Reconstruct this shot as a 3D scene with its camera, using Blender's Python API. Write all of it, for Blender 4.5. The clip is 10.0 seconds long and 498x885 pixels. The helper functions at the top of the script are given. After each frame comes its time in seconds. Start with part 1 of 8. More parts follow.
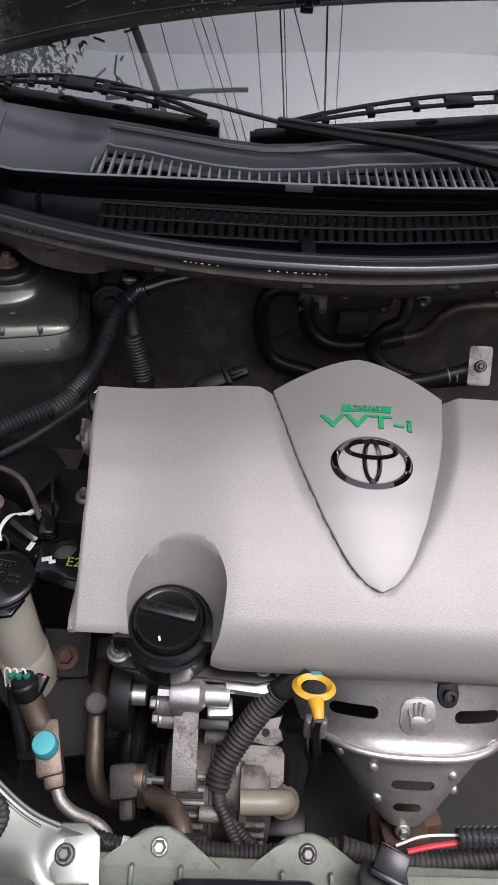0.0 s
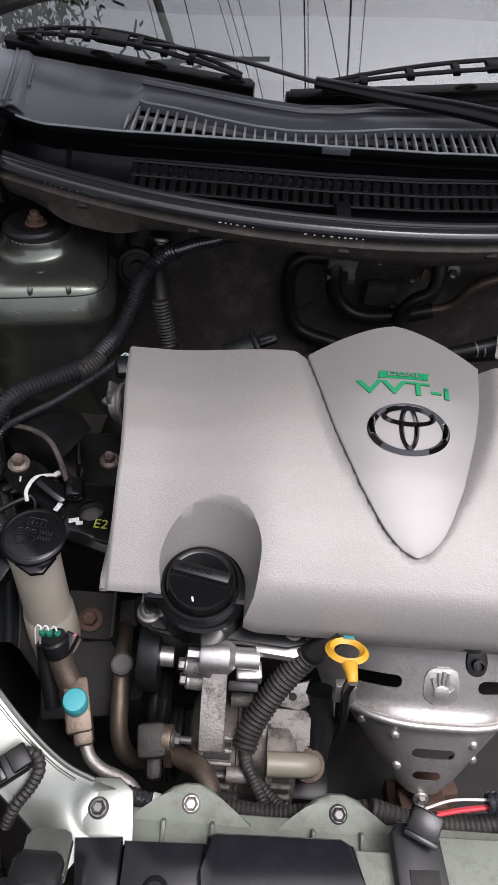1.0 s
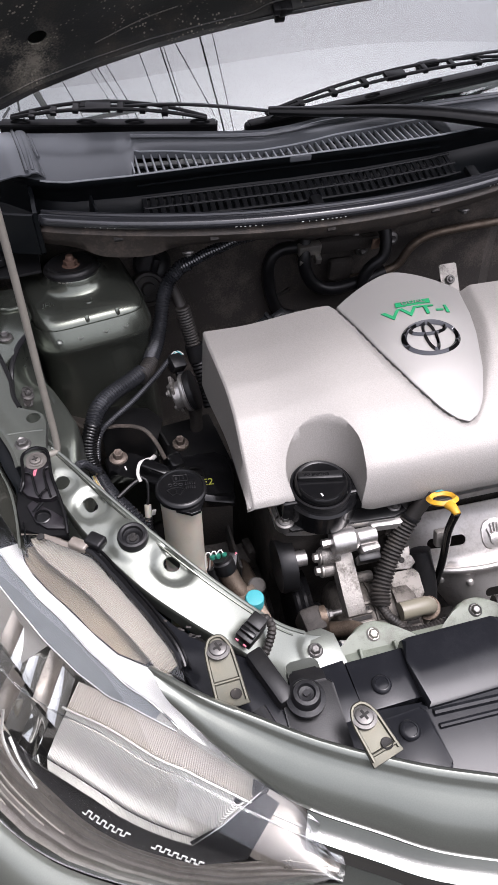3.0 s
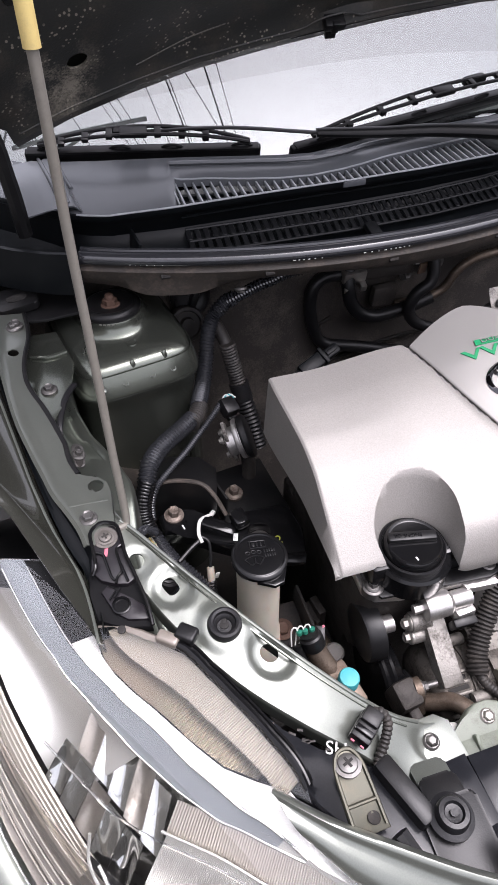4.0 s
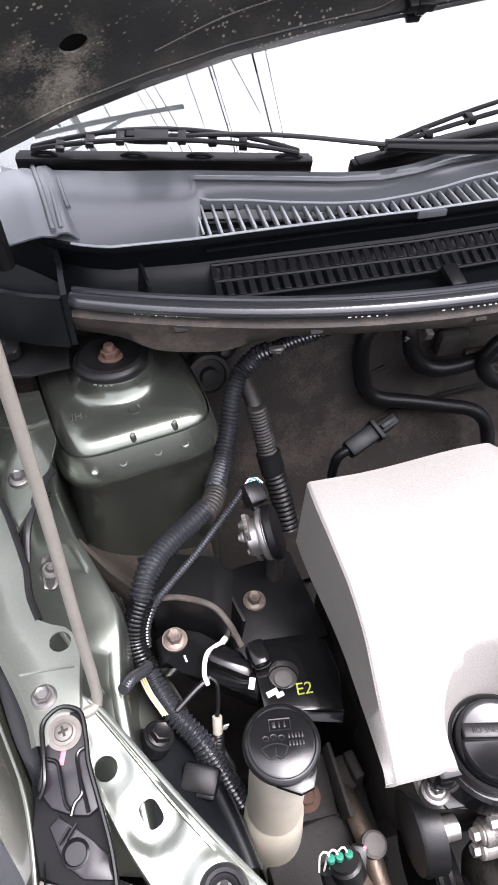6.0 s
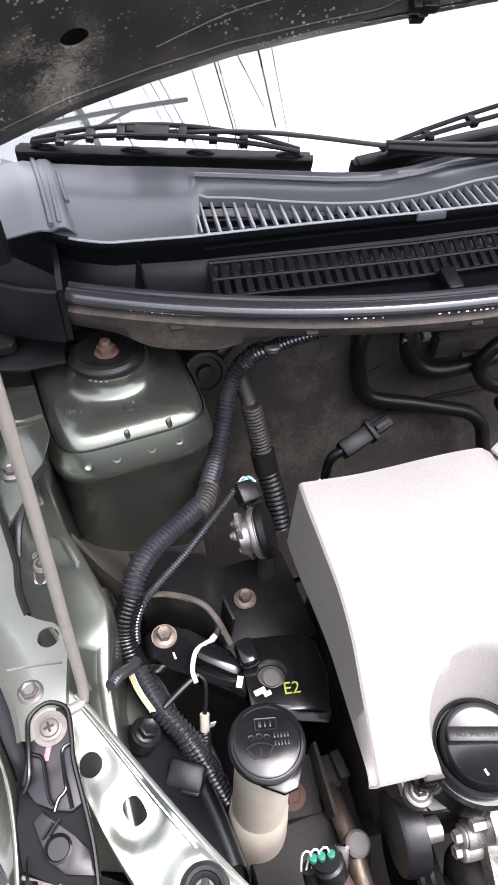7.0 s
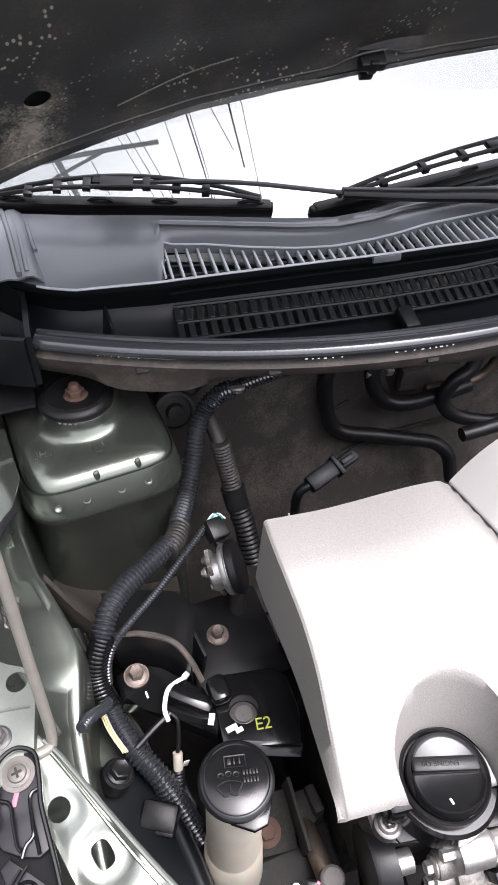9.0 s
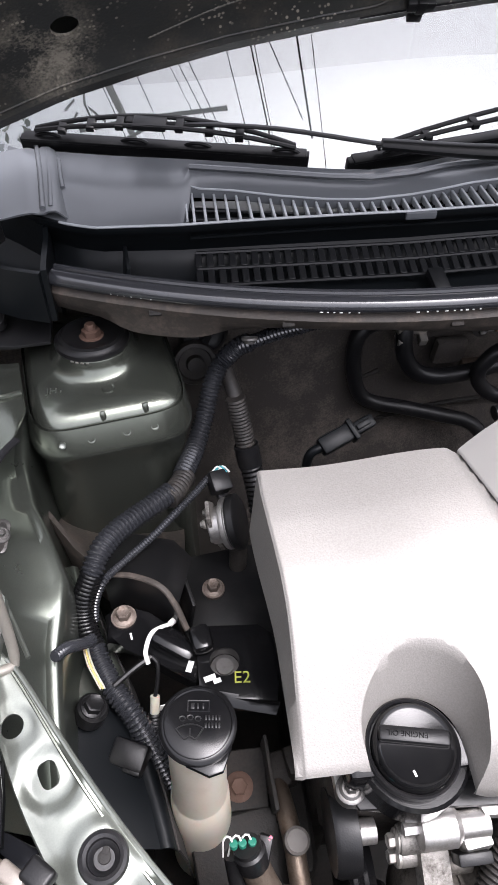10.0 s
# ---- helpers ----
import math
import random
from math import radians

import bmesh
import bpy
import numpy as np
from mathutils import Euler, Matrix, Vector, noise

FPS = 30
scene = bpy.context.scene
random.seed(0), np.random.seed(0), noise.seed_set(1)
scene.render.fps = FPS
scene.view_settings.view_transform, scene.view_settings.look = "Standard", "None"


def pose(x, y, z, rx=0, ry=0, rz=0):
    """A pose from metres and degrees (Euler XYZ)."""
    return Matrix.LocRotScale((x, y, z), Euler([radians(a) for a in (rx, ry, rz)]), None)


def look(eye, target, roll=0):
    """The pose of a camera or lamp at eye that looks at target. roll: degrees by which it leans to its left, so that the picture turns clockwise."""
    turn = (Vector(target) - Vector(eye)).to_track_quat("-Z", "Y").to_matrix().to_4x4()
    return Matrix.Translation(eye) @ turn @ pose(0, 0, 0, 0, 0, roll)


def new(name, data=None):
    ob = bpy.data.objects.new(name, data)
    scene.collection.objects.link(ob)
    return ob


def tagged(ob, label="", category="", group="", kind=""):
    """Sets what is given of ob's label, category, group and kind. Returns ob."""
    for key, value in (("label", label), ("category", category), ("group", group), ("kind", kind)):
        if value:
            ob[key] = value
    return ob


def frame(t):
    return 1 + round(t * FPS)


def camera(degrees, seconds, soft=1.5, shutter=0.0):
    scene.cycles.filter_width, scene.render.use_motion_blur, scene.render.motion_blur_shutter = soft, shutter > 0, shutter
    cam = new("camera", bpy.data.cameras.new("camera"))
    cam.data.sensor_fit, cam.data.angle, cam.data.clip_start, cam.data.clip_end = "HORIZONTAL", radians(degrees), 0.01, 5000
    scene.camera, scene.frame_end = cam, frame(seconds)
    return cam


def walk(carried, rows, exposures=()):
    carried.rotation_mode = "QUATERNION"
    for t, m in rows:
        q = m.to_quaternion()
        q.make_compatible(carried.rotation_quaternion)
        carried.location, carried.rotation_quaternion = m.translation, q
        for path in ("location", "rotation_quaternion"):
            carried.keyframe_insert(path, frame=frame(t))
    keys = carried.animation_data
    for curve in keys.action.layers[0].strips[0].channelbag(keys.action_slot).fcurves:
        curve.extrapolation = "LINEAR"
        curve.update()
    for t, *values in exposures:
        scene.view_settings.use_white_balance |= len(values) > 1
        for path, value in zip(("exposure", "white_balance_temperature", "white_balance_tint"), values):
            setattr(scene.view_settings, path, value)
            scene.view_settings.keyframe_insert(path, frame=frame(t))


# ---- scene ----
cam = camera(41.5, 10.0, soft=1.2)
PATH = [
    (0, (-0.051, -0.122, 1.461), (-0.022, 1.228, -0.015), 4.2),
    (0.5, (-0.025, -0.121, 1.459), (-0.006, 1.202, -0.041), 2.2),
    (1, (-0.085, -0.132, 1.442), (-0.053, 1.174, -0.073), 5.8),
    (1.5, (-0.14, -0.151, 1.419), (0.003, 1.083, -0.148), 7.6),
    (2, (-0.188, -0.213, 1.457), (-0.06, 1.134, -0.016), 6.0),
    (2.2, (-0.205, -0.259, 1.472), (-0.128, 1.155, 0.06), 4.5),
    (3.3, (-0.395, -0.328, 1.508), (0.086, 0.995, 0.087), 2.5),
    (3.5, (-0.437, -0.303, 1.515), (0.116, 1.038, 0.139), 7.2),
    (3.7, (-0.446, -0.27, 1.492), (0.024, 1.009, 0.028), 3.0),
    (4, (-0.414, -0.198, 1.488), (-0.023, 1.156, 0.069), -0.5),
    (4.5, (-0.347, -0.01, 1.423), (-0.146, 1.319, -0.059), -3.6),
    (5, (-0.396, 0.044, 1.412), (-0.008, 1.271, -0.119), 1.9),
    (5.2, (-0.405, 0.029, 1.423), (0.04, 1.308, -0.049), 1.7),
    (6.3, (-0.339, 0.04, 1.43), (-0.087, 1.394, -0.021), -0.1),
    (6.5, (-0.341, 0.047, 1.43), (-0.095, 1.382, -0.039), 0.1),
    (7, (-0.345, 0.035, 1.434), (-0.047, 1.369, -0.026), 1.4),
    (7.5, (-0.325, 0.016, 1.448), (-0.011, 1.378, 0.018), -0.3),
    (8, (-0.323, 0.013, 1.45), (0.015, 1.377, 0.028), 0.2),
    (8.5, (-0.327, 0.016, 1.453), (0.011, 1.404, 0.054), -0.0),
    (9, (-0.329, 0.026, 1.454), (0.032, 1.41, 0.057), 1.4),
    (9.5, (-0.317, 0.019, 1.448), (0.009, 1.424, 0.062), -0.5),
    (10, (-0.271, 0.005, 1.422), (-0.098, 1.38, -0.019), 1.0),
]
walk(cam, [(t, look(eye, target, roll)) for t, eye, target, roll in PATH],
     [(0.0, -0.80, 6250, 18), (1.5, -0.75, 6250, 18), (2.2, -0.45, 6250, 19), (3.5, -0.3, 6250, 19), (4.0, -0.18, 6250, 20), (4.5, 0.38, 6250, 20), (5.0, 0.98, 6250, 20), (6.5, 0.72, 6250, 18), (7.0, 0.78, 6250, 18), (8.5, 0.48, 6250, 17), (9.5, 0.42, 6250, 17), (10.0, 0.22, 6250, 17)])

# ---- light ----
world = bpy.data.worlds.new("overcast_sky")
scene.world = world
world.use_nodes = True
wn, wl = world.node_tree.nodes, world.node_tree.links
wn.clear()
sky = wn.new("ShaderNodeTexSky")
sky.sky_type, sky.sun_disc = "NISHITA", False
sky.sun_elevation, sky.sun_rotation = radians(72), radians(115)
sky.air_density, sky.dust_density, sky.ozone_density = 1.0, 7.0, 1.0
grey = wn.new("ShaderNodeHueSaturation")
grey.inputs["Saturation"].default_value = 0.2
back = wn.new("ShaderNodeBackground")
back.inputs["Strength"].default_value = 0.52
out = wn.new("ShaderNodeOutputWorld")
wl.new(sky.outputs[0], grey.inputs["Color"])
wl.new(grey.outputs[0], back.inputs["Color"])
wl.new(back.outputs[0], out.inputs["Surface"])

sun = new("sun", bpy.data.lights.new("sun", "SUN"))
sun.data.energy, sun.data.angle, sun.data.color = 1.0, radians(26), (1.0, 0.97, 0.93)
sun.matrix_world = look((0.88, -0.41, 3.0), (0, 0, 0))
scene.view_settings.exposure = 0.0

# ---- small modelling library ----
def surface(name, colour, rough=0.5, metal=0.0, grain=0.0, grain_size=0.002, stain=0.0, stain_colour=(0.05, 0.04, 0.03), stain_size=0.06,
            coat=0.0, wear=0.15, clear=0.0, ior=1.5, spec=0.5, sub=0.0, flake=0.0, spatter=0.0, patch=None):
    """A procedural material: base colour with stains at one scale and grain at a finer one."""
    m = bpy.data.materials.new(name)
    m.use_nodes = True
    n, l = m.node_tree.nodes, m.node_tree.links
    b = n["Principled BSDF"]
    b.inputs["Metallic"].default_value = metal
    b.inputs["IOR"].default_value = ior
    b.inputs["Specular IOR Level"].default_value = spec
    b.inputs["Coat Weight"].default_value = coat
    b.inputs["Coat Roughness"].default_value = 0.06
    b.inputs["Transmission Weight"].default_value = clear
    b.inputs["Subsurface Weight"].default_value = sub
    b.inputs["Subsurface Scale"].default_value = 0.01
    where = n.new("ShaderNodeTexCoord")
    big = n.new("ShaderNodeTexNoise")
    big.inputs["Scale"].default_value = 1.0 / stain_size
    big.inputs["Detail"].default_value = 6.0
    big.inputs["Roughness"].default_value = 0.65
    fine = n.new("ShaderNodeTexNoise")
    fine.inputs["Scale"].default_value = 1.0 / grain_size
    fine.inputs["Detail"].default_value = 3.0
    l.new(where.outputs["Object"], big.inputs["Vector"])
    l.new(where.outputs["Object"], fine.inputs["Vector"])
    ramp = n.new("ShaderNodeMapRange")
    ramp.inputs["From Min"].default_value, ramp.inputs["From Max"].default_value = 0.48, 0.75
    ramp.inputs["To Min"].default_value, ramp.inputs["To Max"].default_value = 0.0, stain
    rough_edge = n.new("ShaderNodeMath")
    rough_edge.operation = "MULTIPLY_ADD"
    rough_edge.inputs[1].default_value = 0.35
    l.new(fine.outputs["Fac"], rough_edge.inputs[0])
    shifted = n.new("ShaderNodeMath")
    shifted.operation = "SUBTRACT"
    shifted.inputs[1].default_value = 0.175
    l.new(big.outputs["Fac"], shifted.inputs[0])
    l.new(shifted.outputs[0], rough_edge.inputs[2])
    l.new(rough_edge.outputs[0], ramp.inputs["Value"])
    mix = n.new("ShaderNodeMix")
    mix.data_type = "RGBA"
    mix.inputs["A"].default_value = (*colour, 1)
    mix.inputs["B"].default_value = (*stain_colour, 1)
    l.new(ramp.outputs["Result"], mix.inputs["Factor"])
    colour_out = mix.outputs["Result"]
    if spatter:
        # pale dried splashes in clusters, and one crust of dirt round a spot
        dots = n.new("ShaderNodeTexVoronoi")
        dots.inputs["Scale"].default_value = 1.0 / spatter
        l.new(where.outputs["Object"], dots.inputs["Vector"])
        spot = n.new("ShaderNodeMapRange")
        spot.inputs["From Min"].default_value, spot.inputs["From Max"].default_value = 0.30, 0.2
        l.new(dots.outputs["Distance"], spot.inputs["Value"])
        area = n.new("ShaderNodeTexNoise")
        area.inputs["Scale"].default_value, area.inputs["Detail"].default_value = 22.0, 4.0
        l.new(where.outputs["Object"], area.inputs["Vector"])
        some = n.new("ShaderNodeMapRange")
        some.inputs["From Min"].default_value, some.inputs["From Max"].default_value = 0.54, 0.62
        l.new(area.outputs["Fac"], some.inputs["Value"])
        both = n.new("ShaderNodeMath")
        both.operation = "MULTIPLY"
        l.new(spot.outputs["Result"], both.inputs[0])
        l.new(some.outputs["Result"], both.inputs[1])
        far = n.new("ShaderNodeVectorMath")
        far.operation = "DISTANCE"
        far.inputs[1].default_value = patch[0]
        l.new(where.outputs["Object"], far.inputs[0])
        crust = n.new("ShaderNodeMapRange")
        crust.inputs["From Min"].default_value, crust.inputs["From Max"].default_value = patch[1], patch[1] * 0.35
        crust.inputs["To Max"].default_value = 2.6
        l.new(far.outputs["Value"], crust.inputs["Value"])
        ragged = n.new("ShaderNodeMath")
        ragged.operation = "MULTIPLY"
        l.new(crust.outputs["Result"], ragged.inputs[0])
        l.new(ramp.outputs["Result"], ragged.inputs[1])
        total = n.new("ShaderNodeMath")
        total.operation, total.use_clamp = "ADD", True
        l.new(both.outputs[0], total.inputs[0])
        l.new(ragged.outputs[0], total.inputs[1])
        splash = n.new("ShaderNodeMix")
        splash.data_type = "RGBA"
        l.new(total.outputs[0], splash.inputs["Factor"])
        l.new(colour_out, splash.inputs["A"])
        splash.inputs["B"].default_value = (0.27, 0.245, 0.20, 1)
        colour_out = splash.outputs["Result"]
    if flake:
        speck = n.new("ShaderNodeMapRange")
        speck.inputs["From Min"].default_value, speck.inputs["From Max"].default_value = 0.35, 0.65
        speck.inputs["To Min"].default_value, speck.inputs["To Max"].default_value = 1 - flake, 1 + flake
        l.new(fine.outputs["Fac"], speck.inputs["Value"])
        tint = n.new("ShaderNodeVectorMath")
        tint.operation = "SCALE"
        l.new(colour_out, tint.inputs[0])
        l.new(speck.outputs["Result"], tint.inputs["Scale"])
        colour_out = tint.outputs[0]
    l.new(colour_out, b.inputs["Base Color"])
    gloss = n.new("ShaderNodeMapRange")
    gloss.inputs["To Min"].default_value = max(0.0, rough - wear * rough)
    gloss.inputs["To Max"].default_value = min(1.0, rough + wear * rough + 0.3 * stain)
    l.new(big.outputs["Fac"], gloss.inputs["Value"])
    l.new(gloss.outputs["Result"], b.inputs["Roughness"])
    if grain:
        bump = n.new("ShaderNodeBump")
        bump.inputs["Strength"].default_value = grain
        bump.inputs["Distance"].default_value = grain_size * 0.4
        l.new(fine.outputs["Fac"], bump.inputs["Height"])
        l.new(bump.outputs["Normal"], b.inputs["Normal"])
    return m


def finish(name, bm, material, angle=38):
    bmesh.ops.recalc_face_normals(bm, faces=bm.faces)
    me = bpy.data.meshes.new(name)
    bm.to_mesh(me)
    bm.free()
    me.materials.append(material)
    for p in me.polygons:
        p.use_smooth = True
    me.set_sharp_from_angle(angle=radians(angle))
    return me


def part(name, bm, material, parent, label="", angle=38):
    """One mesh object under a thing or a part, its points in the world's metres."""
    ob = new(name, finish(name, bm, material, angle))
    ob.parent = parent
    if parent.type == "EMPTY":
        ob.matrix_parent_inverse = Matrix.Translation(-parent.location)
    return tagged(ob, label)


def thing(name, at, label, category, group="", kind=""):
    ob = new(name)
    ob.location = at
    ob.empty_display_size = 0.02
    return tagged(ob, label, category, group, kind)


def solo(name, bm, material, label, category, group="", kind="", angle=38):
    """A thing that is one mesh."""
    return tagged(new(name, finish(name, bm, material, angle)), label, category, group, kind)


def merge(bm, other, m=None):
    if m is not None:
        bmesh.ops.transform(other, matrix=m, verts=other.verts)
    me = bpy.data.meshes.new("merge")
    other.to_mesh(me)
    other.free()
    bm.from_mesh(me)
    bpy.data.meshes.remove(me)
    return bm


def frame_of(at, axis, up=(0, 1, 0)):
    """A matrix at a place whose z looks along axis and whose y leans to up."""
    z = Vector(axis).normalized()
    x = Vector(up).cross(z)
    if x.length < 1e-4:
        x = Vector((1, 0, 0)).cross(z)
    x.normalize()
    y = z.cross(x)
    return Matrix.Translation(at) @ Matrix((x, y, z)).transposed().to_4x4()


def spline(pts, step=0.004):
    """A smooth line through points, cut into even steps."""
    p = [Vector(q) for q in pts]
    if len(p) == 2:
        n = max(2, int((p[1] - p[0]).length / step))
        return [p[0].lerp(p[1], i / n) for i in range(n + 1)]
    p = [2 * p[0] - p[1]] + p + [2 * p[-1] - p[-2]]
    fine = []
    for i in range(1, len(p) - 2):
        a, b, c, d = p[i - 1:i + 3]
        for k in range(24):
            t = k / 24
            fine.append(0.5 * (2 * b + (c - a) * t + (2 * a - 5 * b + 4 * c - d) * t * t + (3 * b - a - 3 * c + d) * t ** 3))
    fine.append(p[-2])
    run = [0.0]
    for a, b in zip(fine, fine[1:]):
        run.append(run[-1] + (b - a).length)
    n = max(2, round(run[-1] / step))
    out_pts, j = [], 0
    for i in range(n + 1):
        s = run[-1] * i / n
        while j < len(run) - 2 and run[j + 1] < s:
            j += 1
        gap = run[j + 1] - run[j]
        out_pts.append(fine[j].lerp(fine[j + 1], (s - run[j]) / gap if gap else 0))
    return out_pts


def tube(bm, pts, r, seg=10, step=0.004, pitch=0.0, depth=0.0, caps=True, flat=1.0):
    """A swept tube; pitch and depth make the ribs of a corrugated sleeve."""
    if pitch:
        step = pitch / 4
    line = spline(pts, step)
    radii = r if callable(r) else (lambda u: r)
    t0 = (line[1] - line[0]).normalized()
    side = t0.orthogonal().normalized() if abs(t0.z) > 0.9 else t0.cross(Vector((0, 0, 1))).normalized()
    rings = []
    for i, q in enumerate(line):
        t = (line[min(i + 1, len(line) - 1)] - line[max(i - 1, 0)]).normalized()
        side = (side - t * side.dot(t)).normalized()
        other = t.cross(side)
        rr = radii(i / (len(line) - 1))
        if pitch:
            rr -= depth * (1.0, 0.35, 0.0, 0.35)[i % 4]
        rings.append([bm.verts.new(q + side * (math.cos(2 * math.pi * k / seg) * rr) + other * (math.sin(2 * math.pi * k / seg) * rr * flat)) for k in range(seg)])
    for a, b in zip(rings, rings[1:]):
        for k in range(seg):
            bm.faces.new((a[k], a[(k + 1) % seg], b[(k + 1) % seg], b[k]))
    if caps:
        bm.faces.new(rings[0][::-1])
        bm.faces.new(rings[-1])
    return bm


def lathe(bm, prof, at, axis=(0, 0, 1), seg=28, up=(0, 1, 0)):
    """A turned body from (radius, height) pairs."""
    m = frame_of(at, axis, up)
    rings = []
    for r, h in prof:
        if r < 1e-6:
            rings.append([bm.verts.new(m @ Vector((0, 0, h)))])
        else:
            rings.append([bm.verts.new(m @ Vector((r * math.cos(2 * math.pi * k / seg), r * math.sin(2 * math.pi * k / seg), h))) for k in range(seg)])
    for a, b in zip(rings, rings[1:]):
        for k in range(seg):
            q = [a[k % len(a)], a[(k + 1) % len(a)], b[(k + 1) % len(b)], b[k % len(b)]]
            q = list(dict.fromkeys(q))
            if len(q) > 2:
                bm.faces.new(q)
    for ring, flip in ((rings[0], True), (rings[-1], False)):
        if len(ring) > 2:
            bm.faces.new(ring[::-1] if flip else ring)
    return bm


def block(bm, size, m, bevel=0.002, seg=2):
    t = bmesh.new()
    bmesh.ops.create_cube(t, size=1)
    bmesh.ops.scale(t, vec=size, verts=t.verts)
    if bevel:
        bmesh.ops.bevel(t, geom=t.edges[:], offset=bevel, segments=seg, affect="EDGES", profile=0.5)
    return merge(bm, t, m)


def slab(bm, outline, thick, m=None, bevel=0.0, seg=2, taper=0.0):
    """A flat outline (x, y) drawn out downwards by thick, its upper rim rounded."""
    t = bmesh.new()
    cx = sum(p[0] for p in outline) / len(outline)
    cy = sum(p[1] for p in outline) / len(outline)
    top = [t.verts.new((x, y, 0)) for x, y in outline]
    low = [t.verts.new((x + (x - cx) * taper, y + (y - cy) * taper, -thick)) for x, y in outline]
    f = t.faces.new(top)
    t.faces.new(low[::-1])
    for i in range(len(top)):
        j = (i + 1) % len(top)
        t.faces.new((top[j], top[i], low[i], low[j]))
    if bevel:
        bmesh.ops.bevel(t, geom=f.edges[:], offset=bevel, segments=seg, affect="EDGES", profile=0.5)
    bmesh.ops.triangulate(t, faces=[g for g in t.faces if len(g.verts) > 4])
    return merge(bm, t, m)


def sheet(bm, rows, thick=0.0, closed=False):
    """A skin over rows of points, with a thickness drawn along its normals."""
    grid = [[bm.verts.new(p) for p in row] for row in rows]
    faces = []
    for a, b in zip(grid, grid[1:]):
        for k in range(len(a) - (0 if closed else 1)):
            faces.append(bm.faces.new((a[k], a[(k + 1) % len(a)], b[(k + 1) % len(a)], b[k])))
    if thick:
        bmesh.ops.recalc_face_normals(bm, faces=faces)
        bmesh.ops.solidify(bm, geom=faces, thickness=thick)
        bmesh.ops.recalc_face_normals(bm, faces=bm.faces)
    return bm


def oval(w, h, n=24, p=2.0):
    """A rounded outline; p above 2 squares it."""
    pts = []
    for k in range(n):
        a = 2 * math.pi * k / n
        c, s = math.cos(a), math.sin(a)
        pts.append((w / 2 * math.copysign(abs(c) ** (2 / p), c), h / 2 * math.copysign(abs(s) ** (2 / p), s)))
    return pts


def rounded(w, h, r, n=5):
    pts = []
    for cx, cy, a0 in ((w / 2 - r, h / 2 - r, 0), (-w / 2 + r, h / 2 - r, 90), (-w / 2 + r, -h / 2 + r, 180), (w / 2 - r, -h / 2 + r, 270)):
        for k in range(n + 1):
            a = radians(a0 + 90 * k / n)
            pts.append((cx + r * math.cos(a), cy + r * math.sin(a)))
    return pts


def carve(bm, cutter):
    """What is left of a solid when another is taken out of it."""
    obs = []
    for b in (bm, cutter):
        bmesh.ops.recalc_face_normals(b, faces=b.faces)
        me = bpy.data.meshes.new("carve")
        b.to_mesh(me)
        b.free()
        obs.append(new("carve", me))
    mod = obs[0].modifiers.new("cut", "BOOLEAN")
    mod.operation, mod.object, mod.solver = "DIFFERENCE", obs[1], "EXACT"
    mod.use_self, mod.use_hole_tolerant = True, True
    bpy.context.view_layer.update()
    done = obs[0].evaluated_get(bpy.context.evaluated_depsgraph_get())
    res = bmesh.new()
    res.from_mesh(done.to_mesh())
    done.to_mesh_clear()
    for ob in obs:
        me = ob.data
        bpy.data.objects.remove(ob)
        bpy.data.meshes.remove(me)
    return res


def bolt(bm, at, axis=(0, 0, 1), af=0.012, flange=0.011, h=0.007, dish=True):
    """A flanged hexagon bolt head."""
    a = Vector(axis).normalized()
    lathe(bm, [(flange, -0.002), (flange, 0.0006), (flange * 0.8, 0.0022), (0, 0.0022)], at, a, 20)
    t = bmesh.new()
    r = af / 2 / math.cos(math.pi / 6)
    base = [(r * math.cos(k * math.pi / 3), r * math.sin(k * math.pi / 3)) for k in range(6)]
    lo = [t.verts.new((x, y, 0.001)) for x, y in base]
    hi = [t.verts.new((x, y, h - 0.001)) for x, y in base]
    cap = [t.verts.new((x * 0.86, y * 0.86, h)) for x, y in base]
    for p, q in ((lo, hi), (hi, cap)):
        for k in range(6):
            t.faces.new((p[k], p[(k + 1) % 6], q[(k + 1) % 6], q[k]))
    if dish:
        dip = [t.verts.new((x * 0.6, y * 0.6, h - 0.0012)) for x, y in base]
        for k in range(6):
            t.faces.new((cap[k], cap[(k + 1) % 6], dip[(k + 1) % 6], dip[k]))
        t.faces.new(dip)
    else:
        t.faces.new(cap)
    t.faces.new(lo[::-1])
    return merge(bm, t, frame_of(at, a))


def cross_screw(bm, at, axis=(0, 0, 1), r=0.008, h=0.004):
    """A round screw head; its cross is added apart as dark bars."""
    lathe(bm, [(r * 1.35, -0.001), (r * 1.35, 0.0012), (r, 0.0016), (r * 0.92, h * 0.75), (r * 0.6, h), (0, h)], at, axis, 22)
    return bm


def cross_cut(bm, at, axis=(0, 0, 1), r=0.008, h=0.004, turn=30):
    # Dark bars laid on the head stand for the shaded cross recess.
    m = frame_of(at, axis) @ pose(0, 0, h + 0.0002, 0, 0, turn)
    block(bm, (r * 1.1, r * 0.26, 0.0006), m, 0)
    block(bm, (r * 0.26, r * 1.1, 0.0007), m, 0)
    return bm


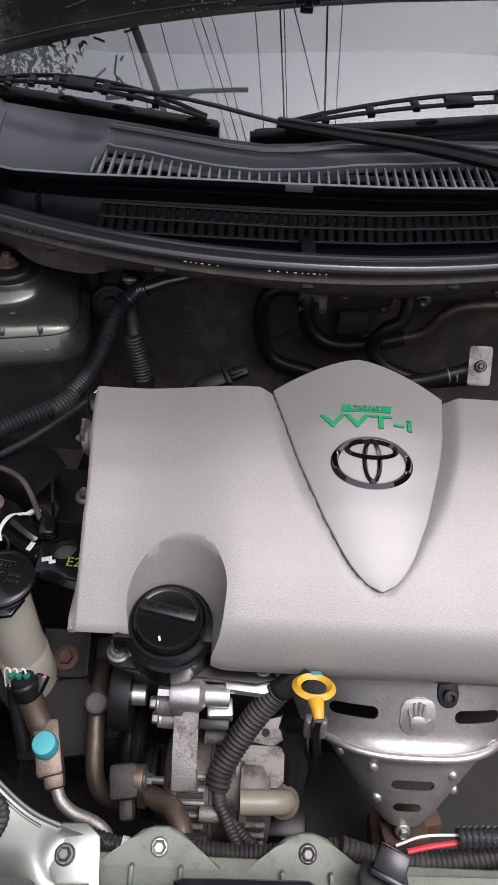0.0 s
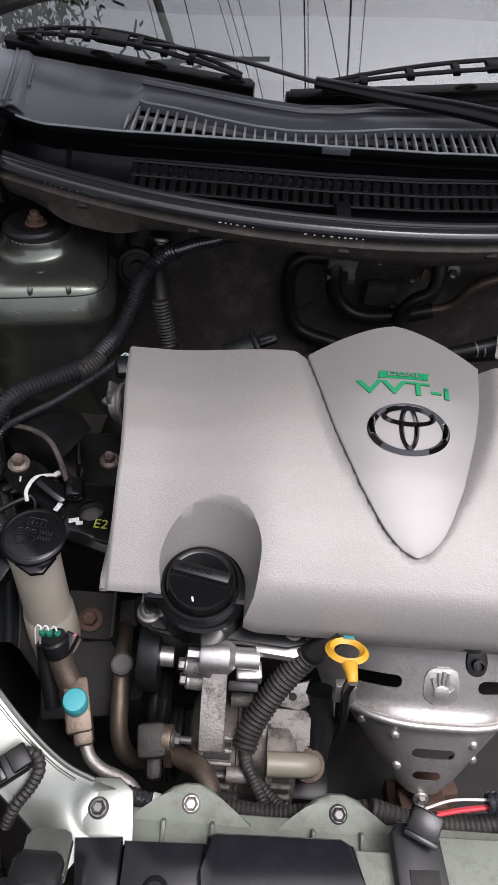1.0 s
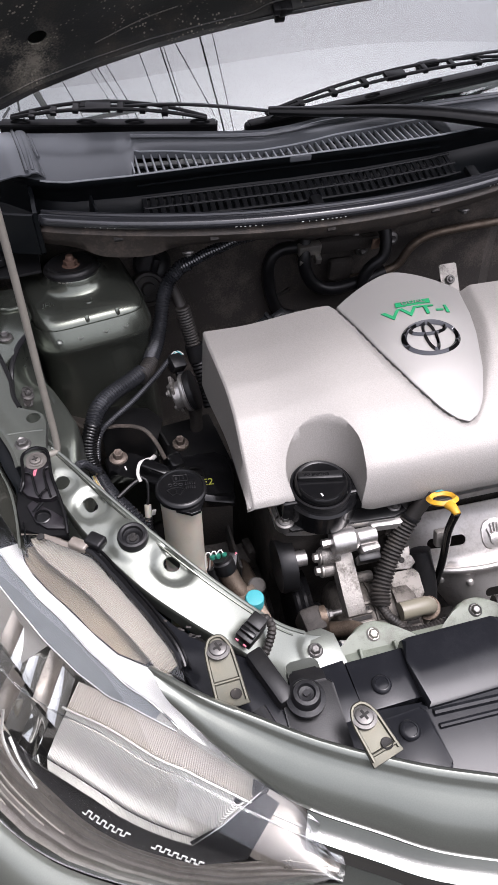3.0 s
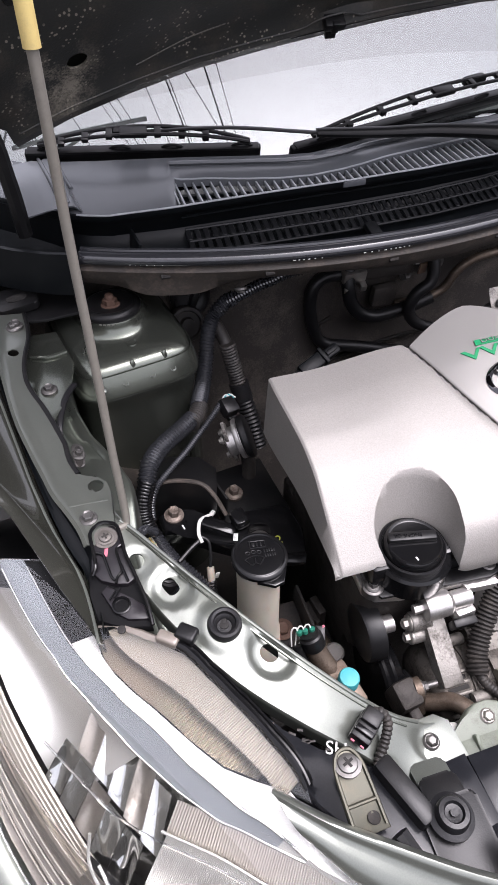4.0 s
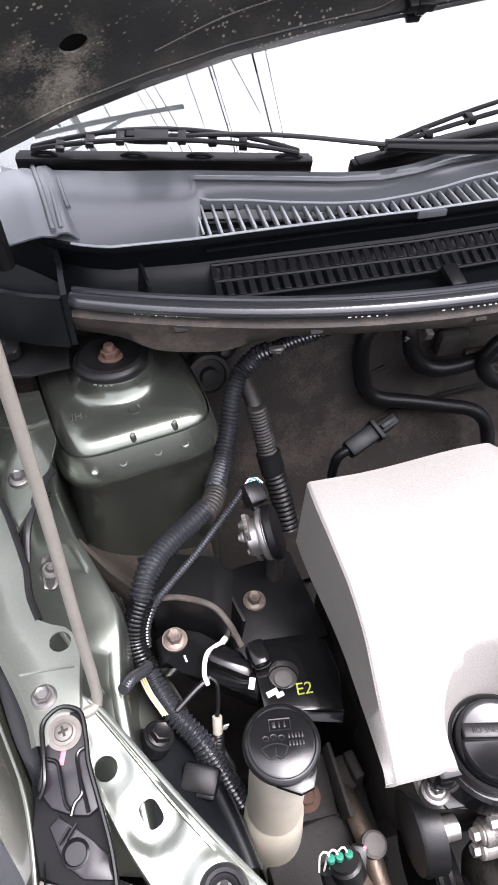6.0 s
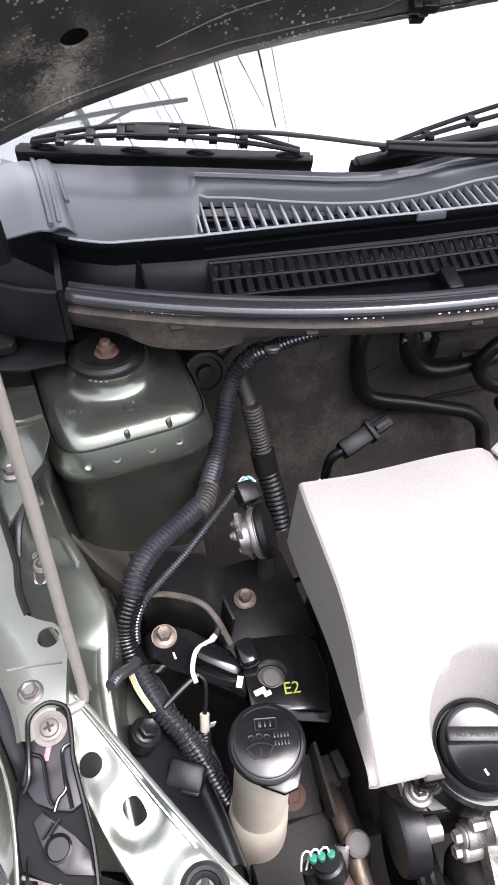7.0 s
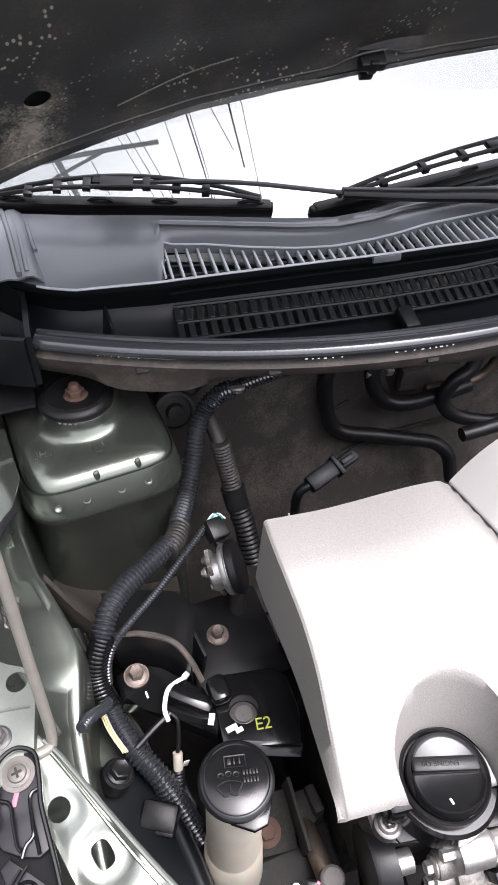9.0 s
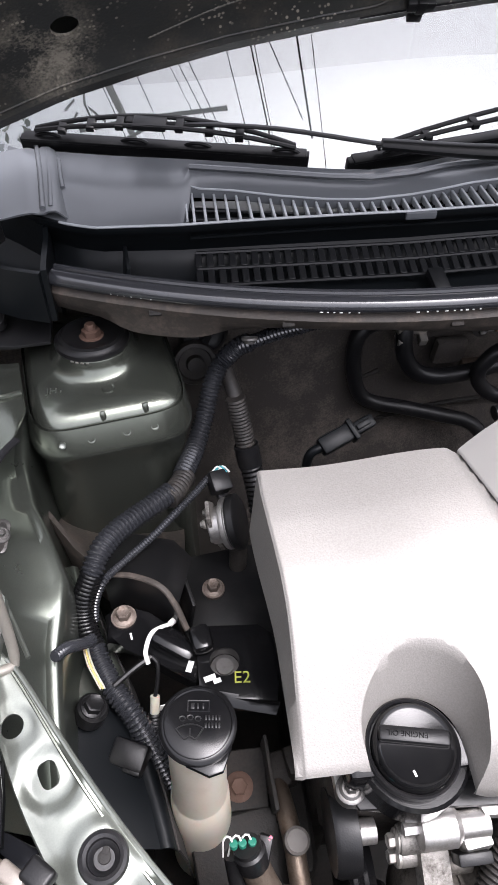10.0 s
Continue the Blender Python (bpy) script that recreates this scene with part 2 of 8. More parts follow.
def words(bm, text, size, m, depth=0.0006, bold=0.0):
    """Raised lettering in the built-in font."""
    cu = bpy.data.curves.new("text", "FONT")
    cu.body, cu.size, cu.extrude, cu.align_x, cu.align_y, cu.offset = text, size, depth, "CENTER", "CENTER", bold
    ob = new("text", cu)
    bpy.context.view_layer.update()
    t = bmesh.new()
    t.from_mesh(ob.evaluated_get(bpy.context.evaluated_depsgraph_get()).to_mesh())
    bpy.data.objects.remove(ob)
    bpy.data.curves.remove(cu)
    return merge(bm, t, m)


def interp(x, table):
    return float(np.interp(x, [a for a, _ in table], [b for _, b in table]))


def ease(t):
    t = min(1.0, max(0.0, t))
    return t * t * (3 - 2 * t)


# ---- materials ----
SILVER_GRAIN = surface("grained_silver_plastic", (0.265, 0.252, 0.236), 0.52, 0.35, 0.45, 0.0016, 0.10, (0.27, 0.25, 0.22), 0.1, flake=0.07)
SILVER_SMOOTH = surface("smooth_silver_plastic", (0.265, 0.256, 0.244), 0.5, 0.4, 0.05, 0.0008, 0.06, (0.45, 0.42, 0.38), 0.08)
BLACK = surface("black_plastic", (0.007, 0.007, 0.0075), 0.32, 0, 0.2, 0.0015, 0.35, (0.024, 0.022, 0.02), 0.03, spec=0.3)
BLACK_GLOSS = surface("glossy_black_plastic", (0.005, 0.005, 0.0055), 0.12, 0, 0.05, 0.001, 0.25, (0.018, 0.017, 0.016), 0.03, spec=0.3)
COWL = surface("grey_cowl_plastic", (0.080, 0.085, 0.092), 0.24, 0, 0.08, 0.0012, 0.06, (0.08, 0.08, 0.08), 0.08, wear=0.08)
VENT = surface("dark_grey_vent_plastic", (0.0065, 0.007, 0.008), 0.45, 0, 0.1, 0.0012, 0.2, (0.016, 0.016, 0.016), 0.05, spec=0.3)
WIPER = surface("satin_black_wiper_plastic", (0.0045, 0.0045, 0.005), 0.36, 0, 0.1, 0.001, 0.25, (0.02, 0.019, 0.018), 0.04, spec=0.22)
COWL_DARK = surface("dark_cowl_plastic", (0.0045, 0.0055, 0.0065), 0.36, 0, 0.15, 0.0012, 0.2, (0.014, 0.014, 0.014), 0.06, spec=0.18)
RUBBER = surface("black_rubber", (0.008, 0.008, 0.009), 0.34, 0, 0.25, 0.002, 0.4, (0.03, 0.027, 0.025), 0.05, spec=0.35)
SLEEVE = surface("ribbed_plastic_sleeve", (0.024, 0.0252, 0.029), 0.15, 0, 0.1, 0.001, 0.3, (0.022, 0.021, 0.02), 0.05, spec=0.9)
TAPE = surface("black_cloth_tape", (0.009, 0.009, 0.0095), 0.5, 0, 0.3, 0.001, 0.3, (0.07, 0.06, 0.05), 0.03)
DECK = surface("dusty_black_deck_plastic", (0.010, 0.0105, 0.0125), 0.10, 0, 0.06, 0.0015, 0.35, (0.026, 0.027, 0.030), 0.03, spec=0.22)
GRIMY_CAST = surface("oily_cast_aluminium", (0.115, 0.103, 0.09), 0.48, 0.55, 0.5, 0.003, 1.0, (0.018, 0.015, 0.012), 0.02)
TRAY = surface("purplish_black_plastic", (0.012, 0.0105, 0.0125), 0.3, 0, 0.1, 0.001, 0.3, (0.022, 0.020, 0.022), 0.02, spec=0.3)
HAZED = surface("yellowed_lens_flange", (0.20, 0.175, 0.15), 0.3, 0.2, 0.1, 0.001, 0.5, (0.10, 0.085, 0.07), 0.02, coat=0.5)
OLIVE = surface("drab_olive_plastic", (0.20, 0.185, 0.14), 0.35, 0, 0.1, 0.001, 0.4, (0.13, 0.115, 0.085), 0.02)
DUSTY = surface("dusty_black_sleeve", (0.016, 0.014, 0.0125), 0.5, 0, 0.3, 0.002, 0.8, (0.05, 0.042, 0.035), 0.02)
PAINT = surface("green_grey_metallic_paint", (0.178, 0.191, 0.168), 0.3, 0.7, 0.02, 0.0012, 0.06, (0.20, 0.19, 0.16), 0.05, coat=0.5, flake=0.05)
# One body paint in darker copies: shade and dark reflections in the colour.
PAINT_SHADED = surface("shaded_green_metallic_paint", (0.158, 0.171, 0.144), 0.21, 0.85, 0.015, 0.0012, 0.15, (0.04, 0.037, 0.03), 0.06, coat=0.25, flake=0.03)
PAINT_HALF_SHADED = surface("half_shaded_green_metallic", (0.155, 0.170, 0.146), 0.26, 0.85, 0.03, 0.0012, 0.25, (0.10, 0.092, 0.075), 0.04, coat=0.5, flake=0.05)
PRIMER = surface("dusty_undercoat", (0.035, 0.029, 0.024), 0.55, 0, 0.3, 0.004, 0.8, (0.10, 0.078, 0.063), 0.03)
# Soot colour lowered further, so that deep places look unlit.
SOOT_SHADE = surface("sooty_shaded_metal", (0.010, 0.0088, 0.0078), 0.7, 0, 0.4, 0.003, 0.8, (0.034, 0.027, 0.022), 0.08)
LINER = surface("felt_dash_liner", (0.033, 0.028, 0.0245), 0.8, 0, 0.6, 0.003, 0.9, (0.12, 0.101, 0.085), 0.09)
HOOD_IN = surface("dirty_bonnet_underside", (0.028, 0.029, 0.027), 0.4, 0.2, 0.25, 0.003, 0.6, (0.075, 0.062, 0.048), 0.06, spatter=0.0065, patch=((-0.385, 0.745, 1.225), 0.07))
# Cowl plastic made paler, to carry the sky's glint in its colour.
SLAT_GLINT = surface("sky_glint_slat_plastic", (0.30, 0.315, 0.33), 0.16, 0, 0.05, 0.001, 0.2, (0.09, 0.09, 0.09), 0.03)
ALU = surface("cast_aluminium", (0.30, 0.284, 0.262), 0.42, 0.8, 0.5, 0.0025, 1.0, (0.05, 0.042, 0.035), 0.03)
ALU_CLEAN = surface("machined_aluminium", (0.52, 0.505, 0.488), 0.3, 0.9, 0.2, 0.0018, 0.55, (0.18, 0.155, 0.13), 0.02)
# Grime on aluminium, lowered again to hold the shade between the parts.
ALU_DIRTY_SHADED = surface("grimy_shaded_aluminium", (0.032, 0.028, 0.0245), 0.5, 0.4, 0.5, 0.003, 1.0, (0.012, 0.010, 0.009), 0.03)
CAST = surface("dusty_cast_aluminium", (0.21, 0.195, 0.175), 0.5, 0.6, 0.5, 0.003, 1.0, (0.03, 0.026, 0.022), 0.018)
SHIELD = surface("heat_shield_steel", (0.68, 0.655, 0.63), 0.36, 0.9, 0.15, 0.004, 0.45, (0.30, 0.27, 0.235), 0.022)
BROWN = surface("heat_tinted_pipe", (0.15, 0.118, 0.092), 0.36, 0.75, 0.35, 0.002, 0.9, (0.075, 0.05, 0.035), 0.018)
RUST = surface("rusty_steel", (0.10, 0.058, 0.042), 0.65, 0.35, 0.5, 0.002, 0.7, (0.09, 0.05, 0.035), 0.012)
STEEL = surface("zinc_plated_steel", (0.42, 0.40, 0.37), 0.4, 0.85, 0.15, 0.0015, 0.5, (0.22, 0.18, 0.14), 0.008)
BOLT_DARK = surface("dark_plated_steel", (0.14, 0.135, 0.13), 0.4, 0.8, 0.15, 0.0015, 0.4, (0.07, 0.06, 0.05), 0.008)
# Chrome darkened to stand for the dark surroundings it would mirror.
CHROME = surface("mirror_darkened_chrome", (0.10, 0.10, 0.105), 0.05, 1.0)
ROD = surface("painted_steel_rod", (0.245, 0.23, 0.20), 0.4, 0.4, 0.15, 0.002, 0.4, (0.14, 0.125, 0.11), 0.02)
TANK = surface("milky_tank_plastic", (0.43, 0.40, 0.335), 0.42, 0, 0.08, 0.002, 0.45, (0.33, 0.28, 0.21), 0.03, sub=0.2)
TEAL = surface("teal_plastic", (0.035, 0.28, 0.31), 0.45, 0, 0.1, 0.001, 0.25, (0.12, 0.33, 0.34), 0.006)
YELLOW = surface("yellow_plastic", (0.55, 0.29, 0.012), 0.4, 0, 0.08, 0.001, 0.4, (0.3, 0.16, 0.03), 0.01)
YELLOW_GRIP = surface("faded_yellow_grip", (0.62, 0.48, 0.18), 0.55, 0, 0.1, 0.001, 0.4, (0.35, 0.28, 0.14), 0.015)
GREEN_INK = surface("green_lettering", (0.006, 0.235, 0.09), 0.4)
WHITE = surface("white_nylon", (0.6, 0.59, 0.56), 0.45)
GREEN_PLASTIC = surface("grey_green_support_plastic", (0.14, 0.158, 0.124), 0.42, 0, 0.2, 0.0015, 0.7, (0.07, 0.065, 0.052), 0.018)
RED_WIRE = surface("red_wire", (0.5, 0.03, 0.04), 0.45)
PINK = surface("pink_paint_mark", (0.42, 0.11, 0.15), 0.6)
YELLOW_INK = surface("yellow_green_lettering", (0.30, 0.31, 0.04), 0.5)
GLASS = surface("windscreen_glass", (0.80, 0.86, 0.84), 0.0, 0, clear=1.0, ior=1.88, wear=0)
LENS = surface("clear_lamp_lens", (0.97, 0.98, 0.98), 0.02, 0, clear=1.0, ior=1.46, wear=0.1)
REFLECTOR = surface("vacuum_metallised_reflector", (0.62, 0.62, 0.60), 0.1, 1.0, wear=0.2)
INTERIOR = surface("dark_dashboard", (0.014, 0.0145, 0.016), 0.7, 0)
ASPHALT = surface("asphalt", (0.06, 0.058, 0.055), 0.85, 0, 0.6, 0.006, 0.5, (0.1, 0.095, 0.09), 0.4)
POLE = surface("weathered_pole", (0.10, 0.09, 0.08), 0.8, 0, 0.3, 0.01, 0.4, (0.05, 0.045, 0.04), 0.2)
WIRE = surface("black_cable", (0.02, 0.02, 0.02), 0.6)
LEAF = surface("leaves", (0.06, 0.09, 0.035), 0.55, 0, 0, 0.01, 0.5, (0.035, 0.06, 0.02), 0.2)
LABEL_WHITE = surface("scratched_white_mark", (0.6, 0.6, 0.58), 0.5, 0, 0.2, 0.001, 0.6, (0.02, 0.02, 0.02), 0.004)
GREEN_SEAL = surface("green_seal", (0.012, 0.12, 0.08), 0.4)
# For the unseen walls that cut off low light.
BAFFLE = surface("unseen_baffle_wall", (0.13, 0.125, 0.115), 0.85, 0, 0.3, 0.01, 0.5, (0.10, 0.095, 0.085), 0.5)

# ---- ground and car body ----
bm = bmesh.new()
block(bm, (400, 400, 0.2), pose(0, 0, -0.1), 0)
solo("ground", bm, ASPHALT, "grey asphalt of the street under the car", "ground", kind="structure")

# Unseen walls, added only to block and shape light from the sides.
for name, size, at in (("baffle_south", (14, 0.2, 1.7), (0.5, -3.6, 0.85)), ("baffle_west", (0.2, 12, 4.2), (-4.0, 1.5, 2.1)), ("baffle_east", (0.2, 12, 3.0), (5.2, 1.5, 1.5))):
    bm = bmesh.new()
    block(bm, size, pose(*at), 0.01)
    solo(name, bm, BAFFLE, "unseen grey wall added to block low light", "wall", kind="structure")

body = thing("car_body", (0.1, 0.5, 0.0), "green-grey painted car body round the open engine bay", "car body")

# tyres under the wings carry the body
for x in (-0.60, 0.95):
    bm = bmesh.new()
    lathe(bm, [(0.19, -0.09), (0.27, -0.095), (0.29, -0.085), (0.298, -0.05), (0.30, 0.0), (0.298, 0.05), (0.29, 0.085), (0.27, 0.095), (0.19, 0.09)], (x, 0.46, 0.30), (1, 0, 0), 40)
    part("tyre", bm, RUBBER, body)

# firewall with its felt liner, lower floor of the bay, far side walls
bm = bmesh.new()
rows = []
for z, y in ((0.985, 0.745), (0.93, 0.765), (0.80, 0.765), (0.66, 0.745), (0.55, 0.70), (0.40, 0.66)):
    rows.append([(x, y + 0.02 * math.sin(7 * x) * (z < 0.9) + 0.03 * (abs(x) > 0.45), z) for x in np.linspace(-0.62, 0.80, 40)])
sheet(bm, rows, 0.012)
firewall = part("firewall", bm, LINER, body, "sooty brown felt-lined firewall")
for pts in (((-0.30, 0.752, 0.70), (-0.10, 0.748, 0.735), (0.02, 0.75, 0.78)), ((-0.12, 0.742, 0.64), (0.08, 0.742, 0.70), (0.24, 0.745, 0.72))):
    part("liner_crease", tube(bmesh.new(), pts, 0.004, 6, 0.02), SOOT_SHADE, firewall)
for x, z in ((0.165, 0.845), (0.225, 0.86), (-0.09, 0.69)):
    part("firewall_bolt", bolt(bmesh.new(), (x, 0.752, z), (0, -1, 0.2), 0.012, 0.013, 0.008), BOLT_DARK, firewall)
# Plain dark floor added to close the bay and keep light out.
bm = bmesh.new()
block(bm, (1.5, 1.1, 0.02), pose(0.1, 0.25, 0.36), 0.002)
part("closing_floor", bm, SOOT_SHADE, body)
bm = bmesh.new()
sheet(bm, [[(0.80, y, z) for y in np.linspace(-0.3, 0.8, 12)] for z in (0.36, 0.6, 0.8, 0.95)], 0.01)
part("far_inner_wing", bm, PAINT_SHADED, body)

# inner wing: from the wing flange down to the chassis leg
bm = bmesh.new()
rows = []
for y in np.linspace(0.16, 0.60, 50):
    ox = -0.475 - 0.03 * max(0, (y - 0.3) / 0.3)
    ex = interp(y, [(0.16, -0.395), (0.25, -0.405), (0.31, -0.409), (0.345, -0.4055), (0.375, -0.404), (0.404, -0.415), (0.444, -0.432), (0.46, -0.441), (0.517, -0.456), (0.60, -0.462)])
    ez = interp(y, [(0.16, 0.80), (0.25, 0.825), (0.31, 0.842), (0.35, 0.856), (0.40, 0.865), (0.60, 0.885)])
    press = 0.006 * math.sin(30 * y) ** 2
    rows.append([(ox + 0.004, y, 0.916), (ox + 0.008, y, 0.912), (ox + 0.012, y, 0.908), (ox + 0.018, y, 0.902 - press), ((ox + ex) / 2, y, (0.902 + ez) / 2 - press), (ex - 0.012, y, ez + 0.002), (ex - 0.004, y, ez + 0.0045), (ex, y, ez + 0.002),
                 (ex + 0.002, y, ez - 0.012), (ex + 0.003, y, ez - 0.04), (ex + 0.004, y, ez - 0.07), (ex + 0.006, y, ez - 0.095), (ex + 0.010, y, ez - 0.12), (ex + 0.03, y, 0.60), (ex + 0.04, y, 0.36)])
sheet(bm, rows, 0.002)
apron = part("inner_wing", bm, PAINT_HALF_SHADED, body, "silvery green painted inner wing panel", 55)
bm = bmesh.new()
slab(bm, rounded(0.015, 0.038, 0.006), 0.003, frame_of((-0.461, 0.404, 0.8990), (0.30, -0.1, 1)), 0.0008)
part("clip_plate", bm, BOLT_DARK, apron)
bm = bmesh.new()
# Dark oval in place of an unlit slot.
slab(bm, oval(0.010, 0.034, 20, 2.4), 0.0006, frame_of((-0.4605, 0.402, 0.8996), (0.30, -0.1, 1)))
part("slot", bm, SOOT_SHADE, apron, "dark oval standing for a slot under the bolt")
bm = bmesh.new()
bolt(bm, (-0.4605, 0.404, 0.9005), (0.30, -0.1, 1), 0.008, 0.009, 0.006)
part("apron_bolt", bm, BOLT_DARK, apron)
part("apron_fold", tube(bmesh.new(), [(-0.452, 0.338, 0.902), (-0.440, 0.316, 0.900), (-0.430, 0.296, 0.899), (-0.420, 0.275, 0.898)], 0.0022, 8, 0.006), PAINT, apron)
bm = bmesh.new()
slab(bm, [(-0.515, 0.43), (-0.482, 0.425), (-0.468, 0.455), (-0.452, 0.50), (-0.445, 0.54), (-0.462, 0.62), (-0.515, 0.62)], 0.004, pose(0, 0, 0.938), 0.0015)
# Reinforcement in the shaded copy, for the dark bonnet it would mirror.
gusset = part("wing_reinforcement", bm, PAINT_SHADED, body, "painted reinforcement beside the tower, darkened as if mirroring the bonnet")
part("gusset_bolt", bolt(bmesh.new(), (-0.481, 0.49, 0.940), (0, 0, 1), 0.011, 0.0105, 0.007), BOLT_DARK, gusset)
part("gusset_fold", tube(bmesh.new(), [(-0.500, 0.565, 0.9395), (-0.475, 0.560, 0.9395), (-0.452, 0.566, 0.9395)], 0.003, 8, 0.006), PAINT_SHADED, gusset)
# Dark strip stands for the shaded curved opening.
part("opening_strip", tube(bmesh.new(), [(-0.449, 0.497, 0.936), (-0.458, 0.482, 0.9365), (-0.467, 0.460, 0.936), (-0.475, 0.430, 0.931), (-0.478, 0.405, 0.918)], 0.0045, 10, 0.006, flat=0.6), RUBBER, gusset, "curved dark strip standing for the opening beside the flange")
# chassis leg top and the brown ledge in front of the tower
bm = bmesh.new()
rows, side_rows = [], []
for u in np.linspace(0, 1, 30):
    y = 0.46 - 0.30 * u
    x = interp(y, [(0.16, -0.312), (0.203, -0.322), (0.25, -0.336), (0.296, -0.352), (0.331, -0.363), (0.379, -0.385), (0.438, -0.409), (0.46, -0.415)])
    z = 0.752 - 0.02 * u
    rows.append([(x - 0.10, y, z + 0.035), (x - 0.035, y, z + 0.014), (x - 0.014, y, z + 0.001), (x - 0.008, y, z + 0.0035), (x - 0.002, y, z + 0.001), (x + 0.001, y, z - 0.012)])
    # Side kept apart from the top so that it can be coloured darker.
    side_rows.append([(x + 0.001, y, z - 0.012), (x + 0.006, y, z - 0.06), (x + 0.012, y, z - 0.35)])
sheet(bm, rows[:17], 0.002)
# Green leg ends here; shade is put into the colour of the rest.
part("leg_front", sheet(bmesh.new(), rows[16:], 0.002), COWL_DARK, body, "front end of the chassis leg, blackened for its shade", 55)
part("chassis_leg", bm, PAINT_HALF_SHADED, body, "green painted chassis leg", 55)
part("chassis_side", sheet(bmesh.new(), side_rows, 0.002), SOOT_SHADE, body, "side of the chassis leg, darkened for its shade", 55)
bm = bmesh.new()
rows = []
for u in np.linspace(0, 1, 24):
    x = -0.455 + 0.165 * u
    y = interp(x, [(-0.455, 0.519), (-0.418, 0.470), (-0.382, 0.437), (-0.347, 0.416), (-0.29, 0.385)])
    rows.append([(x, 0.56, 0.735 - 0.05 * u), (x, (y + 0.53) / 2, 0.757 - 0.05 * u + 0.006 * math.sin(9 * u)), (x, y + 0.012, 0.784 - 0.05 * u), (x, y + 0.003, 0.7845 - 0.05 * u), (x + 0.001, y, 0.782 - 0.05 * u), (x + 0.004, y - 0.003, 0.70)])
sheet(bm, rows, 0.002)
part("tower_ledge", bm, PRIMER, body, "dark brown ledge at the foot of the tower", 55)

# suspension tower, turned a little towards the engine
TOWER_TURN = Matrix.Translation((-0.376, 0.648, 0)) @ Matrix.Rotation(radians(11), 4, "Z")


def tower_ring(w, d, z, p, back=0.0):
    return [TOWER_TURN @ Vector((x, y + back, z)) for x, y in oval(w, d, 80, p)]


bm = bmesh.new()
rows = [tower_ring(*r) for r in ((0.082, 0.082, 0.9455, 2), (0.089, 0.089, 0.9455, 2), (0.0905, 0.0905, 0.944, 2), (0.093, 0.093, 0.939, 2), (0.097, 0.097, 0.9345, 2), (0.102, 0.102, 0.9305, 2), (0.108, 0.108, 0.927, 2), (0.115, 0.116, 0.9245, 2.05), (0.123, 0.126, 0.9228, 2.2),
                                 (0.134, 0.144, 0.9215, 2.6, 0.002), (0.146, 0.162, 0.9202, 3.2, 0.003), (0.156, 0.177, 0.9185, 4.0, 0.003), (0.164, 0.189, 0.9155, 4.6, 0.002), (0.170, 0.198, 0.9118, 5.0, 0.001), (0.1745, 0.204, 0.9075, 5.4), (0.1765, 0.2065, 0.9030, 5.6), (0.177, 0.207, 0.896, 5.6))]
sheet(bm, rows, 0, True)
tower = part("strut_tower", bm, PAINT_SHADED, body, "glossy green pressed steel suspension tower, shade in its paint", 50)
bm = bmesh.new()
rows = [tower_ring(*r) for r in ((0.1785, 0.2095, 0.9055, 5.6), (0.1800, 0.2115, 0.9060, 5.6), (0.1815, 0.2140, 0.9035, 5.6), (0.1870, 0.2260, 0.8920, 5.4), (0.1930, 0.2370, 0.8790, 5.2), (0.1945, 0.2395, 0.8755, 5.0), (0.1940, 0.2390, 0.8720, 5.0), (0.1900, 0.2340, 0.8640, 4.8),
                                 (0.1850, 0.2280, 0.8520, 4.6), (0.1830, 0.2250, 0.8350, 4.4), (0.1835, 0.2260, 0.8100, 4.2), (0.1860, 0.2300, 0.7850, 4.2), (0.190, 0.235, 0.76, 4.2), (0.195, 0.24, 0.40, 4))]
sheet(bm, rows, 0, True)
lower = part("tower_lower_panel", bm, PAINT_SHADED, tower, "spot-welded lower panel of the tower", 50)
for x in (-0.060, -0.028, 0.012, 0.044):
    bm = lathe(bmesh.new(), [(0.0042, -0.001), (0.0042, 0.0005), (0.0028, -0.0006), (0, -0.0008)], TOWER_TURN @ Vector((x, -0.1125, 0.8925)), TOWER_TURN.to_3x3() @ Vector((0, -0.74, 0.67)), 14)
    part("spot_weld", bm, PAINT, lower)
for x in (-0.010, 0.038):
    bm = block(bmesh.new(), (0.007, 0.004, 0.013), TOWER_TURN @ pose(x, -0.0985, 0.911, -20, 0, 10), 0.002)
    part("locating_tab", bm, PAINT_SHADED, tower)
bm = bmesh.new()
lathe(bm, [(0.008, 0), (0.0072, 0.0016), (0.005, 0.0004), (0.005, -0.003), (0, -0.003)], TOWER_TURN @ Vector((0.002, -0.066, 0.9216)), (0, -0.05, 1), 18)
part("drain_hole", bm, PAINT_SHADED, tower)
bm = bmesh.new()
words(bm, "JHT", 0.013, TOWER_TURN @ pose(-0.056, -0.052, 0.9212, 0, 0, -8), 0.0004)
part("punched_letters", bm, PAINT, tower, "small punched letters")
bm = bmesh.new()
mc = Vector((-0.379, 0.648, 0.9405))
lathe(bm, [(0.043, 0), (0.0445, 0.003), (0.0435, 0.007), (0.040, 0.0085), (0.038, 0.012), (0.034, 0.0135), (0.029, 0.0105), (0.022, 0.008), (0.015, 0.009), (0, 0.009)], mc, (0, 0.05, 1), 40)
mount = part("strut_mount", bm, BLACK, tower, "black rubber strut top mount")
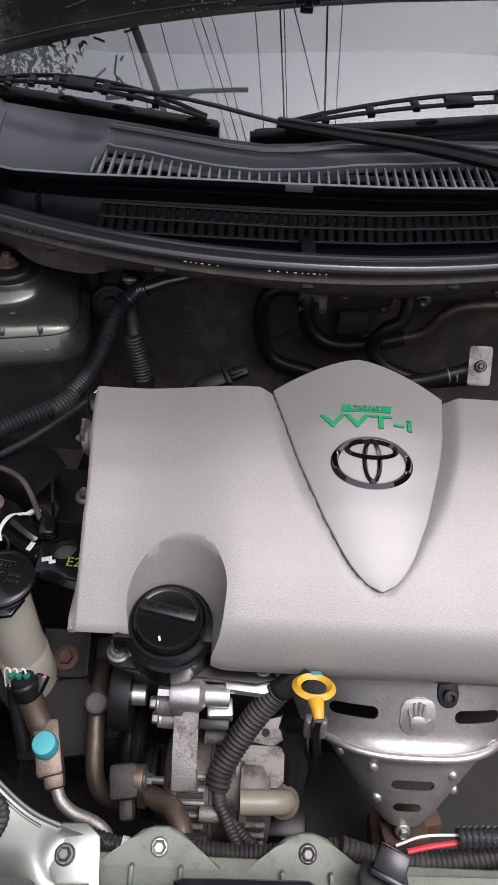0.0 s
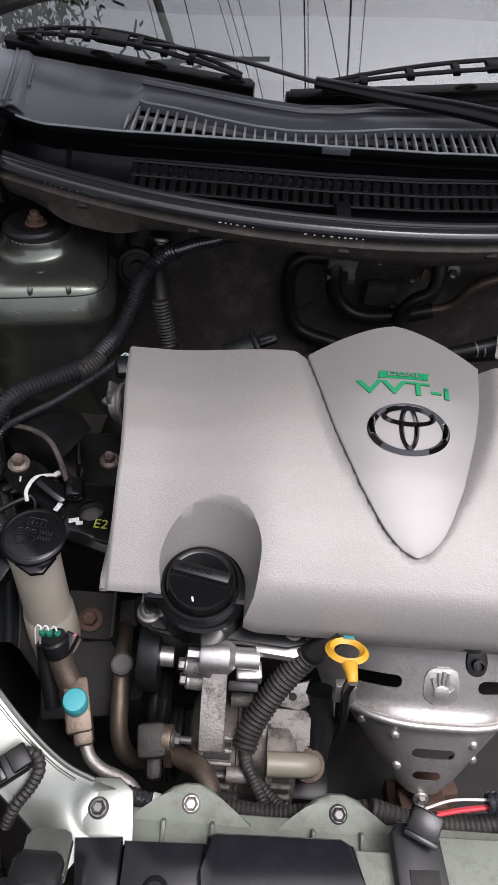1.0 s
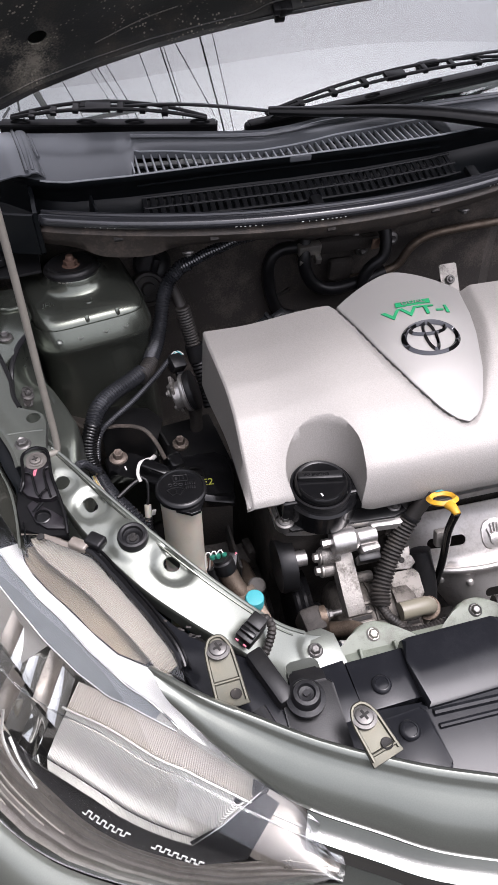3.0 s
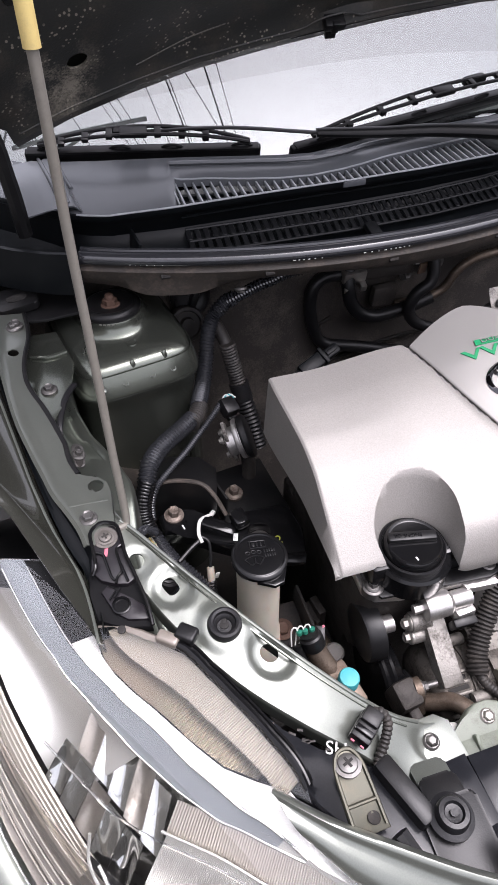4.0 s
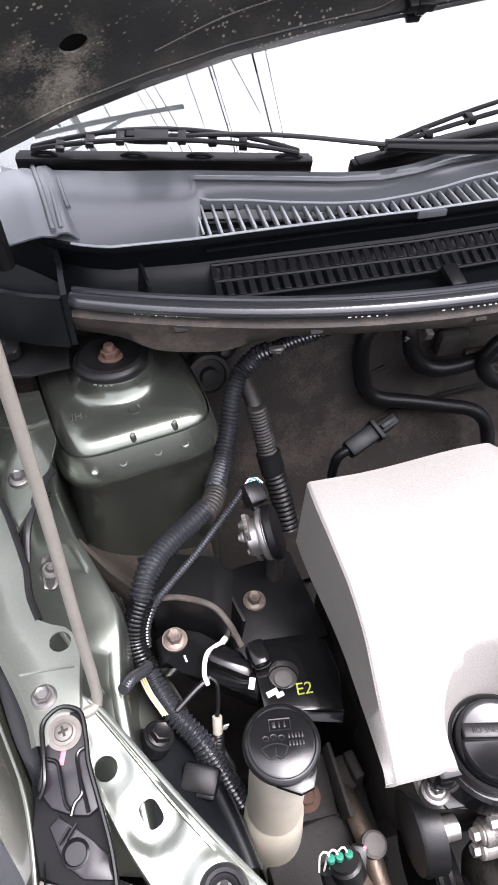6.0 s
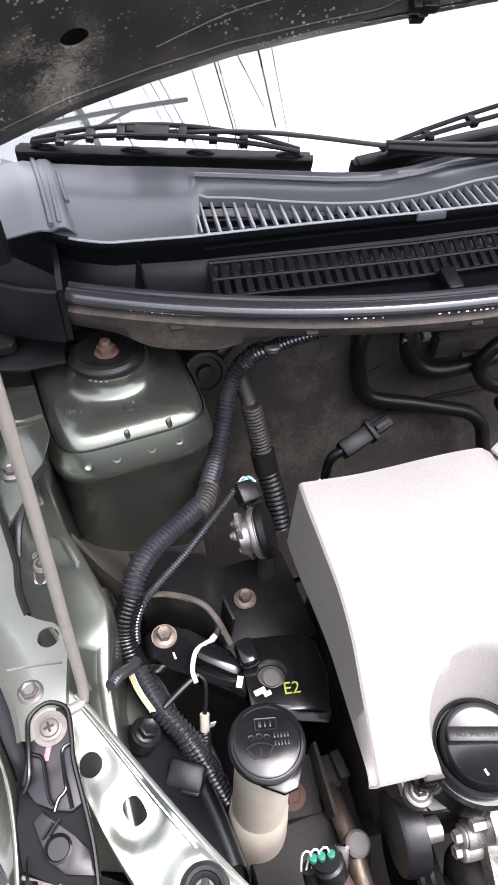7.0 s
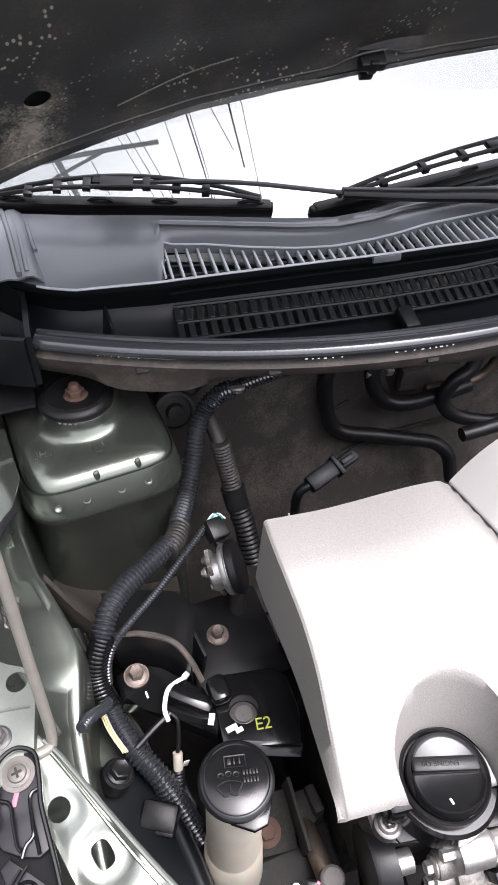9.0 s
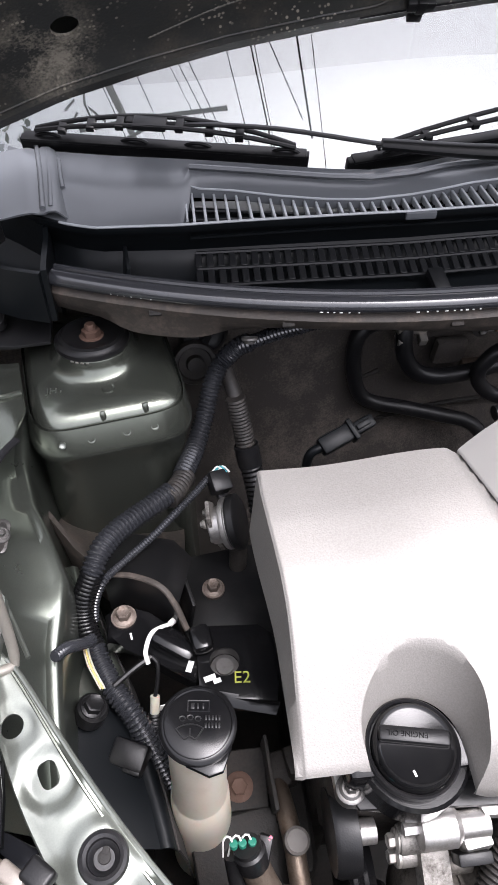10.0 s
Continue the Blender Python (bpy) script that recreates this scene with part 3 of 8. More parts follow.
for k in range(8):
    bm = bmesh.new()
    a = radians(-118 + 8 * k)
    block(bm, (0.0038, 0.0016, 0.0018), pose(mc.x + 0.0444 * math.cos(a), mc.y + 0.0444 * math.sin(a), mc.z + 0.003, 0, 0, math.degrees(a) + 90), 0.0004)
    part("mount_rib", bm, STEEL, mount)
bm = bmesh.new()
bolt(bm, mc + Vector((0, 0.001, 0.008)), (0, 0.06, 1), 0.019, 0.015, 0.010, False)
lathe(bm, [(0.0065, 0.008), (0.0065, 0.015), (0.005, 0.017), (0, 0.017)], mc + Vector((0, 0.001, 0.008)), (0, 0.06, 1), 16)
part("strut_nut", bm, RUST, mount, "rusty strut nut")

# wing: bolted inner flange and painted outer panel
wing = thing("front_wing", (-0.5, 0.4, 0.9), "silvery green painted front wing with a bolted flange", "car wing")
flange = [(-0.500, 0.632, 0.968), (-0.497, 0.580, 0.966), (-0.506, 0.530, 0.963), (-0.505, 0.485, 0.960), (-0.487, 0.432, 0.956), (-0.471, 0.374, 0.951), (-0.468, 0.345, 0.949), (-0.460, 0.324, 0.948), (-0.440, 0.315, 0.947), (-0.430, 0.300, 0.946), (-0.431, 0.265, 0.944), (-0.432, 0.246, 0.942)]
outer = [(-0.530, 0.63, 0.972), (-0.530, 0.56, 0.970), (-0.524, 0.50, 0.966), (-0.513, 0.42, 0.958), (-0.499, 0.362, 0.952), (-0.4895, 0.328, 0.950), (-0.482, 0.300, 0.948), (-0.470, 0.272, 0.9465), (-0.460, 0.246, 0.945), (-0.456, 0.226, 0.943)]
bm = bmesh.new()
fl, ou = spline(flange, 0.012), spline(outer, 0.012)
n = min(len(fl), len(ou))
fl = [fl[round(i * (len(fl) - 1) / 59)] for i in range(60)]
ou = [ou[round(i * (len(ou) - 1) / 59)] for i in range(60)]
sheet(bm, [[p + Vector((0.001, 0, -0.007)), p, p.lerp(q, 0.33), p.lerp(q, 0.66), q, q + Vector((-0.006, 0, 0.004)), q + Vector((-0.010, 0, 0.001))] for p, q in zip(fl, ou)], 0.0016)
bmesh.ops.recalc_face_normals(bm, faces=bm.faces)
cut = bmesh.new()
for x, y, r in ((-0.444, 0.303, 0.0085), (-0.517, 0.545, 0.007)):
    lathe(cut, [(r, -0.03), (r, 0.03)], (x, y, 0.95), (0, 0, 1), 20)
part("wing_flange", carve(bm, cut), PAINT, wing, "pale green painted flange with holes")
bm = bmesh.new()
tube(bm, [(p.x + 0.001, p.y, p.z - 0.001) for p in fl[:47:3]], 0.0032, 8, 0.01)
part("folded_edge", bm, BLACK, wing, "black sealed edge of the flange")
for q in ((-0.457, 0.261, 0.9455), (-0.510, 0.600, 0.971), (-0.514, 0.598, 0.970)):
    b2 = bmesh.new()
    bolt(b2, q, (0, 0, 1), 0.0115, 0.0098, 0.007)
    part("wing_bolt", b2, BOLT_DARK, wing)
bm = bmesh.new()
rows = []
for u in np.linspace(0, 1, 26):
    y = 0.75 - 0.62 * u
    x0 = interp(y, [(0.13, -0.462), (0.167, -0.464), (0.189, -0.467), (0.213, -0.472), (0.242, -0.484), (0.28, -0.495), (0.33, -0.507), (0.5, -0.540), (0.75, -0.545)])
    z0 = interp(y, [(0.13, 0.921), (0.22, 0.930), (0.33, 0.945), (0.5, 0.964), (0.75, 0.985)])
    # Rows rise outward so that the panel mirrors the bonnet.
    rows.append([(x0, y, z0 - 0.02), (x0 - 0.001, y, z0 - 0.004), (x0 - 0.004, y, z0), (x0 - 0.012, y + 0.02 * u * u, z0 + 0.006), (x0 - 0.03, y + 0.055 * u * u, z0 + 0.0165), (x0 - 0.07, y + 0.145 * u * u, z0 + 0.037), (x0 - 0.12, y + 0.23 * u * u, z0 + 0.054), (x0 - 0.17, y + 0.28 * u * u, z0 + 0.034), (x0 - 0.215, y + 0.3 * u * u, z0 - 0.11), (x0 - 0.24, y + 0.3 * u * u, z0 - 0.20), (x0 - 0.25, y + 0.3 * u * u, z0 - 0.32)])
sheet(bm, rows, 0.002)
# Body paint darkened to stand for the bonnet's dark reflection.
part("wing_panel", bm, surface("mirror_darkened_wing_paint", (0.045, 0.046, 0.038), 0.22, 0.6, 0.01, 0.001, 0.1, (0.06, 0.058, 0.05), 0.08, coat=1.0), wing, "glossy green-grey outer wing panel")
# Black sheet laid in the gap to stand for its shade.
gutter = []
for y in np.linspace(0.14, 0.62, 40):
    gx = interp(y, [(0.14, -0.462), (0.20, -0.462), (0.226, -0.457), (0.246, -0.461), (0.272, -0.471), (0.300, -0.483), (0.328, -0.4905), (0.362, -0.500), (0.42, -0.514), (0.50, -0.525), (0.63, -0.531)])
    gz = interp(y, [(0.14, 0.915), (0.226, 0.938), (0.30, 0.944), (0.42, 0.954), (0.63, 0.968)])
    wx = interp(y, [(0.13, -0.462), (0.167, -0.464), (0.189, -0.467), (0.213, -0.472), (0.242, -0.484), (0.28, -0.495), (0.33, -0.507), (0.5, -0.540), (0.75, -0.545)])
    wz = interp(y, [(0.13, 0.921), (0.22, 0.930), (0.33, 0.945), (0.5, 0.964), (0.75, 0.985)])
    gutter.append([(gx + 0.002, y, gz - 0.004), (gx - 0.001, y, gz), ((gx * 2 + wx) / 3, y, min(gz, wz) - 0.006), ((gx + wx * 2) / 3, y, min(gz, wz) - 0.008), (wx + 0.001, y, wz - 0.006)])
part("wing_gap_shade", sheet(bmesh.new(), gutter, 0.001), COWL_DARK, wing, "black sheet standing for the shaded gap beside the wing panel")
part("flange_crease", tube(bmesh.new(), [(-0.478, 0.281, 0.9462), (-0.455, 0.2815, 0.9460), (-0.434, 0.281, 0.9450)], 0.0014, 6, 0.006), PAINT, wing)
# Tube in paler paint draws the highlight along the panel's edge.
part("edge_highlight", tube(bmesh.new(), [(r[2][0] - 0.001, r[2][1], r[2][2] + 0.0008) for r in rows], 0.0016, 8, 0.01), PAINT, wing)

# front cross rail with its pressed holes
rail_in = [(-0.432, 0.262, 0.937), (-0.415, 0.243, 0.932), (-0.366, 0.172, 0.921), (-0.320, 0.113, 0.906), (-0.265, 0.055, 0.880), (-0.215, 0.018, 0.848), (-0.178, 0.006, 0.826), (-0.150, 0.004, 0.818)]
rail_out = [(-0.448, 0.250, 0.936), (-0.433, 0.212, 0.926), (-0.400, 0.140, 0.914), (-0.352, 0.068, 0.900), (-0.300, 0.020, 0.877), (-0.255, -0.010, 0.850), (-0.222, -0.035, 0.825), (-0.200, -0.065, 0.812)]
rail = thing("front_rail", (-0.33, 0.09, 0.85), "pale green painted pressed steel lamp rail", "car body panel")
a = spline(rail_in, 0.004)
b = spline(rail_out, 0.004)
a = [a[round(i * (len(a) - 1) / 99)] for i in range(100)]
b = [b[round(i * (len(b) - 1) / 99)] for i in range(100)]
DENTS = ((-0.416, 0.205, 0.019, -0.0022), (-0.388, 0.171, 0.024, -0.0055), (-0.349, 0.118, 0.030, 0.003), (-0.311, 0.085, 0.026, -0.0055), (-0.176, -0.012, 0.022, -0.003))
bm = bmesh.new()
rows = []
up = Vector((0, 0, 1))
for i, (p, q) in enumerate(zip(a, b)):
    d = (q - p).normalized()
    row = [p - d * 0.002 - up * 0.030, p - d * 0.002 - up * 0.004, p - d * 0.001 - up * 0.0005, p + d * 0.0006 + up * 0.0004]
    for k in range(2, 23):
        f = k / 24
        c = p.lerp(q, f) + up * (0.0016 * math.sin(math.pi * f))
        for x, y, r, h in DENTS:
            far = math.hypot(c.x - x, c.y - y) / r
            c.z += h * (1 - ease((far - 0.62) / 0.38))
        row.append(c)
    row += [q - d * 0.0006 + up * 0.0004, q + d * 0.0006 - up * 0.001, q + d * 0.001 - up * 0.005, q + d * 0.001 - up * 0.022]
    rows.append(row)
sheet(bm, rows, 0.0018)
cut = bmesh.new()
for (x, y), (w, h, p, turn) in (((-0.418, 0.208), (0.017, 0.017, 2, 0)), ((-0.390, 0.174), (0.014, 0.019, 3, 25)), ((-0.349, 0.118), (0.026, 0.026, 2, 0)), ((-0.313, 0.088), (0.018, 0.018, 2, 0))):
    slab(cut, oval(w, h, 22, p), 0.016, pose(x, y, interp(x, [(-0.42, 0.932), (-0.39, 0.925), (-0.349, 0.918), (-0.313, 0.905)]), 0, 0, turn))
part("rail_panel", carve(bm, cut), PAINT, rail)
part("rail_seam", tube(bmesh.new(), [p.lerp(q, 0.10) + up * 0.0006 for p, q in zip(a[4:92:4], b[4:92:4])], 0.0013, 6, 0.006), PAINT_SHADED, rail, "dark seam along the rail")
part("rail_hem", tube(bmesh.new(), [p.lerp(q, -0.02) + up * 0.0002 for p, q in zip(a[2:94:4], b[2:94:4])], 0.0022, 8, 0.006), PAINT, rail)
bm = bmesh.new()
lathe(bm, [(0.0165, -0.004), (0.017, 0.004), (0.0158, 0.008), (0.0135, 0.0092), (0.0112, 0.008), (0.0105, 0.004), (0.008, 0.002), (0.0070, -0.001), (0, -0.001)], (-0.349, 0.118, 0.914), (0.06, -0.10, 1), 32)
plug = part("rubber_plug", bm, RUBBER, rail, "black rubber stop in the rail")
bm = bmesh.new()
# Dark inlay painted in for the plug's shaded slot.
slab(bm, oval(0.009, 0.009, 18), 0.004, pose(-0.349, 0.119, 0.9140), 0.0005)
block(bm, (0.005, 0.009, 0.004), pose(-0.3475, 0.1245, 0.9125, 0, 0, -20), 0.001)
part("plug_slot", bm, SOOT_SHADE, plug)
bm = bmesh.new()
slab(bm, [(-0.024, -0.030), (0.026, -0.028), (0.030, 0.010), (0.020, 0.022), (0.0, 0.026), (-0.020, 0.018), (-0.028, 0.0)], 0.004, pose(-0.176, -0.013, 0.8195, 8, 0, 14), 0.0015)
part("rail_foot", bm, PAINT, rail)
bm = bmesh.new()
bolt(bm, (-0.176, -0.011, 0.821), (0, -0.1, 1), 0.0105, 0.0085, 0.007)
part("foot_bolt", bm, BOLT_DARK, rail)

# bonnet held open, seen from below
bonnet = thing("bonnet", (0.1, 0.9, 1.2), "opened bonnet with a dirty dark underside", "car bonnet")
edge_tab = [(-0.74, 1.04), (-0.60, 1.09), (-0.46, 1.142), (-0.38, 1.168), (-0.29, 1.187), (-0.2, 1.202), (-0.1, 1.220), (0.0, 1.236), (0.1, 1.240), (0.28, 1.241), (0.5, 1.24), (0.8, 1.19)]
edge_y = [(-0.60, 0.76), (-0.46, 0.768), (-0.38, 0.780), (-0.29, 0.798), (-0.2, 0.817), (-0.1, 0.812), (0.0, 0.804), (0.1, 0.830), (0.28, 0.880), (0.5, 0.90), (0.8, 0.87)]
rise = Vector((0, -0.60, 0.80))
inward = Vector((0, 0.80, 0.60))
SIDE = [(-0.01, -0.455), (0.03, -0.468), (0.12, -0.53), (0.25, -0.565), (0.45, -0.545), (0.65, -0.48), (0.80, -0.37), (0.90, -0.28), (0.99, -0.15)]


def bonnet_at(f, up_by, in_by):
    """A place on the bonnet: f across it, up_by along it from its rear edge, in_by off its inner face."""
    left = interp(up_by, SIDE)
    x = left + (0.34 - 2 * left) * f
    return Vector((x, interp(x, edge_y), interp(x, edge_tab))) + rise * up_by + inward * in_by


bm = bmesh.new()
rows = []
for f in np.linspace(0, 1, 90):
    lip = 0.008 + 0.006 * math.exp(-((f - 0.39) / 0.04) ** 2)
    rows.append([bonnet_at(f, a, d) for a, d in ((0.01, 0.035), (-0.004, 0.016), (-0.003, 0.004), (0, 0), (0.012, -0.002), (0.028, lip), (0.06, 0.010), (0.10, 0.006), (0.16, 0.002), (0.21, 0.022), (0.26, 0.026), (0.40, 0.022), (0.60, 0.022), (0.80, 0.022), (0.90, 0.022), (0.98, 0.02))])
sheet(bm, rows, 0.003)
cut = bmesh.new()
hole_at = Vector((-0.362, 0.729, 1.241))
lathe(cut, [(0.0135, -0.03), (0.0135, 0.03)], hole_at, inward, 22)
part("inner_panel", carve(bm, cut), HOOD_IN, bonnet, "dark inner panel with a round hole and splashed dirt")


def hem(x, up_by, out_by=0.0):
    """A place on the bonnet's inner face, up_by above its edge."""
    return Vector((x, interp(x, edge_y), interp(x, edge_tab))) + rise * up_by - inward * out_by


part("edge_seal", tube(bmesh.new(), [hem(x, 0.010, 0.002) for x in np.linspace(-0.06, 0.7, 40)], 0.0036, 8, 0.01), RUBBER, bonnet, "black rubber edge strip")
part("folded_hem", tube(bmesh.new(), [hem(x, 0.019 + 0.012 * math.exp(-(x / 0.035) ** 4), 0.0015) for x in np.linspace(-0.45, 0.7, 80)], 0.0014, 6, 0.006), HOOD_IN, bonnet)
part("sealer_seam", tube(bmesh.new(), [hem(-0.285, 0.045, 0.0), hem(-0.215, 0.060, 0.0), hem(-0.16, 0.066, 0.0)], 0.0011, 6, pitch=0.0045, depth=0.0007), surface("pale_sealer", (0.085, 0.08, 0.07), 0.6), bonnet, "beaded sealer seam")
bm = bmesh.new()
sheet(bm, [[bonnet_at(f, a, d) for a, d in ((0.012, 0.037), (0.1, 0.045), (0.4, 0.05), (0.65, 0.05), (0.85, 0.042), (0.985, 0.03))] for f in np.linspace(0, 1, 40)], 0.002)
part("outer_skin", bm, PAINT, bonnet)
bm = bmesh.new()
e = Vector((0.0, 0.804, 1.236))
block(bm, (0.030, 0.012, 0.020), frame_of(e + rise * 0.020 - inward * 0.004, inward, rise), 0.002)
block(bm, (0.016, 0.010, 0.010), frame_of(e - rise * 0.001 - inward * 0.004, inward, rise), 0.002)
block(bm, (0.010, 0.016, 0.006), frame_of(e + rise * 0.020 - inward * 0.012, inward, rise), 0.001)
part("seal_clip", bm, BLACK, bonnet, "black plastic clip at the bonnet edge")
bm = bmesh.new()
tube(bm, [(-0.62, 0.60, 1.30), (-0.55, 0.66, 1.26), (-0.49, 0.70, 1.20), (-0.478, 0.71, 1.12), (-0.475, 0.715, 1.04)], 0.011, 8, 0.01)
part("hinge_arm", bm, BLACK, bonnet, "dark hinge arm")
bm = bmesh.new()
tube(bm, [(-0.52, 0.50, 1.50), (-0.44, 0.60, 1.38), (-0.425, 0.64, 1.33)], 0.007, 8, 0.01)
part("washer_hose", bm, RUBBER, bonnet)

# stay rod
rod = thing("stay_rod", (-0.419, 0.255, 0.935), "thin grey steel stay rod with a yellow grip", "bonnet stay")
bm = bmesh.new()
tube(bm, [(-0.434, 0.245, 0.938), (-0.424, 0.249, 0.934), (-0.419, 0.257, 0.942), (-0.4185, 0.275, 1.03), (-0.417, 0.292, 1.14), (-0.416, 0.300, 1.235), (-0.413, 0.300, 1.372)], 0.0042, 12, 0.006)
part("rod", bm, ROD, rod)
bm = bmesh.new()
tube(bm, [(-0.413, 0.300, 1.368), (-0.411, 0.301, 1.52)], 0.0062, 12, 0.01)
part("grip", bm, YELLOW_GRIP, rod, "faded yellow plastic grip")
bm = bmesh.new()
tube(bm, [(-0.411, 0.301, 1.52), (-0.409, 0.306, 1.66), (-0.409, 0.325, 1.80)], 0.0042, 10, 0.01)
part("rod_tip", bm, ROD, rod)

# windscreen and the dark cabin behind it
screen = thing("windscreen", (0.0, 0.9, 1.07), "raked windscreen glass mirroring a pale sky and wires", "windscreen")
bm = bmesh.new()
rows = []
for u in np.linspace(0, 1, 12):
    rows.append([(x, 0.775 + 0.95 * u + 0.10 * (x / 0.7) ** 2 * (1 - u), 1.052 + 0.43 * u - 0.02 * (x / 0.7) ** 2 + 0.006 * math.sin(math.pi * u)) for x in np.linspace(-0.72, 0.80, 30)])
sheet(bm, rows, 0.005)
pane = part("pane", bm, GLASS, screen)
pane.visible_shadow = False
bm = bmesh.new()
rows = []
for u in np.linspace(0, 0.075, 4):
    rows.append([(x, 0.775 + 0.95 * u + 0.10 * (x / 0.7) ** 2 * (1 - u), 1.044 + 0.43 * u - 0.02 * (x / 0.7) ** 2 + 0.006 * math.sin(math.pi * u)) for x in np.linspace(-0.72, 0.80, 30)])
sheet(bm, rows, 0.001)
part("ceramic_band", bm, BLACK_GLOSS, screen, "black ceramic band along the lower edge")
for x, s in ((-0.735, -1), (0.815, 1)):
    part("pillar_trim", tube(bmesh.new(), [(x, 0.86, 1.03), (x, 1.25, 1.24), (x - 0.02 * s, 1.74, 1.485)], 0.016, 8, 0.03), BLACK, screen)
part("roof_trim", tube(bmesh.new(), [(-0.74, 1.735, 1.475), (0.05, 1.735, 1.487), (0.82, 1.735, 1.475)], 0.012, 8, 0.05), BLACK, screen)
cabin = thing("cabin", (0.0, 1.6, 0.9), "dark car cabin behind the windscreen", "car interior")
bm = bmesh.new()
rows = [[(x, y, z + 0.02 * math.sin(4 * x)) for x in np.linspace(-0.72, 0.8, 20)] for y, z in ((0.83, 1.0), (1.0, 1.02), (1.25, 1.03), (1.40, 1.0), (1.45, 0.75))]
sheet(bm, rows, 0.01)
part("dashboard", bm, INTERIOR, cabin)
bm = bmesh.new()
sheet(bm, [[(x, y, z) for x in np.linspace(-0.75, 0.83, 8)] for y, z in ((1.72, 1.49), (2.2, 1.53), (3.0, 1.5), (3.2, 1.0), (3.2, 0.4), (1.4, 0.4))], 0.02)
part("roof_lining", bm, INTERIOR, cabin)
for x in (-0.76, 0.84):
    bm = bmesh.new()
    sheet(bm, [[(x, 0.8, 0.4), (x, 3.2, 0.4)], [(x, 0.8, 1.0), (x, 3.2, 1.0)], [(x, 1.7, 1.53), (x, 3.0, 1.5)]], 0.02)
    part("side_trim", bm, INTERIOR, cabin)

# ---- overhead cables, a beam and a tree that only the glass shows ----
for k, (p, q, r, sag) in enumerate((((-0.42, 1.98), (-0.27, 1.62), 0.0024, 0.0), ((-0.36, 1.98), (-0.22, 1.62), 0.0024, 0.0), ((-0.47, 1.98), (-0.32, 1.62), 0.0018, 0.0), ((-0.13, 2.02), (-0.06, 1.52), 0.0024, 0.0), ((0.0, 2.04), (0.06, 1.5), 0.0042, 0.0), ((0.02, 2.05), (0.075, 1.5), 0.0024, 0.0),
                                     ((0.07, 2.05), (0.24, 1.6), 0.0030, 0.0), ((0.25, 2.07), (0.28, 1.52), 0.0054, 0.0), ((0.33, 2.07), (0.34, 1.62), 0.0024, 0.0), ((-0.82, 1.9), (-0.76, 1.72), 0.0024, 0.0), ((-0.62, 1.9), (-0.56, 1.72), 0.0024, 0.0))):
    d = Vector((q[0] - p[0], q[1] - p[1], 0))
    a = Vector((p[0], p[1], 3.2)) - d * 9
    b = Vector((q[0], q[1], 3.2)) + d * (0.0 if k in (6, 7) else 1.5)
    m = (a + b) / 2
    bm = bmesh.new()
    tube(bm, [a + Vector((0, 0, 1.2)), m + Vector((0, 0, 0.15)), b], r, 6, 0.2)
    solo("overhead_cable", bm, WIRE, "thin black overhead cable above the street", "cable", "overhead cables")
pole = thing("utility_pole", (-0.9, 2.05, 0.0), "dark utility pole with a slanting arm", "utility pole")
bm = bmesh.new()
lathe(bm, [(0.03, 0), (0.025, 3.3), (0.02, 3.9), (0, 3.9)], (-0.98, 2.6, 1.6), (0.03, -0.2, 1), 12)
part("mast", bm, POLE, pole)
bm = bmesh.new()
tube(bm, [(-0.95, 1.62, 3.2), (-0.15, 1.66, 3.2)], 0.011, 8, 0.1)
tube(bm, [(-0.85, 1.52, 3.2), (-0.45, 1.64, 3.2)], 0.008, 8, 0.1)
part("arm", bm, POLE, pole)
bm = bmesh.new()
for k in range(14):
    a0 = Vector((-0.98 + random.uniform(-0.15, 0.15), 1.9 + random.uniform(-0.3, 0.1), 3.2 + random.uniform(-0.1, 0.1)))
    tube(bm, [a0, a0 + Vector((random.uniform(-0.1, 0.1), random.uniform(-0.1, 0.1), random.uniform(-0.1, 0.1)))], 0.006, 5, 0.1)
part("fittings", bm, WIRE, pole)
tree = thing("tree", (-2.3, 2.6, 0.0), "leafy tree beside the street", "tree")
bm = bmesh.new()
tube(bm, [(-2.3, 2.6, 0.0), (-2.25, 2.55, 1.6), (-2.1, 2.4, 3.0)], lambda u: 0.12 - 0.07 * u, 10, 0.1)
for k in range(7):
    a0 = radians(51 * k)
    tube(bm, [(-2.15, 2.45, 2.4 + 0.1 * k), (-2.1 + 0.35 * math.cos(a0), 2.4 + 0.35 * math.sin(a0), 3.1 + 0.05 * k), (-2.1 + 0.6 * math.cos(a0), 2.4 + 0.6 * math.sin(a0), 3.4)], 0.03, 6, 0.1)
part("trunk", bm, POLE, tree)
verts, faces = [], []
rng = random.Random(4)
for k in range(6500):
    a0, e0, r0 = rng.uniform(0, 6.28), rng.uniform(-1.2, 1.4), rng.random() ** 0.4
    lump = 1 + 0.25 * math.sin(5 * a0) * math.cos(3 * e0)
    c = Vector((-2.1 + 0.95 * lump * r0 * math.cos(a0) * math.cos(e0), 2.4 + 0.85 * lump * r0 * math.sin(a0) * math.cos(e0), 3.5 + 0.75 * lump * r0 * math.sin(e0)))
    u0 = Vector((rng.uniform(-1, 1), rng.uniform(-1, 1), rng.uniform(-1, 1))).normalized()
    v0 = u0.orthogonal().normalized()
    n0 = len(verts)
    verts += [c - u0 * 0.03, c + v0 * 0.013, c + u0 * 0.03, c - v0 * 0.013]
    faces.append((n0, n0 + 1, n0 + 2, n0 + 3))
me = bpy.data.meshes.new("crown")
me.from_pydata(verts, [], faces)
me.materials.append(LEAF)
crown = new("crown", me)
crown.parent = tree
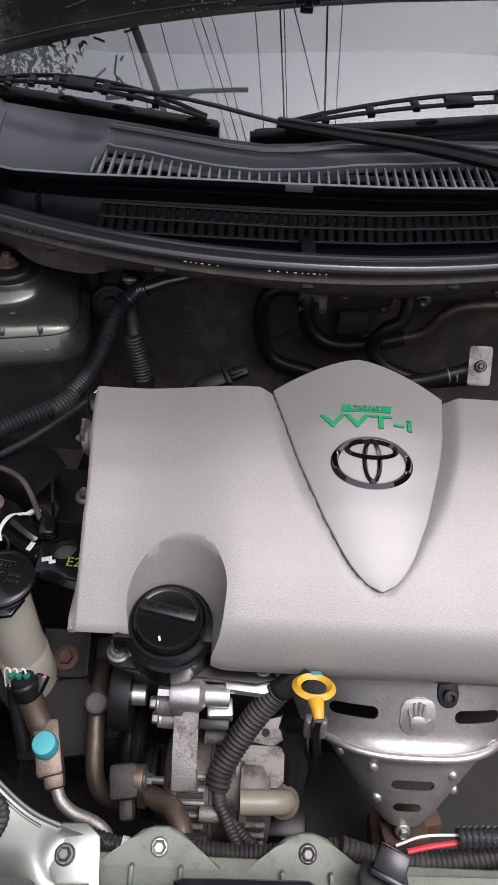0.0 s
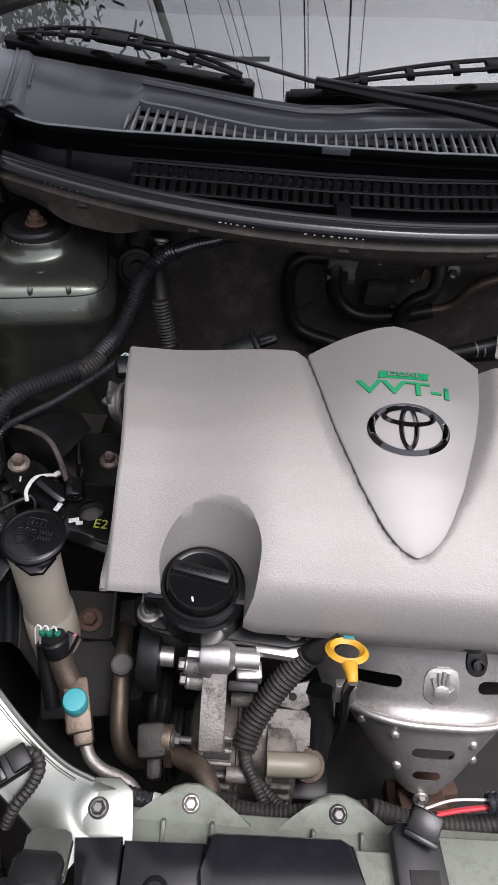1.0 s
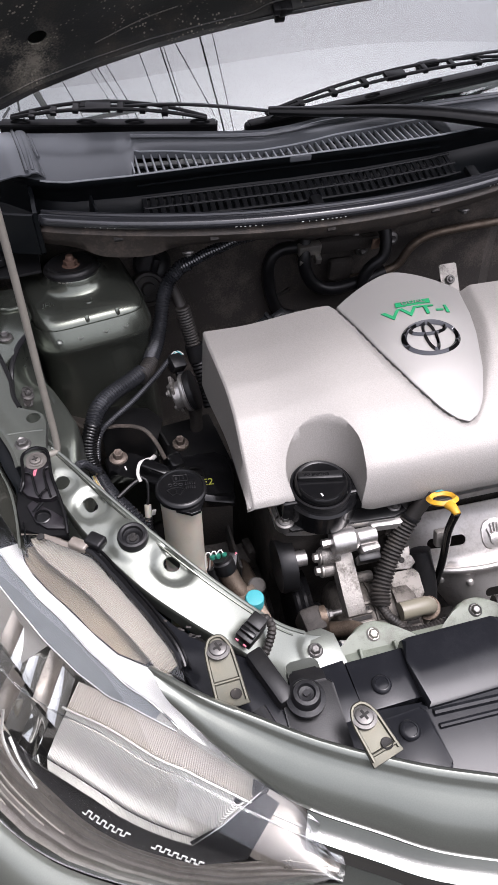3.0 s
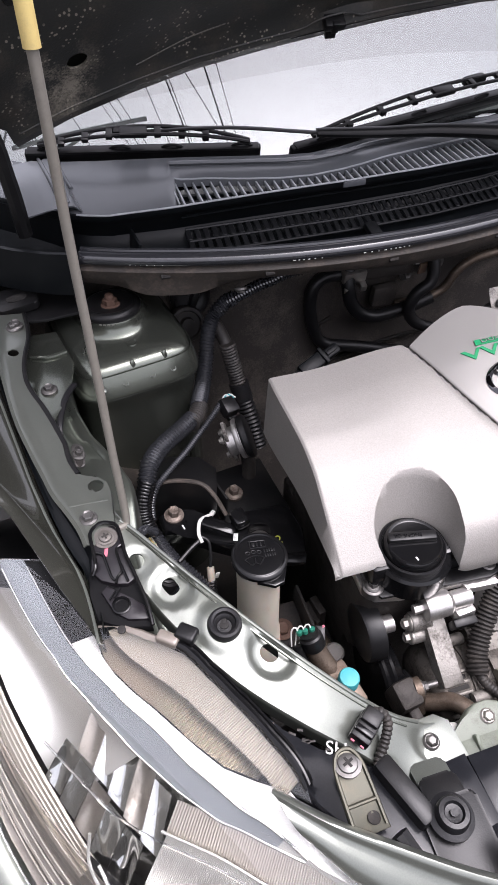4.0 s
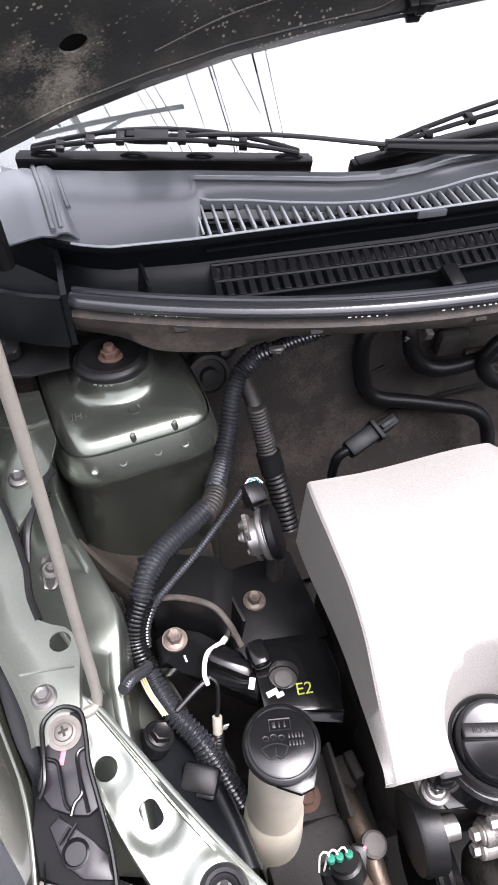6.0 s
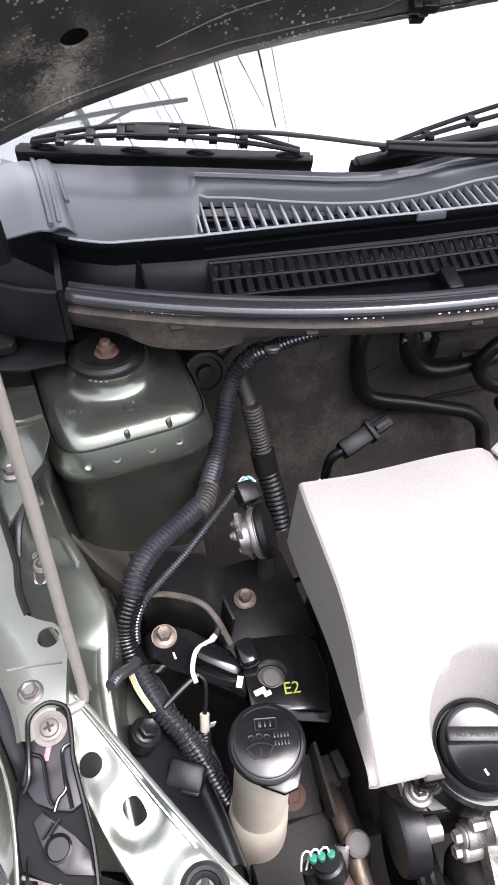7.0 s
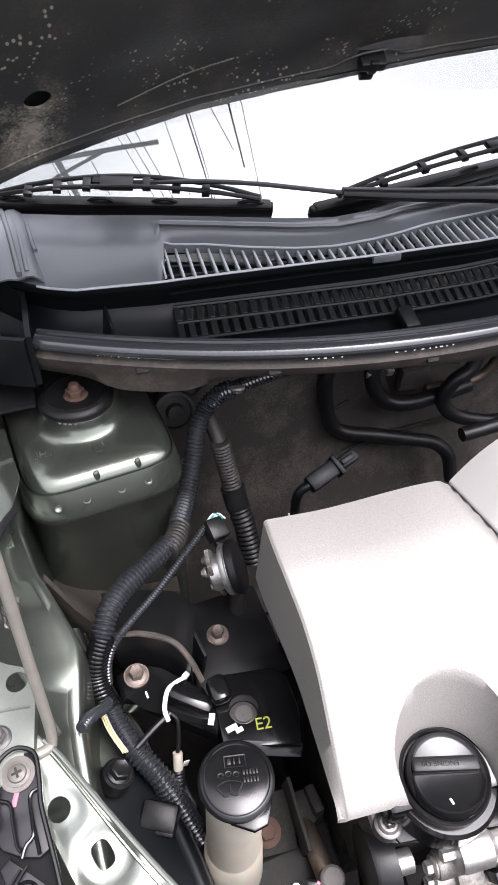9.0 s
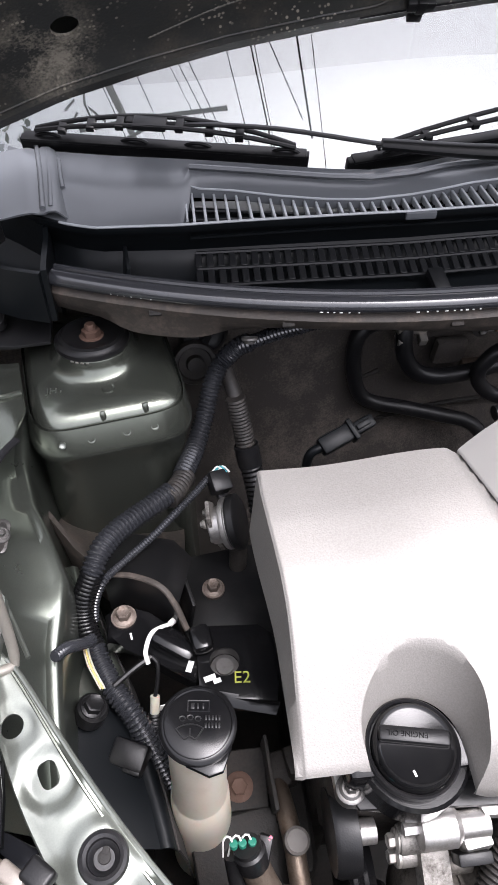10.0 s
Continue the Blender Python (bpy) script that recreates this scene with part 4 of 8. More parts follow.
crown.matrix_parent_inverse = Matrix.Translation(-tree.location)

# ---- cowl, seal and wipers ----
LIP_Y = [(-0.60, 0.90), (-0.50, 0.806), (-0.46, 0.762), (-0.435, 0.736), (-0.412, 0.718), (-0.39, 0.703), (-0.36, 0.690), (-0.27, 0.682), (-0.12, 0.682), (0.0, 0.683), (0.13, 0.692), (0.26, 0.712), (0.44, 0.757), (0.8, 0.86)]
REAR_Y = [(-0.60, 0.97), (-0.51, 0.925), (-0.46, 0.880), (-0.345, 0.838), (-0.25, 0.812), (-0.15, 0.782), (-0.09, 0.765), (-0.04, 0.757), (0.01, 0.765), (0.06, 0.783), (0.14, 0.797), (0.32, 0.83), (0.8, 0.93)]
GRILLE_Y = [(-0.258, 0.752), (-0.20, 0.738), (-0.155, 0.722), (-0.10, 0.708), (-0.05, 0.703), (0.0, 0.709), (0.035, 0.717), (0.08, 0.731), (0.16, 0.747), (0.272, 0.772)]
SEAL = lambda x: 0.562 + 0.08 * ((x - 0.015) / 0.4) ** 2
cowl = thing("cowl_cover", (0.0, 0.7, 1.0), "grey plastic cowl cover with two rows of air slots", "cowl cover")


def cowl_z(x, y):
    """The height of the cowl's upper face."""
    u = (y - interp(x, LIP_Y)) / max(0.02, interp(x, REAR_Y) - interp(x, LIP_Y))
    return 1.070 + 0.010 * u - 0.014 * min(1.0, abs(x) / 0.5) ** 2


bm = bmesh.new()
rows = []
for x in np.linspace(-0.60, 0.80, 141):
    ly, ry = interp(x, LIP_Y), interp(x, REAR_Y)
    inside = -0.256 < x < 0.271
    gy = interp(x, GRILLE_Y) if inside else None
    front = gy + 0.004 if inside else ly + 0.001
    ridge = 0.0
    row = [(x, front, cowl_z(x, front) - (0.010 if inside else 0.004)), (x, front + 0.001, cowl_z(x, front) + 0.0005)]
    for u in (0.15, 0.3, 0.45, 0.6, 0.75):
        y = front + (ry - front) * u
        row.append((x, y, cowl_z(x, y) + 0.006 * math.sin(math.pi * u) + ridge))
    row += [(x, ry - 0.012, cowl_z(x, ry) + 0.006 + ridge), (x, ry - 0.006, cowl_z(x, ry) + 0.009 + ridge), (x, ry, cowl_z(x, ry) + 0.004), (x, ry + 0.004, cowl_z(x, ry) - 0.010)]
    rows.append(row)
sheet(bm, rows, 0.002)
part("upper_panel", bm, COWL, cowl, "satin grey upper panel", 55)
bm = bmesh.new()
tube(bm, [(x, interp(x, REAR_Y) - 0.022, cowl_z(x, interp(x, REAR_Y)) + 0.007) for x in np.linspace(-0.25, 0.7, 60)], 0.0035, 6, 0.012)
part("moulded_bead", bm, COWL, cowl)
# lip and the dark face under it
bm = bmesh.new()
rows = []
for x in np.linspace(-0.60, 0.80, 121):
    y = interp(x, LIP_Y)
    z = cowl_z(x, y)
    rows.append([(x, y + 0.006, z - 0.002), (x, y + 0.002, z + 0.0005), (x, y - 0.001, z - 0.001), (x, y - 0.001, z - 0.008), (x, y + 0.004, z - 0.012), (x, y + 0.016, z - 0.030), (x, y + 0.022, z - 0.046)])
sheet(bm, rows, 0.002)
part("front_lip", bm, COWL_DARK, cowl, "dark lip along the front edge", 55)
# Pale tube painted in as the highlight along the lip.
part("lip_glint", tube(bmesh.new(), [(x, interp(x, LIP_Y) - 0.0008, cowl_z(x, interp(x, LIP_Y)) + 0.0006) for x in np.linspace(-0.40, 0.78, 90)], 0.0016, 8, 0.012), SLAT_GLINT, cowl)
bm = bmesh.new()
block(bm, (0.036, 0.007, 0.009), pose(0.006, 0.6815, 1.066, 0, 0, 1), 0.0015)
part("lip_clip", bm, COWL, cowl, "small moulded clip on the lip")
# Grille surround in the same pale glint colour.
part("grille_frame", tube(bmesh.new(), [(-0.258, interp(-0.258, LIP_Y) + 0.002, cowl_z(-0.258, 0.71) + 0.001)] + [(x, interp(x, GRILLE_Y) + 0.005, cowl_z(x, interp(x, GRILLE_Y)) + 0.0012) for x in np.linspace(-0.257, 0.271, 40)], 0.0014, 8, 0.012), SLAT_GLINT, cowl)
# upper slats, their sky glint put into the colour
bm = bmesh.new()
rows = [[(x, interp(x, LIP_Y) + 0.004, cowl_z(x, 0.7) - 0.020), (x, interp(x, GRILLE_Y) + 0.004, cowl_z(x, 0.7) - 0.018)] for x in np.linspace(-0.256, 0.271, 50)]
sheet(bm, rows, 0.002)
# Dark backing stands for the unlit depth between the slats.
part("dark_slot_backing", bm, COWL_DARK, cowl)
for f, dz in ((0.30, -0.0085), (0.62, -0.0085)):
    part("cross_bar", tube(bmesh.new(), [(x, interp(x, LIP_Y) * (1 - f) + interp(x, GRILLE_Y) * f + 0.003, cowl_z(x, interp(x, LIP_Y)) + dz) for x in np.linspace(-0.252, 0.268, 40)], 0.0013, 6, 0.012), SLAT_GLINT, cowl)
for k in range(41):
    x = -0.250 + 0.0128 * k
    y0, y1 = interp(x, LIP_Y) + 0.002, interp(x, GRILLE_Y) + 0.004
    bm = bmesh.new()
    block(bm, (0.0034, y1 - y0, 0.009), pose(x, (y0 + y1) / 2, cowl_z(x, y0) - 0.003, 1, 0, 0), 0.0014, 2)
    part("slat", bm, SLAT_GLINT, cowl)
for f in (0.30, 0.62):
    bm = bmesh.new()
    tube(bm, [(x, interp(x, LIP_Y) * (1 - f) + interp(x, GRILLE_Y) * f, cowl_z(x, 0.7) - 0.008) for x in np.linspace(-0.254, 0.269, 30)], 0.0016, 6, 0.02)
    part("cross_bar", bm, COWL_DARK, cowl)
# lower vent panel with two rows of slots
bm = bmesh.new()
rows = []
for x in np.linspace(-0.56, 0.78, 90):
    ly = interp(x, LIP_Y)
    s = SEAL(x)
    rows.append([(x, ly + 0.022, 1.026), (x, ly + 0.010, 1.008), (x, ly - 0.020, 1.000), (x, (ly + s) / 2 + 0.01, 0.996), (x, s + 0.022, 1.002), (x, s + 0.010, 1.018), (x, s, 1.026)])
sheet(bm, rows, 0.002)
part("lower_panel", bm, COWL_DARK, cowl, "", 50)
for f in (0.0, 0.5, 1.0):
    bm = tube(bmesh.new(), [(x, interp(x, LIP_Y) + 0.014 - 0.050 * f, 1.0225 - 0.012 * f) for x in np.linspace(-0.250, 0.300, 30)], 0.0022, 6, 0.02)
    part("slot_rail", bm, VENT, cowl)
for row_i in (0, 1):
    for k in range(42):
        x = -0.248 + 0.0131 * k
        y = interp(x, LIP_Y) + 0.014 - 0.0125 - 0.025 * row_i
        bm = bmesh.new()
        block(bm, (0.0078, 0.022, 0.003), pose(x, y, 1.0195 - 0.006 * row_i, 13, 0, 0), 0.0008, 1)
        part("vent_bar", bm, VENT, cowl)
for x in (0.022, 0.315):
    bm = block(bmesh.new(), (0.020, 0.034, 0.012), pose(x, interp(x, LIP_Y) - 0.055, 1.012, 14, 0, 4), 0.004)
    part("drain_duct", bm, VENT, cowl)
bm = bmesh.new()
block(bm, (0.004, 0.050, 0.040), pose(-0.330, 0.665, 1.020, 0, 8, 6), 0.001)
block(bm, (0.020, 0.030, 0.010), pose(-0.315, 0.648, 1.006, 0, 0, 6), 0.002)
part("stiffening_web", bm, COWL_DARK, cowl)
part("stiffening_web", block(bmesh.new(), (0.03, 0.012, 0.05), pose(0.415, 0.70, 1.03, 0, 0, 12), 0.004), COWL_DARK, cowl)
# end pieces beside the wings
bm = bmesh.new()
for line, low, top in ((((-0.416, 0.632), (-0.418, 0.66), (-0.420, 0.70), (-0.424, 0.735)), 0.984, 1.048), (((-0.418, 0.728), (-0.46, 0.772), (-0.52, 0.83), (-0.63, 0.92)), 0.93, 1.050), (((-0.416, 0.634), (-0.45, 0.646), (-0.49, 0.668), (-0.56, 0.72)), 0.984, 1.046)):
    sheet(bm, [[(x, y, z) for x, y in line] for z in (low, (low + top) / 2, top)], 0.006)
part("end_piece", bm, COWL_DARK, cowl, "dark end wall by the wing")
bm = bmesh.new()
slab(bm, [(-0.55, 0.64), (-0.47, 0.632), (-0.425, 0.638), (-0.428, 0.70), (-0.47, 0.75), (-0.55, 0.80)], 0.004, pose(0, 0, 0.952), 0.0015)
slab(bm, rounded(0.06, 0.04, 0.01), 0.012, pose(-0.508, 0.668, 0.972, 12, 0, 14), 0.003)
hinge = part("hinge_bracket", bm, BLACK, body, "black bonnet hinge bracket with an oval hole")
# Dark oval laid on the bracket stands for the hole's shade.
part("oval_hole", slab(bmesh.new(), oval(0.030, 0.013, 20, 2.4), 0.0006, pose(-0.506, 0.667, 0.9726, 12, 0, 14)), SOOT_SHADE, hinge)
bm = bmesh.new()
rows = []
for y in np.linspace(0.712, 0.862, 16):
    o = 0.02 * (y - 0.712) / 0.15
    rows.append([(x - o, y, cowl_z(x, y) + 0.6 * h + 0.0065) for x, h in ((-0.390, -0.008), (-0.396, 0.003), (-0.402, 0.0105), (-0.410, 0.0115), (-0.415, 0.008), (-0.421, 0.009), (-0.428, 0.0125), (-0.44, 0.0125), (-0.47, 0.010))])
sheet(bm, rows, 0.002)
part("end_ridge", bm, COWL, cowl, "raised double ridge at the panel end", 50)
for line, r, lift in ((((-0.438, 0.870), (-0.428, 0.807), (-0.417, 0.720)), 0.0034, 0.0125), (((-0.424, 0.855), (-0.415, 0.789), (-0.408, 0.722)), 0.0034, 0.0115), (((-0.409, 0.840), (-0.404, 0.801), (-0.399, 0.772)), 0.0026, 0.0065),
                      (((-0.398, 0.768), (-0.344, 0.751), (-0.300, 0.739), (-0.262, 0.728)), 0.0024, 0.0), (((-0.416, 0.846), (-0.340, 0.829), (-0.262, 0.812)), 0.0018, 0.0008)):
    part("pressed_crease", tube(bmesh.new(), [(x, y, cowl_z(x, y) + lift) for x, y in line], r, 10, 0.008), COWL, cowl)

seal = solo("cowl_seal", tube(bmesh.new(), [(x, SEAL(x), 1.030 - 0.004 * abs(x)) for x in np.linspace(-0.408, 0.75, 50)], 0.0115, 14, 0.012, flat=0.8), SLEEVE, "black rubber seal along the front of the cowl", "rubber seal")
part("seal_ridge", tube(bmesh.new(), [(x, SEAL(x) + 0.006, 1.0395 - 0.004 * abs(x)) for x in np.linspace(-0.405, 0.75, 50)], 0.0036, 8, 0.012), SLEEVE, seal)
for x0, nn in ((-0.345, 6), (-0.13, 6), (-0.025, 9), (0.30, 8)):
    for k in range(nn):
        bm = bmesh.new()
        x = x0 + 0.0085 * k + 0.003 * math.sin(37 * k + 90 * x0)
        block(bm, (0.0022 + 0.0015 * (k % 3 == 0), 0.0012, 0.0016), pose(x, SEAL(x) - 0.0105, 1.0255, 30, 0, 0), 0.0004, 1)
        part("pale_speck", bm, LABEL_WHITE, seal)

# body flange under the seal
bm = bmesh.new()
rows = []
for x in np.linspace(-0.41, 0.75, 100):
    s = SEAL(x)
    wave = 0.012 * (1 / (1 + math.exp(-(x + 0.345) / 0.008)) - 1 / (1 + math.exp(-(x + 0.235) / 0.010))) + 0.004 * math.sin(14 * x)
    rows.append([(x, s + 0.012, 1.022), (x, s - 0.002, 1.019), (x, s - 0.008, 1.013), (x, s - 0.004, 1.002), (x, s + 0.004 - wave * 0.5, 0.992 - wave), (x, s + 0.016 - wave * 0.6, 0.988 - wave), (x, s + 0.06, 0.990), (x, s + 0.16, 0.990)])
sheet(bm, rows, 0.002)
lip = thing("cowl_flange", (0.1, 0.57, 1.0), "brown undercoated steel flange below the cowl", "body flange")
part("flange_panel", bm, PRIMER, lip, "", 50)
for x in (-0.30, -0.16, 0.02, 0.20, 0.38):
    part("flange_clip", block(bmesh.new(), (0.014, 0.010, 0.006), pose(x, SEAL(x) - 0.0065, 1.008, 40, 0, 0), 0.0015), SOOT_SHADE, lip)
for x, y in ((-0.20, 0.578), (0.07, 0.575), (0.27, 0.60)):
    part("flange_bolt", bolt(bmesh.new(), (x, y, 0.984), (0, -0.5, -1), 0.010, 0.009, 0.005), BOLT_DARK, lip)


def wiper(name, ends, arm, lift, box_at):
    w = thing(name, ends[0], "black wiper resting at the foot of the windscreen", "wiper", "windscreen wipers")
    p, q = Vector(ends[0]), Vector(ends[1])
    d = (q - p).normalized()
    up = Vector((0, -0.35, 0.94))
    side = d.cross(up).normalized()
    rot = Matrix((d, side, up)).transposed().to_4x4()
    mid = (p + q) / 2
    long = (q - p).length
    bm = bmesh.new()
    block(bm, (long, 0.011, 0.017), Matrix.Translation(mid + up * 0.0125) @ rot, 0.0015)
    block(bm, (long * 0.98, 0.015, 0.004), Matrix.Translation(mid + up * 0.0205) @ rot, 0.0012)
    blade = part("blade_rail", bm, WIPER, w)
    bm = bmesh.new()
    block(bm, (long, 0.010, 0.003), Matrix.Translation(mid + up * 0.006) @ rot, 0.001)
    block(bm, (long, 0.003, 0.014), Matrix.Translation(mid - up * 0.002) @ rot, 0.0005)
    part("rubber_lip", bm, RUBBER, blade)
    # main bow with its windows
    bow = [p.lerp(q, u) + up * (0.022 + lift * math.sin(math.pi * u) ** 0.8) - side * 0.002 for u in np.linspace(0.06, 0.95, 12)]
    bm = bmesh.new()
    for k in (-1, 1):
        tube(bm, [v + side * (0.0085 * k * math.sin(math.pi * (0.08 + 0.84 * i / 11))) for i, v in enumerate(bow)], 0.0030, 8, 0.008)
    part("bow", bm, WIPER, w)
    for u in (0.16, 0.26, 0.36, 0.46, 0.56, 0.66, 0.76):
        bm = bmesh.new()
        c = p.lerp(q, u) + up * (0.0205 + lift * math.sin(math.pi * u) ** 0.8)
        block(bm, (0.040 if 0.4 < u < 0.5 else 0.010, 0.019, 0.007), Matrix.Translation(c) @ rot, 0.001)
        part("bridge", bm, WIPER, w)
    for u in (0.10, 0.40, 0.62, 0.92):
        bm = bmesh.new()
        c = p.lerp(q, u)
        tube(bm, [c + up * 0.015 - d * 0.022, c + up * 0.024 - d * 0.012, c + up * 0.026, c + up * 0.024 + d * 0.012, c + up * 0.015 + d * 0.022], 0.0024, 6, 0.006)
        part("claw", bm, WIPER, w)
    bm = bmesh.new()
    block(bm, (0.045, 0.016, 0.014), Matrix.Translation(Vector(box_at)) @ rot, 0.004)
    part("hook_cover", bm, WIPER, w)
    bm = bmesh.new()
    tube(bm, arm[:3], 0.0045, 8, 0.01, flat=0.55)
    part("arm", bm, WIPER, w)
    bm = bmesh.new()
    tube(bm, arm[2:], lambda u: 0.0085 + 0.0085 * u, 12, 0.01, flat=0.75)
    part("arm_shroud", bm, WIPER, w)
    return w


wiper("windscreen_wiper", ((-0.455, 0.880, 1.075), (-0.103, 0.806, 1.070)), [(-0.300, 0.835, 1.118), (-0.16, 0.800, 1.122), (-0.025, 0.766, 1.112), (0.068, 0.750, 1.108), (0.161, 0.738, 1.105), (0.25, 0.718, 1.100), (0.36, 0.70, 1.085)], 0.030, (-0.300, 0.838, 1.118))
wiper("windscreen_wiper", ((-0.060, 0.785, 1.070), (0.55, 0.93, 1.085)), [(0.30, 0.875, 1.128), (0.42, 0.885, 1.135), (0.55, 0.90, 1.135), (0.62, 0.905, 1.13), (0.70, 0.91, 1.12), (0.76, 0.92, 1.10)], 0.034, (0.30, 0.872, 1.126))

# ---- engine ----
EDGE = [(0.168, 0.861), (0.192, 0.878), (0.222, 0.899), (0.26, 0.924), (0.307, 0.941), (0.356, 0.951), (0.412, 0.957)]
CROWN = [(0.140, 0.842), (0.1445, 0.858), (0.151, 0.876), (0.160, 0.891), (0.168, 0.8985), (0.186, 0.9085), (0.205, 0.9175), (0.23, 0.928), (0.27, 0.940), (0.322, 0.951), (0.36, 0.957), (0.412, 0.961), (0.45, 0.966)]
XL = [(0.196, 0.092), (0.1975, 0.085), (0.2015, 0.0775), (0.208, 0.0700), (0.217, 0.0615), (0.228, 0.0535), (0.262, 0.035), (0.322, 0.010), (0.36, -0.002), (0.414, -0.018), (0.45, -0.02)]
XR = [(0.196, 0.092), (0.1975, 0.0985), (0.2015, 0.1055), (0.208, 0.1120), (0.217, 0.1190), (0.228, 0.1250), (0.262, 0.140), (0.322, 0.158), (0.36, 0.166), (0.414, 0.173), (0.45, 0.175)]


def cover_z(x, y):
    """The height of the engine cover's upper face."""
    w = ease((x + 0.17) / 0.13)
    z = (1 - w) * interp(y, EDGE) + w * interp(y, CROWN)
    gap = max(interp(y, XL) - x, x - interp(y, XR)) if y > 0.197 else 0.1
    back_ness = ease((y - 0.21) / 0.14)
    z += 0.009 * ease(gap / 0.016) * back_ness * w
    if gap < 0:
        z -= 0.004
    z -= 0.0022 * (1 - ease((x + 0.212) / 0.0025))
    return z


cover = thing("engine_cover", (0.08, 0.28, 0.86), "silver plastic engine cover with a shield-shaped panel and badge", "engine cover")
bm = bmesh.new()
cols = [-0.212, -0.2113, -0.2105, -0.2095, -0.207, -0.202] + list(np.linspace(-0.195, 0.35, 119)) + [0.356, 0.360]
loops = []
for x in cols:
    yf = 0.168 - 0.026 * ease((x + 0.16) / 0.11)
    vs = [(k / 46) ** 1.15 for k in range(47)]
    top = []
    for v in vs:
        y = yf + (0.411 - yf) * v
        xx = x + 0.010 * ease((0.41 - y) / 0.14) * (1 - ease((x + 0.212) / 0.05))
        zz = cover_z(x, y) if v else cover_z(x, y) - 0.003
        top.append((xx, y, zz))
    low = [(top[k][0] - 0.006 * (x < -0.2095), top[k][1] + (0.002 if k == 0 else -0.001), min(top[k][2] - 0.004, 0.856 + 0.13 * (top[k][1] - 0.15) if x > -0.2 else 0.864)) for k in range(46, -1, -1)]
    loops.append([bm.verts.new(p) for p in top + low])
for a, b in zip(loops, loops[1:]):
    for k in range(len(a)):
        bm.faces.new((a[k], a[(k + 1) % len(a)], b[(k + 1) % len(a)], b[k]))
bm.faces.new(loops[0][::-1])
bm.faces.new(loops[-1])
bmesh.ops.triangulate(bm, faces=[f for f in bm.faces if len(f.verts) > 4])
cut = bmesh.new()
rows = []
for z, hw, arc, cy in ((0.80, 0.0405, 0.0385, 0.180), (0.862, 0.0405, 0.0390, 0.180), (0.870, 0.0425, 0.0410, 0.181), (0.885, 0.0475, 0.0450, 0.183), (0.900, 0.0505, 0.0475, 0.186), (0.915, 0.0530, 0.0500, 0.190), (0.930, 0.0550, 0.0520, 0.194), (0.98, 0.058, 0.055, 0.20)):
    ring = [(-0.107 + hw * math.cos(radians(a)), cy + arc * math.sin(radians(a)), z) for a in range(0, 181, 4)]
    rows.append(ring + [(-0.107 - hw, 0.10, z), (-0.107 + hw, 0.10, z)])
sheet(cut, rows, 0, True)
cut.faces.ensure_lookup_table()
cut.verts.ensure_lookup_table()
nn = len(rows[0])
cut.faces.new([cut.verts[k] for k in range(nn)][::-1])
cut.faces.new([cut.verts[(len(rows) - 1) * nn + k] for k in range(nn)])
part("cover_shell", carve(bm, cut), SILVER_GRAIN, cover, "grained silver shell with a recess for the oil cap", 50)


def shield_at(u, v):
    y_back = 0.4135 + 0.037 * (1 - abs(u) ** 1.35)
    y = 0.1965 + (y_back - 0.1965) * v
    ys = min(y, 0.414)
    xl, xr = interp(ys, XL), interp(ys, XR)
    x = (xl + xr) / 2 + u * ((xr - xl) / 2 - 0.0012)
    dome = (0.0005 + 0.0155 * min(1.0, v / 0.7)) * (1 - u * u)
    return Vector((x, y, interp(y, CROWN) + 0.0015 + dome))


bm = bmesh.new()
us = [math.sin(math.pi / 2 * k / 14) for k in range(-14, 15)]
rows = [[shield_at(u, v) for u in us] for v in np.linspace(0, 1, 40)]
for r in rows:
    r[0], r[-1] = r[0] + Vector((0, 0, -0.0015)), r[-1] + Vector((0, 0, -0.0015))
rows.append([p + Vector((0, -0.002, -0.012)) for p in rows[-1]])
sheet(bm, rows, 0.0025)
shield = part("badge_panel", bm, SILVER_SMOOTH, cover, "smooth shield-shaped centre panel", 60)


def on_shield(x, y, lift=0.0):
    xl, xr = interp(min(y, 0.414), XL), interp(min(y, 0.414), XR)
    u = max(-0.98, min(0.98, (x - (xl + xr) / 2) / ((xr - xl) / 2)))
    y_back = 0.4135 + 0.037 * (1 - abs(u) ** 1.35)
    v = (y - 0.1965) / (y_back - 0.1965)
    return Vector((x, y, interp(y, CROWN) + 0.0015 + (0.0005 + 0.0155 * min(1.0, v / 0.7)) * (1 - u * u) + lift))


def drape(bm, lift):
    """Lay flat geometry (z as height) on the badge panel."""
    for v in bm.verts:
        v.co = on_shield(v.co.x, v.co.y, v.co.z + lift)


def ring_bm(cx, cy, w, h, band_w, band_h, n=48, height=0.0035):
    t = bmesh.new()
    outer_r, inner_r, mid = [], [], []
    for k in range(n):
        a = 2 * math.pi * k / n
        c, s = math.cos(a), math.sin(a)
        outer_r.append((cx + w / 2 * c, cy + h / 2 * s, 0))
        mid.append((cx + (w / 2 - band_w / 2) * c, cy + (h / 2 - band_h / 2) * s, height))
        inner_r.append((cx + (w / 2 - band_w) * c, cy + (h / 2 - band_h) * s, 0))
    for i in range(n):
        j = (i + 1) % n
        va = [t.verts.new(q) for q in (outer_r[i], outer_r[j], mid[j], mid[i])]
        t.faces.new(va)
        vb = [t.verts.new(q) for q in (mid[i], mid[j], inner_r[j], inner_r[i])]
        t.faces.new(vb)
    bmesh.ops.remove_doubles(t, verts=t.verts, dist=1e-6)
    return t


bx, by = 0.0845, 0.3165
bm = bmesh.new()
